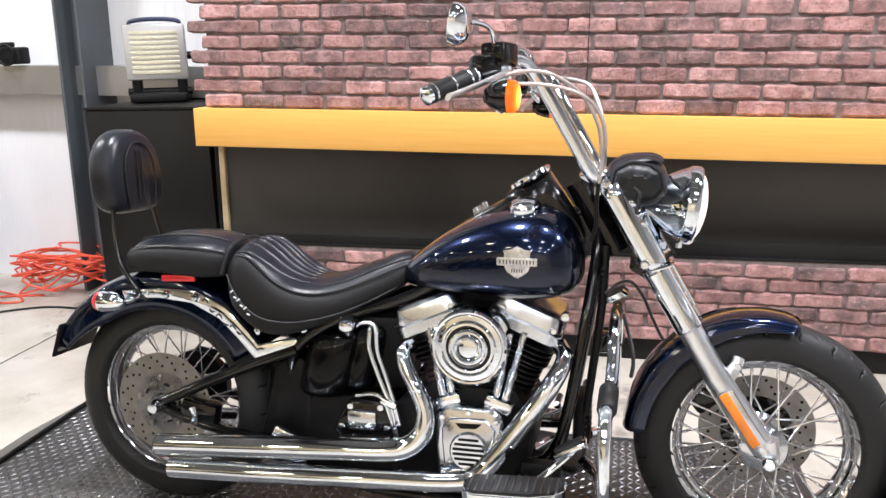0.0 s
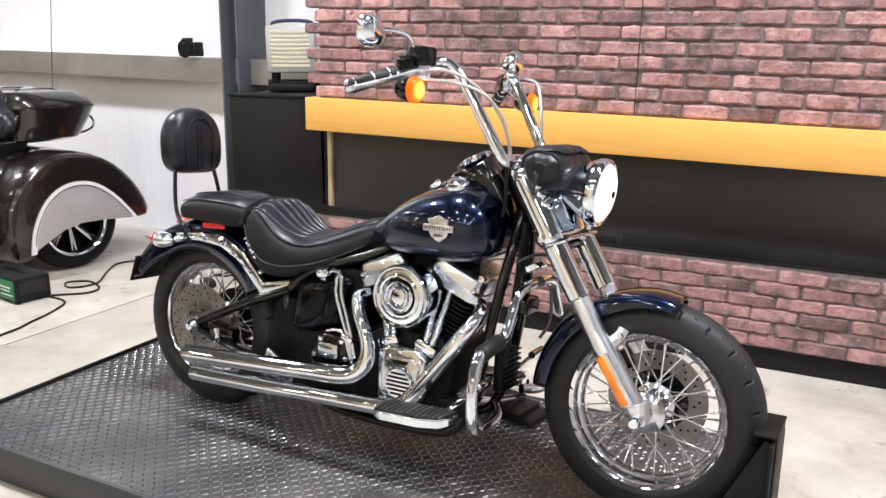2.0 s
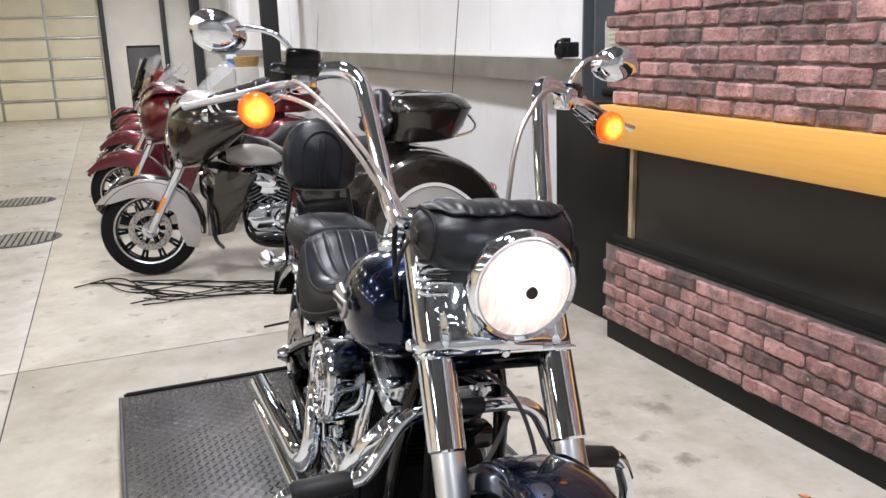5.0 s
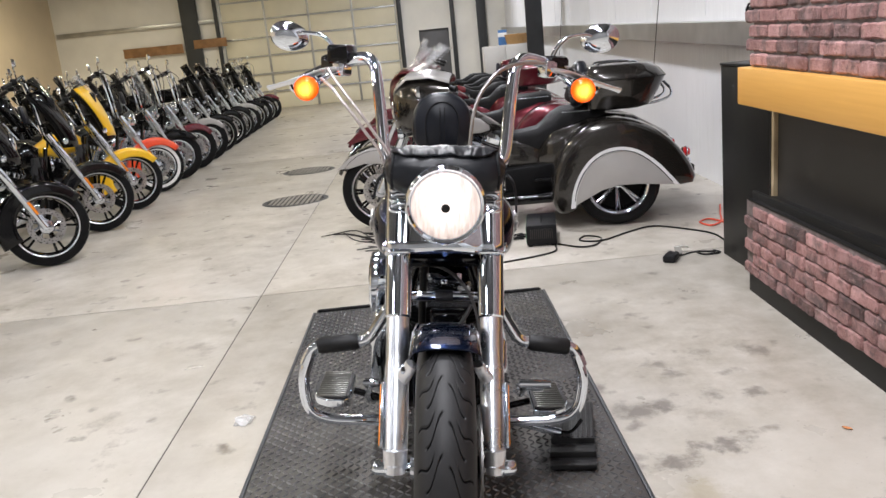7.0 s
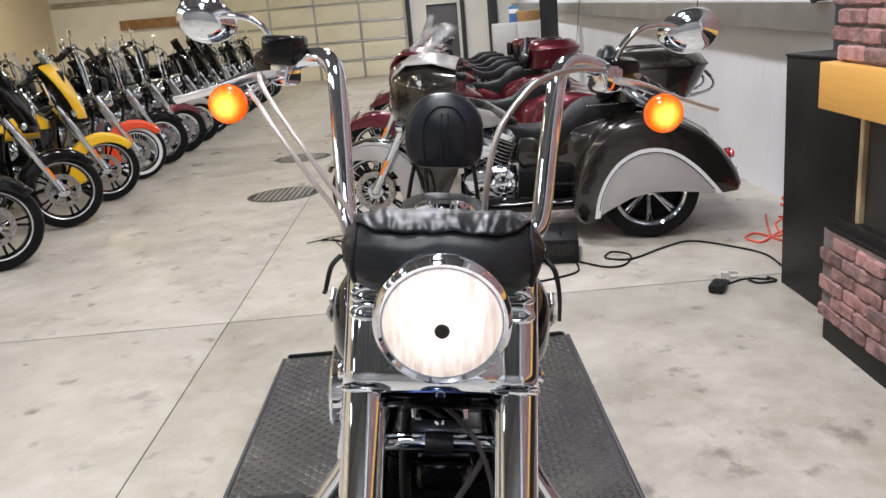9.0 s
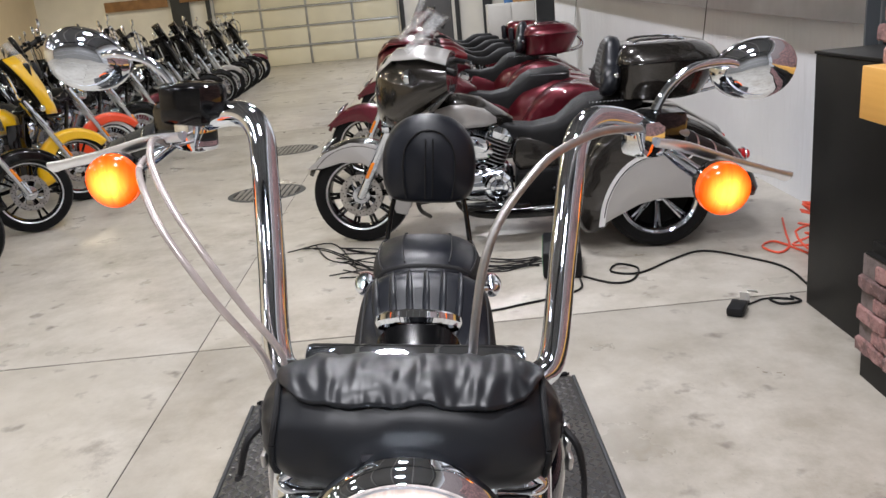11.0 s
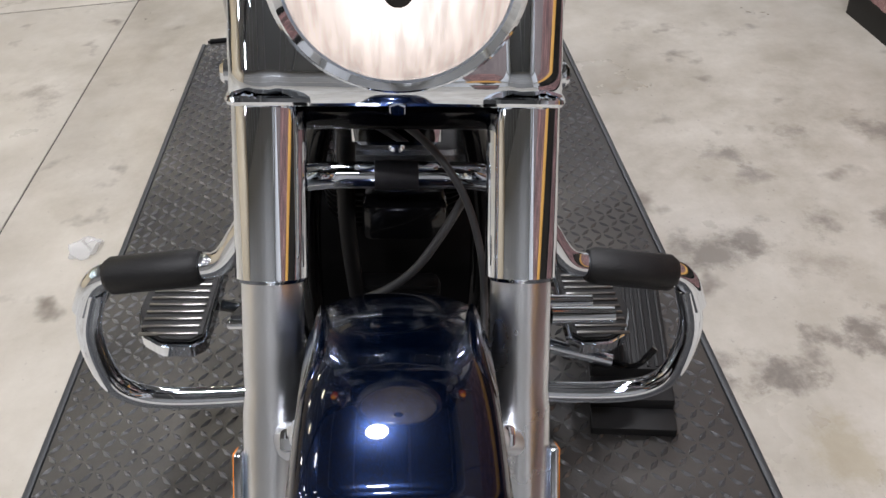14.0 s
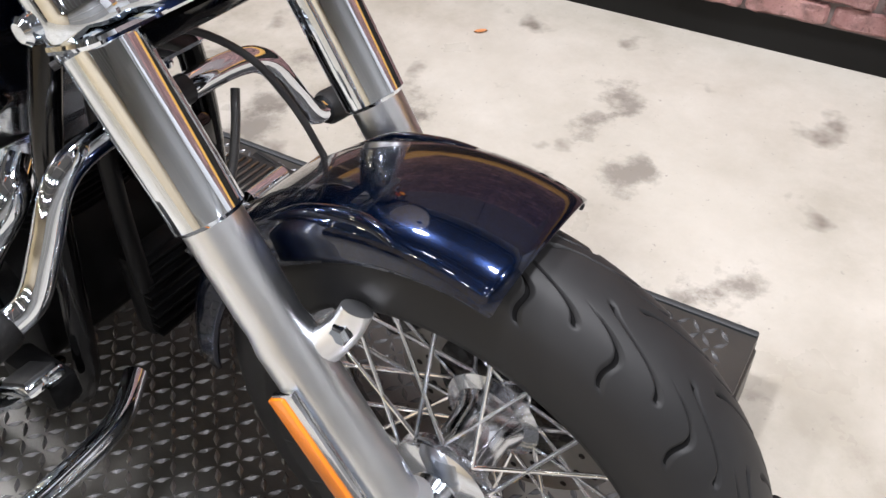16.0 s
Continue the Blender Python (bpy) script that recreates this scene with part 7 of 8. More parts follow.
def rear_guard(parent, s, paint, panel):
    """One wide rear fender of a trike with its side panel and wheel."""
    top = [(-0.60, 0.25), (-0.55, 0.40), (-0.46, 0.55), (-0.32, 0.69), (-0.14, 0.775), (0.05, 0.80), (0.22, 0.755), (0.36, 0.645), (0.45, 0.50), (0.49, 0.35), (0.49, 0.18), (0.44, 0.10), (0.36, 0.11), (0.31, 0.20), (0.22, 0.27), (-0.05, 0.31), (-0.35, 0.28)]
    cx, cz = -0.05, 0.45
    rings = [[(cx + (x - cx) * k, s * y, cz + (z - cz) * k) for x, z in top] for y, k in ((0.20, 0.97), (0.26, 1.0), (0.50, 1.0), (0.57, 0.985), (0.61, 0.945), (0.625, 0.88))]
    guard_ = part("rear_fender", loft(rings), paint, parent, "wide glossy rear fender", 75)
    sub = guard_.modifiers.new("soft", "SUBSURF")
    sub.levels = sub.render_levels = 1
    arc = [(p.x, p.z) for p in curve_points([(0.355, 0, 0.165), (0.33, 0, 0.30), (0.27, 0, 0.43), (0.18, 0, 0.53), (0.06, 0, 0.585), (-0.07, 0, 0.585), (-0.18, 0, 0.54), (-0.29, 0, 0.45), (-0.37, 0, 0.36), (-0.43, 0, 0.285)], 3)]
    low = [(-0.30, 0.295), (-0.15, 0.31), (0.0, 0.312), (0.12, 0.285), (0.24, 0.225)]
    part("fender_panel", plate(arc + low, s * 0.60, s * 0.630, 0.004), panel, guard_, "pale grey painted side panel")
    inner = [(x * 0.91 - 0.003, 0.30 + (z - 0.30) * 0.89 - (0.012 if z < 0.2 else 0)) for x, z in arc]
    part("panel_band", plate(arc + inner[::-1], s * 0.628, s * 0.634, 0), WHITE_PRINT if panel is SILVER_PAINT else CHROME, guard_, "pale edge band")
    part("band_line", tube([(x * 0.925, s * 0.634, 0.30 + (z - 0.30) * 0.91) for x, z in arc[1:-1]], 0.003, 6, 1), BLACK_GLOSS, guard_)
    cast_wheel(parent, 0.0, 0.315, 0.10, 8, y=s * 0.48, rim_mat=BLACK_GLOSS, disc=False, rim_r=0.225, spoke_mat=POLISHED)
    part("wheel_back", revolve([(0.205, 0), (0, 0)], (0, s * 0.455, 0.315), (0, s, 0), 32), BLACK_CAST, parent)
    part("rim_lip", revolve([(0.205, s * 0.090), (0.209, s * 0.099), (0.222, s * 0.106), (0.229, s * 0.100)], (0, s * 0.48, 0.315), n=40), CHROME, parent)


def trike(place, paint, panel, label, trunk=True):
    """A three-wheeled touring motorcycle; x ahead, the rear axle's middle at the origin."""
    m = thing("trike", place, label, "trike", "parked trikes")
    for s in SIDES:
        rear_guard(m, s, paint, panel)
    part("rear_body", loft([oval((x, 0, (t + l) / 2), (0, w, 0), (0, 0, (t - l) / 2), 24, 3.2) for x, t, l, w in ((-0.50, 0.50, 0.30, 0.18), (-0.44, 0.62, 0.26, 0.22), (-0.2, 0.76, 0.24, 0.25), (0.15, 0.82, 0.22, 0.28), (0.42, 0.74, 0.24, 0.25), (0.55, 0.66, 0.30, 0.18))]), paint, m, "", 60)
    hitch = part("tow_hitch", box((-0.58, 0, 0.30), (0.16, 0.09, 0.05), 0.008), BLACK_CAST, m, "black tow hitch")
    part("tow_ball", revolve([(0, 0.055), (0.016, 0.05), (0.024, 0.032), (0.018, 0.012), (0.012, 0.0)], (-0.62, 0, 0.325), (0, 0, 1), 16), CHROME, hitch)
    for s in SIDES:
        lamp_ = part("tail_lamp", loft([oval((-0.52 - d, s * 0.30, 0.47), (0, 0.05 * k, 0), (0, 0, 0.035 * k), 16, 2.2) for d, k in ((0, 1.0), (0.03, 1.0), (0.05, 0.7))]), RED_PLASTIC, m)
        part("lamp_trim", tube([oval((-0.545, s * 0.30, 0.47), (0, 0.052, 0), (0, 0, 0.037), 16, 2.2)[k % 16] for k in range(17)], 0.006, 6, 1), CHROME, lamp_)
    # trunk, rack and pads
    if trunk:
        trunk_ = part("trunk", loft([oval((x0, 0, z), (a, 0, 0), (0, b, 0), 28, 4.6) for z, x0, a, b in ((0.825, -0.05, 0.20, 0.25), (0.845, -0.07, 0.25, 0.30), (0.95, -0.10, 0.285, 0.33), (1.045, -0.12, 0.315, 0.35), (1.055, -0.12, 0.318, 0.352), (1.11, -0.11, 0.285, 0.325), (1.15, -0.09, 0.245, 0.28), (1.16, -0.08, 0.20, 0.23))]), paint, m, "glossy top trunk", 50)
        part("trunk_seam", tube([oval((-0.12, 0, 1.05), (0.319, 0, 0), (0, 0.353, 0), 28, 4.6)[k % 28] for k in range(29)], 0.003, 6, 1), BLACK_GLOSS, trunk_)
        for y in (-0.15, 0.15):
            part("trunk_rack", tube([(-0.28, y, 1.11), (-0.22, y, 1.165), (0.02, y, 1.175), (0.08, y, 1.15)], 0.007, 8, 3), CHROME, trunk_)
        part("trunk_handle", tube([(-0.42, -0.16, 1.0), (-0.48, -0.15, 0.92), (-0.42, -0.14, 0.86), (-0.15, -0.12, 0.82)], 0.010, 8, 4), CHROME, trunk_)
        part("trunk_handle", tube([(-0.42, 0.16, 1.0), (-0.48, 0.15, 0.92), (-0.42, 0.14, 0.86), (-0.15, 0.12, 0.82)], 0.010, 8, 4), CHROME, trunk_)
        rows = []
        for y in np.linspace(-0.38, 0.38, 19):
            y = float(y)
            hi = 1.055 + 0.150 * math.exp(-((y / 0.20) ** 6)) - 0.03 * (abs(y) / 0.38) ** 6
            end = max(0.35, (1 - (abs(y) / 0.385) ** 8) ** 0.5)
            rows.append(oval((0.20 + 0.05 * (abs(y) / 0.38) ** 2, y, (hi + 0.87) / 2), (0.062 * end, 0, 0), (-0.02, 0, (hi - 0.87) / 2 * end), 20, 2.8))
        pad_ = part("backrest_pad", loft(rows), LEATHER, trunk_, "black pleated wrap-round backrest pad", 70)
        bm = bmesh.new()
        for k in range(-4, 5):
            for d in (-1, 1):
                line = []
                for q in np.linspace(0, 1, 9):
                    y, z = 0.042 * k + d * 0.145 * (q - 0.5) * 2 * 0.8, 0.90 + 0.30 * q
                    hi = 1.055 + 0.150 * math.exp(-((y / 0.20) ** 6))
                    if abs(y) > 0.185 or z > hi - 0.02:
                        continue
                    zn = (z - (hi + 0.87) / 2) / ((hi - 0.87) / 2)
                    line.append((0.20 + 0.05 * (y / 0.38) ** 2 - 0.02 * zn + 0.0625 * max(0.0, 1 - abs(zn) ** 2.8) ** (1 / 2.8), y, z))
                if len(line) > 2:
                    tube(line, 0.0022, 5, 2, bm)
        tagged(part("quilting", bm, surface("quilt_thread", (0.09, 0.088, 0.085), 0.6), pad_, "pale diamond quilting"), kind="stuff")
        for k in range(5):
            z = 0.90 + 0.028 * k
            part("pad_pleat", tube([(0.262 + 0.03 * (abs(y) / 0.36) ** 2, y, z) for y in ((-0.36, -0.27, -0.17) if k % 2 else (0.17, 0.27, 0.36))], 0.006, 6, 4), LEATHER_SIDE, pad_)
        for s in SIDES:
            part("pad_speaker", revolve([(0, 0.006), (0.012, 0.005), (0.016, 0)], (0.20, s * 0.375, 1.0), (0, s, 0), 14), CHROME, pad_)
    if trunk:
        part("antenna", tube([(-0.42, -0.24, 1.10), (-0.52, -0.25, 2.0)], 0.003, 6, 1), HOSE, m, "thin whip antenna")
    rows = [(0.02, 0.14, 0.86, 0.83, 0.78, 0), (0.08, 0.20, 0.885, 0.85, 0.75, 0), (0.25, 0.21, 0.88, 0.85, 0.72, 0.01), (0.36, 0.20, 0.87, 0.83, 0.68, 0.0), (0.44, 0.19, 0.83, 0.76, 0.60, 0.0), (0.55, 0.19, 0.745, 0.71, 0.56, 0.03), (0.70, 0.17, 0.72, 0.69, 0.58, 0.03), (0.83, 0.11, 0.735, 0.71, 0.64, 0.01), (0.93, 0.06, 0.76, 0.74, 0.68, 0)]
    st = part("seat", loft(seat_body(rows, 24)), LEATHER_SIDE, m, "black studded two-up seat", 60)
    for k in range(14):
        x = 0.06 + 0.022 * k
        for s in SIDES:
            part("stud", revolve([(0, 0.006), (0.006, 0.003), (0.007, 0)], (x, s * 0.208, 0.835), (0, s, 0.2), 8), CHROME, st)
    part("fuel_tank", loft([oval((x, 0, (t + l) / 2), (0, w, 0), (0, 0, (t - l) / 2), 24, 2.5) for x, t, l, w in ((0.82, 0.76, 0.72, 0.03), (0.90, 0.82, 0.70, 0.10), (1.02, 0.90, 0.69, 0.16), (1.16, 0.935, 0.70, 0.185), (1.28, 0.92, 0.72, 0.17), (1.36, 0.86, 0.76, 0.11))]), paint, m, "", 70)
    for s in SIDES:
        part("tank_panel", loft([oval((x, s * (w - 0.008), z), (0, 0, h), (0.0, s * 0.012, 0), 14, 2.2) for x, w, z, h in ((0.92, 0.112, 0.760, 0.018), (0.99, 0.148, 0.785, 0.056), (1.10, 0.178, 0.805, 0.074), (1.20, 0.186, 0.812, 0.072), (1.30, 0.166, 0.815, 0.042))]), panel, m, "", 60)
    part("side_panel", plate([(0.50, 0.62), (0.80, 0.66), (0.84, 0.50), (0.74, 0.34), (0.50, 0.30)], -0.17, 0.17, 0.03), paint, m)
    part("lower_cover", plate([(0.44, 0.46), (0.82, 0.44), (0.84, 0.24), (0.80, 0.19), (0.48, 0.20)], -0.25, 0.25, 0.02), BLACK_CAST, m, "black lower cover")
    vee_engine(m, 1.03, 0.36, True, True)
    for s in SIDES:
        prim = part("primary_cover", plate([(0.84, 0.40), (0.90, 0.455), (1.02, 0.44), (1.12, 0.46), (1.20, 0.42), (1.22, 0.34), (1.17, 0.27), (1.05, 0.26), (0.92, 0.235), (0.85, 0.28)], s * 0.15, s * 0.205, 0.016, segs=3), CHROME, m, "chrome primary cover")
        part("cover_disc", revolve([(0.092, -0.01), (0.094, 0.012), (0.080, 0.022), (0.060, 0.020), (0.054, 0.026), (0.030, 0.028), (0.024, 0.022), (0, 0.024)], (0.93, s * 0.20, 0.345), (0, s, 0), 32), CHROME, prim)
        for k in range(10):
            a = 2 * math.pi * k / 10
            part("cover_rib", tube([(0.93 + 0.060 * math.cos(a), s * 0.224, 0.345 + 0.060 * math.sin(a)), (0.93 + 0.080 * math.cos(a), s * 0.222, 0.345 + 0.080 * math.sin(a))], 0.005, 6, 1), POLISHED, prim)
        for x, z in ((1.13, 0.43), (1.18, 0.34), (1.10, 0.285)):
            part("cover_bolt", revolve([(0, 0.008), (0.009, 0.006), (0.010, 0)], (x, s * 0.205, z), (0, s, 0), 10), CHROME, prim)
        part("intake_cover", loft([oval((1.06, s * y, 0.63), (0.085 * k, 0, 0.02 * k), (0, 0, 0.055 * k), 20, 2.6) for y, k in ((0.10, 0.9), (0.17, 1.0), (0.19, 0.85), (0.195, 0.5))]), CHROME, m, "chrome intake cover")
        part("passenger_board", box((0.52, s * 0.36, 0.36), (0.17, 0.11, 0.02), 0.006), BLACK_GLOSS, m)
    for s in SIDES:
        part("foot_board", box((0.95, s * 0.36, 0.27), (0.42, 0.13, 0.03), 0.012), BLACK_GLOSS, m)
        part("exhaust", tube([(1.2, s * 0.15, 0.42), (1.18, s * 0.23, 0.26), (1.0, s * 0.25, 0.19), (0.5, s * 0.27, 0.20), (0.32, s * 0.28, 0.21)], [0.025, 0.028, 0.032, 0.045, 0.042], 12, 4), BLACK_GLOSS, m)
        part("leg_shield", loft([[(1.47, s * 0.20, 0.28), (1.44, s * 0.34, 0.30), (1.34, s * 0.38, 0.32), (1.30, s * 0.34, 0.32)], [(1.46, s * 0.20, 0.50), (1.42, s * 0.40, 0.52), (1.28, s * 0.45, 0.54), (1.20, s * 0.41, 0.54)], [(1.43, s * 0.20, 0.74), (1.38, s * 0.42, 0.73), (1.22, s * 0.46, 0.72), (1.12, s * 0.42, 0.70)]]), paint, m, "painted leg shield", 60)
        part("guard_bar", tube([(1.44, s * 0.18, 0.62), (1.44, s * 0.34, 0.58), (1.43, s * 0.44, 0.46), (1.42, s * 0.42, 0.30), (1.38, s * 0.25, 0.20)], 0.014, 10, 4), BLACK_GLOSS, m)
        a, b = Vector((1.50, s * 0.12, 0.95)), Vector((1.84, s * 0.12, 0.33))
        part("fork_leg", tube([a, a.lerp(b, 0.5), a.lerp(b, 0.51), b], [0.035, 0.035, 0.030, 0.030], 12, 1), CHROME, m)
        part("fork_reflector", box(a.lerp(b, 0.72) + Vector((0.01, s * 0.032, 0)), (0.022, 0.008, 0.11), 0.003, Matrix.Rotation(radians(-29), 3, "Y")), AMBER, m)
        part("fender_skirt", plate([(1.50, 0.30), (1.53, 0.45), (1.60, 0.58), (1.72, 0.665), (1.88, 0.685), (2.05, 0.63), (2.18, 0.53), (2.08, 0.53), (1.95, 0.56), (1.82, 0.55), (1.73, 0.50), (1.67, 0.42), (1.66, 0.30), (1.62, 0.20), (1.55, 0.18)], s * 0.088, s * 0.10, 0.004), panel, m, "pale valanced fender skirt")
        part("handlebar", tube([(1.42, s * 0.03, 1.08), (1.40, s * 0.15, 1.12), (1.32, s * 0.28, 1.16), (1.15, s * 0.42, 1.10)], 0.014, 8, 4), CHROME, m)
        part("grip", tube([(1.22, s * 0.37, 1.125), (1.13, s * 0.43, 1.095)], 0.02, 10, 1), GRIP, m)
        part("mirror", loft([oval((1.40 + d, s * 0.46, 1.10), (0, 0.075 * k, 0), (0, 0, 0.045 * k), 16, 2.3) for d, k in ((0.04, 0.5), (0.02, 0.95), (-0.005, 1.0))]), CHROME, m)
    cast_wheel(m, 1.85, 0.325, 0.062, 10, rim_r=0.235)
    add_shell(part("front_fender", fender((1.85, 0.325), 0.375, 0.098, lambda u: 0.335, 188, 28, 24), paint, m, "valanced front fender", 60), 0.004)
    part("fender_lamp", loft([oval((2.07 + d, 0, 0.64 - d * 0.8), (0, 0.022 * k, 0), (0.0, 0, 0.022 * k), 12) for d, k in ((-0.09, 0.2), (-0.05, 0.8), (0.0, 1.0), (0.02, 0.7))]), CHROME, m)
    rows = []
    for d, w, z0, z1 in ((1.67, 0.10, 0.86, 1.03), (1.645, 0.22, 0.78, 1.13), (1.58, 0.34, 0.73, 1.21), (1.46, 0.44, 0.74, 1.245), (1.32, 0.49, 0.83, 1.225), (1.18, 0.49, 0.94, 1.17)):
        rows.append(oval((d, 0, (z0 + z1) / 2), (0, w, 0), (0, 0, (z1 - z0) / 2), 32, 2.4))
    fr = part("fairing", loft(rows), paint, m, "batwing fairing", 60)
    rows = []
    for d, w, z in ((1.672, 0.09, 1.035), (1.62, 0.24, 1.17), (1.51, 0.36, 1.248), (1.33, 0.42, 1.25), (1.18, 0.44, 1.20)):
        rows.append([(d, v * w, z - 0.05 * v * v) for v in np.linspace(-1, 1, 9)])
    add_shell(part("fairing_top", loft(rows, cap=False, closed=False), panel, fr, "", 60), 0.006)
    part("headlamp", revolve([(0, -0.06), (0.08, -0.03), (0.092, 0.0), (0.084, 0.014), (0, 0.03)], (1.665, 0, 0.94), (1, 0, 0), 28), MIRROR, fr)
    for s in SIDES:
        part("driving_lamp", revolve([(0.045, -0.03), (0.05, 0), (0.04, 0.014), (0, 0.018)], (1.62, s * 0.19, 0.79), (1, 0, 0), 20), CHROME, m)
    rows = []
    for u in np.linspace(0, 1, 6):
        rows.append([(1.52 - 0.26 * u - 0.08 * v * v, v * (0.30 - 0.07 * u * u), 1.20 + 0.25 * u - 0.05 * v * v * u) for v in np.linspace(-1, 1, 11)])
    ob = part("windscreen", loft(rows, cap=False, closed=False), SMOKE, m, "smoked windscreen", 70)
    add_shell(ob, 0.004)
    ob.visible_shadow = False
    return m


trike(Matrix.Translation((-3.12, 1.39, 0)) @ pose(0, 0, 0, 0, 0, -95), GREY_PAINT, SILVER_PAINT, "charcoal and silver touring trike parked by the wall")
trike(Matrix.Translation((-5.15, 1.25, 0)) @ pose(0, 0, 0, 0, 0, -95), MAROON, MAROON, "dark maroon trike with a black passenger pad, parked by the wall", False)
trike(Matrix.Translation((-7.6, 1.28, 0)) @ pose(0, 0, 0, 0, 0, -95), MAROON, MAROON, "dark maroon touring trike with a top trunk, parked by the wall")
for k, (x, y, paint, lab) in enumerate(((-9.3, 1.15, RED_PAINT, "red touring motorcycle with a tall windscreen"), (-10.6, 1.15, MAROON, "maroon touring motorcycle with a windscreen"), (-11.75, 1.1, RED_PAINT, "red motorcycle parked by the wall"), (-13.4, 1.05, BLACK_PAINT, "black touring motorcycle parked by the wall"), (-14.6, 1.0, RED_PAINT, "red motorcycle far along the wall"))):
    road_bike(Matrix.Translation((x, y, 0)) @ pose(0, 0, 0, 4, 0, -97), paint, lab, fairing=k in (0, 1, 3), screen=True, steer=8, bags=True, dark_wheel=False, tag=k < 2, trunk=k < 2)

# the long row across the aisle, front wheels to the aisle
ROW = [
    ((-3.08, -3.16), BLACK_PAINT, "black touring motorcycle with cast wheels in the parked row", dict(fairing=True, screen=True, tag=True, sissy=True)),
    ((-4.43, -3.28), BLACK_PAINT, "black bagger motorcycle with a paper tag in the parked row", dict(fairing=True, tag=True, apes=0.22, trunk=True)),
    ((-5.60, -3.38), YELLOW_PAINT, "bright yellow motorcycle with a fork fairing in the parked row", dict(fairing=True, sissy=True)),
    ((-6.85, -3.52), ORANGE_PAINT, "orange-red motorcycle with whitewall tyres in the parked row", dict(spokes=36, white=True, dark_wheel=False, apes=0.25, sissy=True, tank_paint=BLACK_PAINT)),
    ((-7.95, -3.60), BLACK_PAINT, "black chrome cruiser motorcycle in the parked row", dict(spokes=36, dark_wheel=False, screen=True, tag=True, sissy=True, apes=0.18)),
    ((-9.05, -3.68), MAROON, "maroon cruiser motorcycle in the parked row", dict(spokes=36, dark_wheel=False, apes=0.28, sissy=True, tank_paint=BLACK_PAINT)),
    ((-10.15, -3.78), BLACK_PAINT, "black cruiser motorcycle with a pale fender in the parked row", dict(spokes=36, dark_wheel=False, fender_paint=SILVER_PAINT, apes=0.2, sissy=True)),
    ((-11.3, -3.9), BLACK_PAINT, "black motorcycle far along the parked row", dict(fairing=True, screen=True, trunk=True)),
]
built = []
for (fx, fy), paint, lab, kw in ROW:
    head = 108
    d = Vector((math.cos(radians(head)), math.sin(radians(head)), 0)) * 1.62
    built.append(road_bike(Matrix.Translation(Vector((fx, fy, 0)) - d) @ pose(0, 0, 0, -4, 0, head), paint, lab, steer=12, **kw))
for k in range(7):
    d = Vector((math.cos(radians(108)), math.sin(radians(108)), 0)) * 1.62
    p = Vector((-12.45 - 1.15 * k, -4.0 - 0.10 * k, 0)) - d
    copy_thing(built[(0, 1, 6, 7, 4, 1, 5)[k]], Matrix.Translation(p) @ pose(0, 0, 0, -4, 0, 108))
# a second row stands behind the first
for k in range(18):
    p = Vector((-2.2 - 0.8 * k, -6.75 - 0.07 * k, 0))
    copy_thing(built[(1, 0, 7, 4, 1, 0, 5, 7, 1, 4, 0, 6, 1, 7, 0, 4, 1, 0)[k]], Matrix.Translation(p) @ pose(0, 0, 0, -4, 0, 100 + 5 * (k % 3)))

# ---- small things on and about the floor ----
# work lamp on the cabinet
lamp = thing("work_lamp", Matrix.Translation((-1.275, 2.09, 1.156)) @ pose(0, 0, 0, 0, 0, 22), "square grey LED work lamp on a black stand, switched off", "work lamp")
part("lamp_body", box((0, 0.03, 0.27), (0.31, 0.07, 0.28), 0.02), surface("lamp_grey", (0.32, 0.33, 0.33), 0.5, 0.2), lamp)
part("lamp_frame", box((0, -0.012, 0.27), (0.325, 0.03, 0.295), 0.012), surface("lamp_silver", (0.5, 0.5, 0.5), 0.4, 0.5), lamp)
for i in range(9):
    part("led_bar", box((0, -0.029, 0.165 + 0.026 * i), (0.25, 0.006, 0.019), 0.002), LAMP_LENS, lamp, "pale yellow LED strip")
part("lamp_handle", tube([(-0.13, 0.03, 0.40), (-0.12, 0.03, 0.435), (0, 0.03, 0.445), (0.12, 0.03, 0.435), (0.13, 0.03, 0.40)], 0.012, 10, 4), surface("navy_handle", (0.02, 0.03, 0.08), 0.4), lamp, "dark blue carrying handle")
part("lamp_knob", revolve([(0, 0.03), (0.02, 0.028), (0.022, 0)], (0.16, 0.03, 0.25), (1, 0, 0), 12), HOSE, lamp)
part("stand_foot", box((0, 0.03, 0.03), (0.30, 0.20, 0.05), 0.015), CASE_BLACK, lamp)
for s in SIDES:
    part("stand_post", box((s * 0.12, 0.03, 0.10), (0.05, 0.06, 0.12), 0.012), CASE_BLACK, lamp)
part("stand_bar", tube([(-0.17, 0.03, 0.06), (0.17, 0.03, 0.06)], 0.02, 10, 1), CASE_BLACK, lamp)

# coiled black gadget on the wall rail
gadget = thing("cable_box", Matrix.Translation((-2.385, 2.315, 1.371)), "small black box with a coiled cable on the wall rail", "cable box")
part("case", box((0, 0, 0.055), (0.17, 0.09, 0.10), 0.012), CASE_BLACK, gadget)
part("coil", tube([(0.06 * math.cos(a * 0.9) * (1 + 0.1 * (a % 1)), -0.055 - 0.01 * (a % 2), 0.06 + 0.06 * math.sin(a * 0.9)) for a in range(0, 24)], 0.006, 6, 3), HOSE, gadget)
part("lid", box((-0.03, 0, 0.12), (0.07, 0.05, 0.03), 0.008), CASE_BLACK, gadget)

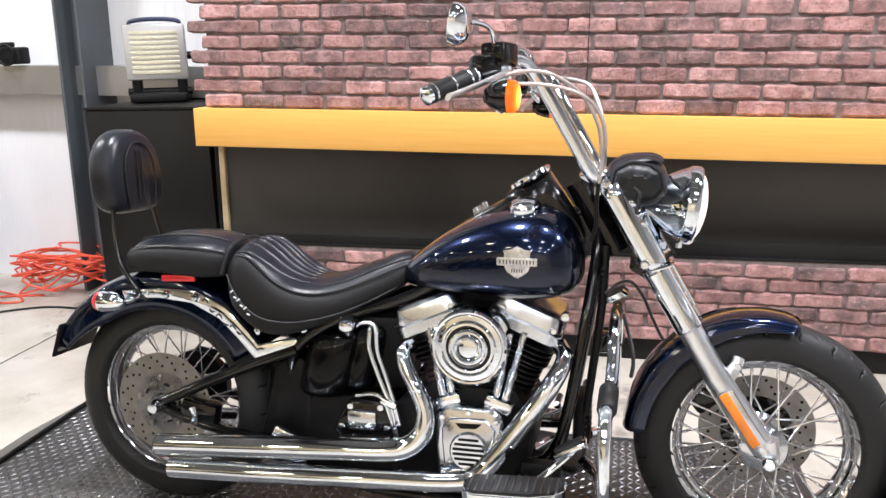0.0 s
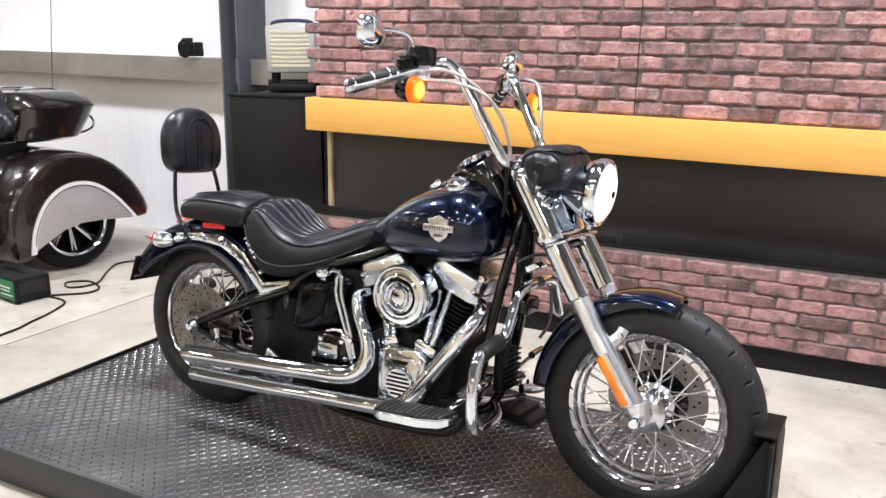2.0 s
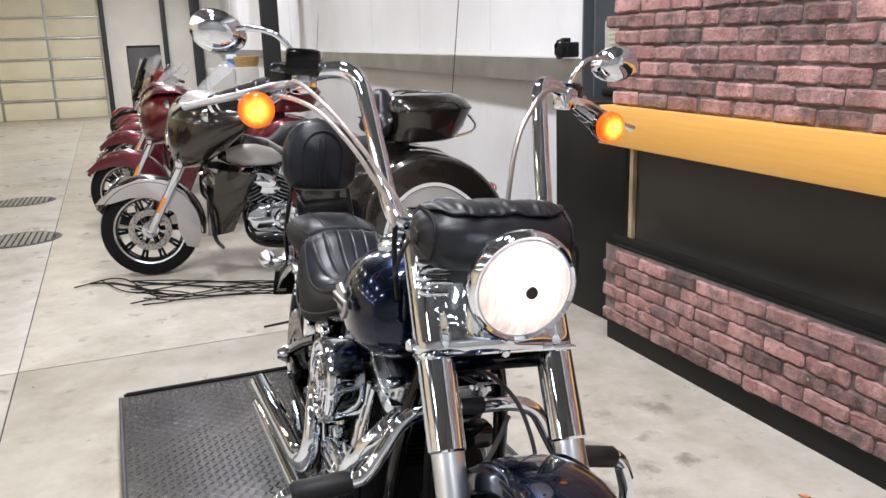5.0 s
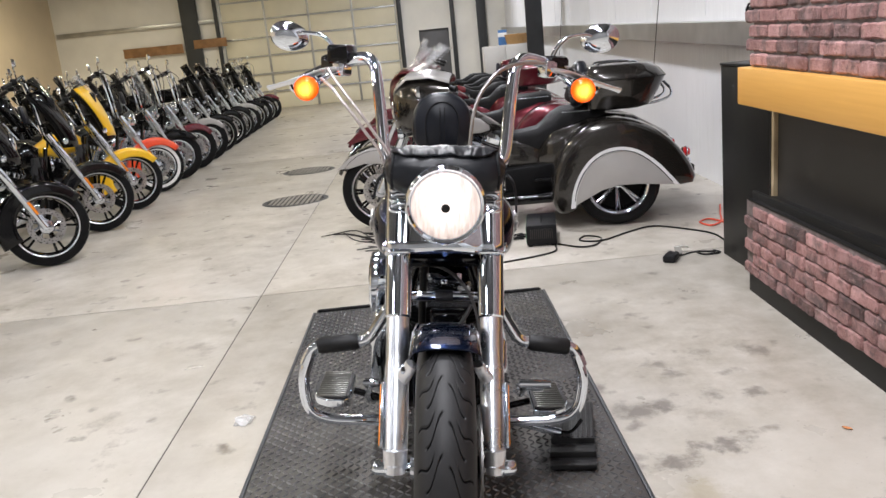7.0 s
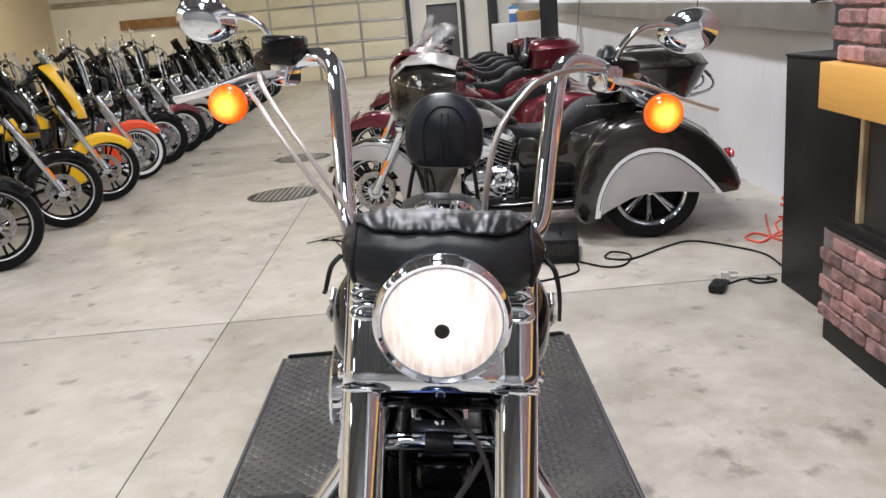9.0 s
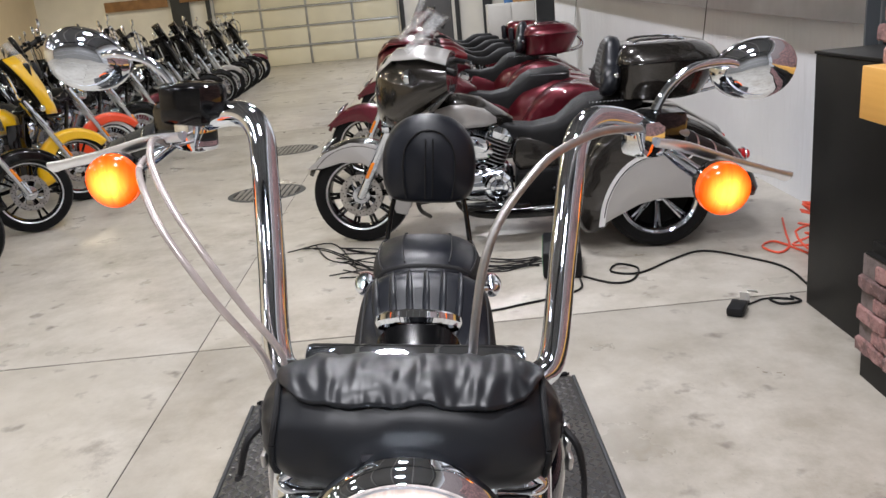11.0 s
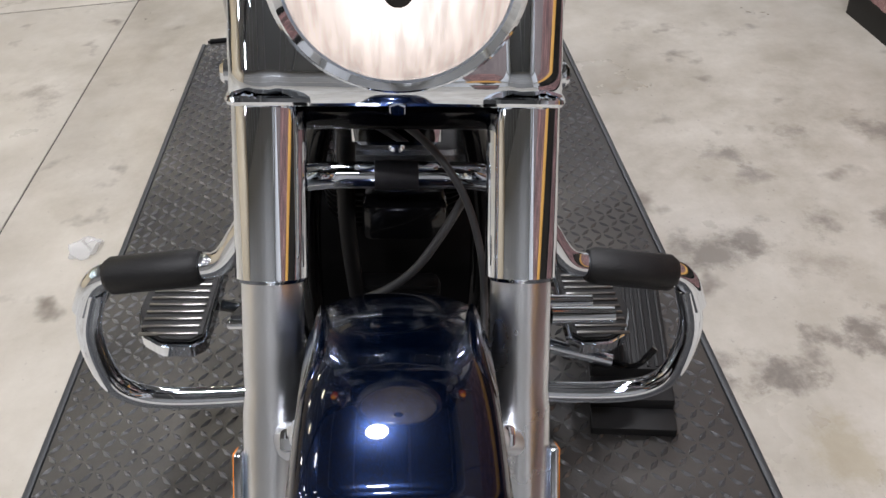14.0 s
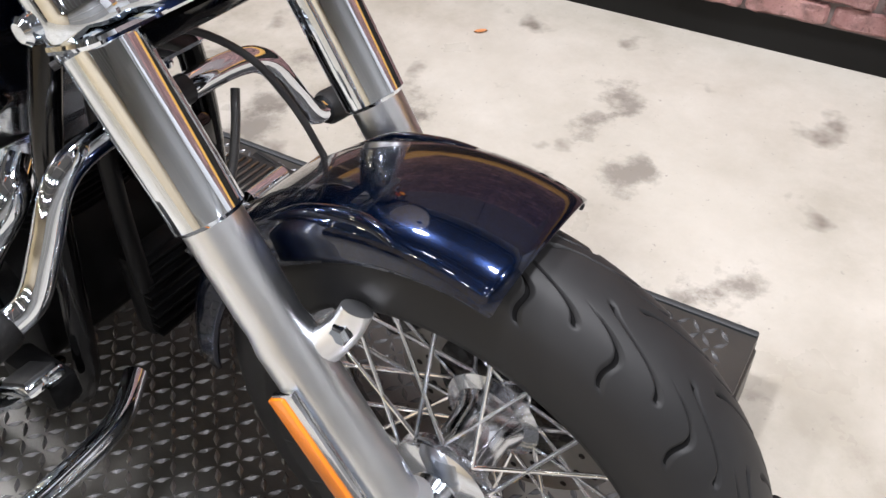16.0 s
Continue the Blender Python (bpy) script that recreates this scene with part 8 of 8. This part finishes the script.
# battery charger
charger = thing("battery_charger", Matrix.Translation((-2.345, 0.735, 0)) @ pose(0, 0, 0, 0, 0, -7), "black battery charger box with a green label, lying on the floor", "battery charger")
part("case", box((0, 0, 0.08), (0.42, 0.21, 0.145), 0.012), CASE_BLACK, charger)
for sx in SIDES:
    for sy in SIDES:
        part("foot", box((sx * 0.18, sy * 0.08, 0.0045), (0.03, 0.03, 0.009), 0.002), RUBBER, charger)
part("label", box((0, -0.1065, 0.080), (0.39, 0.003, 0.115), 0.001), GREEN_LABEL, charger, "green printed label")
for k, (x, z, w, h) in enumerate(((-0.12, 0.112, 0.10, 0.020), (-0.06, 0.090, 0.16, 0.008), (0.10, 0.095, 0.12, 0.007), (0.10, 0.075, 0.10, 0.006), (-0.10, 0.062, 0.12, 0.006), (0.11, 0.05, 0.13, 0.006))):
    part("label_bar", box((x, -0.1086, z), (w, 0.002, h), 0), YELLOW_PRINT if k < 2 else WHITE_PRINT, charger)
for k in range(12):
    part("vent_slot", box((0.2105, -0.075 + 0.0135 * k, 0.09), (0.003, 0.006, 0.07), 0), DARK_FLOOR, charger)
part("carry_strap", tube([(-0.12, 0, 0.152), (-0.05, 0.0, 0.166), (0.05, 0, 0.166), (0.12, 0, 0.152)], 0.008, 8, 4, None, 0.5), RUBBER, charger)


def cord(pts, r, mat, label, wander=0.0):
    line = [Vector((x + random.uniform(-wander, wander), y + random.uniform(-wander, wander), r + 0.001 + (0.012 * random.random() if wander else 0))) for x, y in pts]
    m = thing("cable", Matrix(), label, "cable", "floor cables")
    part("wire", tube(line, r, 8, 5), mat, m)
    return m


cord([(-2.13, 0.80), (-1.95, 0.77), (-1.85, 0.60), (-1.80, 0.45), (-1.76, 0.34), (-1.74, 0.2), (-1.71, 0.06)], 0.006, HOSE, "black charger lead trailing over the concrete")
cord([(-2.14, 0.82), (-2.0, 0.95), (-2.02, 1.06), (-2.2, 1.13), (-2.30, 1.04), (-2.18, 0.98), (-2.12, 1.12), (-2.30, 1.35), (-2.40, 1.55), (-2.2, 1.75), (-2.0, 1.86), (-1.72, 1.86)], 0.006, HOSE, "black power cord looping over the concrete")
cord([(-1.56, 1.72), (-1.60, 1.62), (-1.52, 1.64), (-1.53, 1.74), (-1.60, 1.72)], 0.006, HOSE, "black cord end beside the cabinet")
cord([(-1.58, 1.70), (-1.60, 1.60), (-1.57, 1.54), (-1.52, 1.46)], 0.005, HOSE, "black cord with a plug")
random.seed(4)
for k in range(10):
    a = [(-2.50 + random.uniform(-0.1, 0.1), 0.62)]
    for j in range(6):
        u = j / 5
        a.append((-2.45 - 0.35 * u + 0.20 * math.sin(1.7 * k + 2.4 * u) * (0.5 + u), 0.45 - 1.05 * u + random.uniform(-0.06, 0.06)))
    cord(a, 0.0042, HOSE, "tangled black charging lead on the floor", 0.02)
for k in range(4):
    cord([(-2.55, -0.3 - 0.05 * k), (-2.75, -0.5), (-2.9 - 0.1 * k, -0.7), (-3.25 + 0.05 * k, -0.84 - 0.04 * k)], 0.0045, HOSE, "tangled black charging lead on the floor", 0.04)
# orange extension lead, heaped by the wall
for k in range(6):
    c = Vector((-2.20 + 0.03 * k, 2.20 + 0.02 * (k % 3), 0))
    pts = []
    for j in range(26):
        a = j * 0.62 + k
        rr = 0.20 + 0.09 * math.sin(j * 1.9 + k * 2)
        pts.append((c.x + 1.35 * rr * math.cos(a), c.y + 0.65 * rr * math.sin(a), 0.012 + 0.16 * abs(math.sin(j * 0.37 + k)) + 0.018 * k))
    m = thing("extension_lead", Matrix(), "heaped orange-red extension lead on the floor by the wall", "cable", "orange leads")
    part("wire", tube(pts, 0.0065, 8, 3), CORD_RED, m)
m = thing("extension_lead", Matrix(), "orange-red extension lead running along the floor", "cable", "orange leads")
part("wire", tube([(-2.9, 2.2, 0.008), (-2.6, 2.10, 0.008), (-2.35, 2.02, 0.008), (-2.25, 1.92, 0.008), (-2.38, 1.88, 0.008), (-2.45, 1.98, 0.008), (-2.2, 2.06, 0.008)], 0.0065, 8, 5), CORD_RED, m)
# plug with its paper flags
plug = thing("power_adapter", Matrix.Translation((-1.47, 1.42, 0)) @ pose(0, 0, 0, 0, 0, 60), "small black power adapter with a paper flag on its cord", "power adapter")
part("case", box((0, 0, 0.024), (0.075, 0.13, 0.045), 0.012), CASE_BLACK, plug)
part("lead", tube([(0, 0.06, 0.02), (0.03, 0.12, 0.008), (0.0, 0.2, 0.008)], 0.005, 8, 4), HOSE, plug)
for k, p in enumerate(((0.01, 0.13), (0.03, 0.21))):
    part("flag", box((p[0], p[1], 0.035), (0.045, 0.002, 0.06), 0, Matrix.Rotation(radians(30 + 30 * k), 3, "X")), PAPER, plug, "white paper flag")

# litter
tissue = thing("tissue", Matrix.Translation((0.30, -0.82, 0)), "small scrap of clear white plastic film on the floor", "litter")
bm = bmesh.new()
bmesh.ops.create_icosphere(bm, subdivisions=3, radius=0.035)
for v in bm.verts:
    v.co = Vector((v.co.x * 1.3, v.co.y, max(0.0, v.co.z * 0.5))) + 0.028 * noise.noise_vector(v.co * 30)
    v.co.z = max(0.001, v.co.z)
film = surface("plastic_film", (0.75, 0.75, 0.74), 0.12, 0, 0.05)
film.node_tree.nodes["Principled BSDF"].inputs["Alpha"].default_value = 0.35
part("film", bm, film, tissue)
leaf = thing("dry_leaf", Matrix.Translation((0.82, 1.385, 0.003)) @ pose(0, 0, 0, 0, 0, 40) @ Matrix.Diagonal((0.6, 0.6, 0.8, 1)), "small dry orange leaf on the floor", "leaf")
part("blade", loft([[(x, -w, 0.002 + 0.004 * abs(x) * 20), (x, 0, 0), (x, w, 0.003), (x, 0, -0.001)] for x, w in ((-0.03, 0.001), (-0.015, 0.012), (0.005, 0.015), (0.02, 0.009), (0.032, 0.001))]), surface("dry_leaf", (0.55, 0.22, 0.08), 0.7), leaf)
# floor drains
for x, y in ((-5.15, -1.53), (-7.5, -1.75)):
    drain = thing("floor_drain", Matrix.Translation((x, y, 0)), "round cast-iron floor drain grate in the concrete", "floor drain", "drains")
    part("ring", revolve([(0.30, 0.0), (0.33, 0.004), (0.35, 0.0), (0.35, -0.01), (0.30, -0.01)], axis=(0, 0, 1), n=40), DARK_STEEL, drain)
    part("pit", revolve([(0.30, 0.0015), (0, 0.0015)], axis=(0, 0, 1), n=40), DARK_FLOOR, drain)
    for k in range(11):
        yy = -0.25 + 0.05 * k
        w = 2 * math.sqrt(0.30**2 - yy**2)
        part("grate_bar", box((0, yy, 0.003), (w, 0.032, 0.006), 0.001), GRATE, drain)
# drawer unit with a basket and carton, far along the wall
CABINET_WHITE = surface("cabinet_white", (0.50, 0.49, 0.46), 0.5, 0, 0.08, 2)
unit = thing("white_cabinet", Matrix.Translation((-15.6, 1.62, 0)), "tall white two-door cabinet by a steel column", "cabinet")
part("body", box((0, 0, 0.68), (0.6, 0.98, 1.36), 0.015), CABINET_WHITE, unit)
for s in SIDES:
    leaf_ = part("door", box((0.31, s * 0.24, 0.70), (0.025, 0.46, 1.26), 0.008), CABINET_WHITE, unit)
    part("door_pull", box((0.335, s * 0.05, 0.9), (0.02, 0.02, 0.16), 0.005), GIRT, leaf_)
basket = thing("basket", Matrix.Translation((-15.6, 1.90, 1.36)) @ Matrix.Diagonal((1.3, 1.3, 1.3, 1)), "brown wicker basket on top of the white cabinet", "basket")
bm = bmesh.new()
for k in range(7):
    a = 0.14 + 0.004 * k
    tube([(a * math.cos(t) * 1.1, a * math.sin(t) * 1.3, 0.012 + 0.024 * k) for t in (2 * math.pi * j / 20 for j in range(21))], 0.013, 6, 1, bm)
part("weave", bm, BASKET, basket)
part("base", revolve([(0.14, 0.004), (0, 0.004)], axis=(0, 0, 1), n=20), BASKET, basket)
carton = thing("carton", Matrix.Translation((-15.6, 1.60, 1.36)) @ Matrix.Diagonal((1.5, 1.2, 1.5, 1)), "blue and white carton on top of the white cabinet", "box")
part("carton_body", box((0, 0, 0.11), (0.12, 0.16, 0.22), 0.003), surface("carton_blue", (0.05, 0.15, 0.35), 0.5), carton)
part("carton_band", box((0, 0, 0.15), (0.123, 0.163, 0.06), 0.002), PAPER, carton)
# wheel chock on the lift, before the front tyre
chock = thing("wheel_chock", BIKE, "folded black steel wheel chock at the front tyre", "wheel chock")
for s in SIDES:
    part("cheek", plate([(1.80, 0.012), (1.985, 0.012), (1.985, 0.30), (1.955, 0.315), (1.86, 0.12)], s * 0.082, s * 0.090, 0.002), PLATE_BLACK, chock)
    part("cheek_flange", box((1.975, s * 0.108, 0.165), (0.008, 0.045, 0.30), 0.002), PLATE_BLACK, chock)
part("stop_plate", box((1.978, 0, 0.17), (0.012, 0.165, 0.31), 0.003), PLATE_BLACK, chock)
part("top_lip", box((1.955, 0, 0.327), (0.06, 0.20, 0.008), 0.003), PLATE_BLACK, chock)
part("chock_base", box((1.87, 0, 0.008), (0.24, 0.20, 0.012), 0.003), PLATE_BLACK, chock)
# block under the side stand
block = thing("stand_block", Matrix.Translation((1.05, 0.418, 0.1325)) @ pose(0, 0, 0, 0, 0, -9), "stepped black rubber block under the side stand", "block")
part("block_body", box((-0.12, 0, 0.027), (0.26, 0.135, 0.052), 0.004), GRIP, block)
for k in range(9):
    part("block_rib", box((-0.12, -0.060 + 0.015 * k, 0.0535), (0.25, 0.007, 0.005), 0.002), GRIP, block)
part("block_step", box((0.038, 0, 0.018), (0.054, 0.14, 0.035), 0.003), GRIP, block)
part("block_step", box((0.090, 0, 0.009), (0.048, 0.14, 0.017), 0.003), GRIP, block)

# ---- bricks of the display, last ----
random.seed(11)
brick_meshes = []
for k in range(14):
    bm = bmesh.new()
    bmesh.ops.create_cube(bm, size=1.0)
    bmesh.ops.scale(bm, vec=(0.1945, 0.030, 0.0580), verts=bm.verts)
    bmesh.ops.bevel(bm, geom=bm.edges[:], offset=0.0075, segments=1, affect="EDGES")
    front = [e for e in bm.edges if abs(e.verts[0].co.x - e.verts[1].co.x) > 0.12 and e.verts[0].co.y < 0]
    bmesh.ops.subdivide_edges(bm, edges=front, cuts=7)
    for v in bm.verts:
        v.co += Vector((0.003, 0.004, 0.0028)) * noise.noise(v.co * 30 + Vector((k * 7.3, k, 0))) + 0.0045 * noise.noise_vector(v.co * 85 + Vector((k, 0, 3)))
    for v in bm.verts:
        edge = max(0.0, abs(v.co.x) - 0.085) / 0.015
        v.co.z *= 1 - 0.10 * min(1.0, edge) + 0.05 * noise.noise(Vector((v.co.x * 24, k * 3.1, 0)))
        v.co.z += 0.0028 * noise.noise(Vector((v.co.x * 40, k * 5.7, v.co.z * 20)))
    brick_meshes.append((finish(bm, "brick", BRICK, 30)))
dark_meshes = []
for me in brick_meshes[:7]:
    dup = me.copy()
    dup.materials.clear()
    dup.materials.append(BRICK_DARK)
    dark_meshes.append(dup)
PITCH, STEP = 0.0683, 0.2045
upper = part("brick_face", box((LONG / 2, 0.066, 1.2), (0.01, 0.004, 0.01)), MORTAR, display, "red-brown tumbled bricks")
lower = part("brick_face", box((LONG / 2, 0.033, 0.2), (0.01, 0.004, 0.01)), MORTAR, display, "red-brown tumbled bricks")
lower.matrix_local = PLINTH


def lay(parent, x, y, z, count):
    wide = random.uniform(0.94, 1.035)
    me = random.choice(dark_meshes if random.random() < 0.32 else brick_meshes)
    m = Matrix.Translation((x, y + random.uniform(-0.004, 0.003), z + random.uniform(-0.0015, 0.0015))) @ pose(0, 0, 0, random.uniform(-1.2, 1.2), random.uniform(-0.5, 0.5), random.uniform(-0.8, 0.8)) @ Matrix.Diagonal((wide, 1, random.uniform(0.95, 1.04), 1))
    ob = new("brick", me)
    ob.parent = parent
    ob.matrix_local = m


for row in range(16):
    z = BEAM_Z1 + 0.036 + row * PITCH
    for k in range(23):
        x = 0.105 + k * STEP + (STEP / 2 if row % 2 else 0)
        if x < LONG - 0.12 and not (row > 9 and x > 2.9):
            lay(upper, x, 0.060, z, 0)
    if row % 2:
        lay(upper, 0.045, 0.060, z, 0)
for row in range(6):
    z = 0.135 + row * 0.0615
    for k in range(23):
        x = 0.10 + k * STEP + (STEP / 2 if row % 2 else 0)
        if x < LONG - 0.12:
            lay(lower, x, 0.026, z, 0)
    # end face of the plinth
    for j in range(1 if row % 2 else 2):
        ob = new("brick", random.choice(brick_meshes))
        ob.parent = lower
        ob.matrix_local = Matrix.Translation((0.010, 0.13 + 0.16 * j, z)) @ pose(0, 0, 0, 0, 0, -90) @ Matrix.Diagonal((0.8, 1, 1, 1))
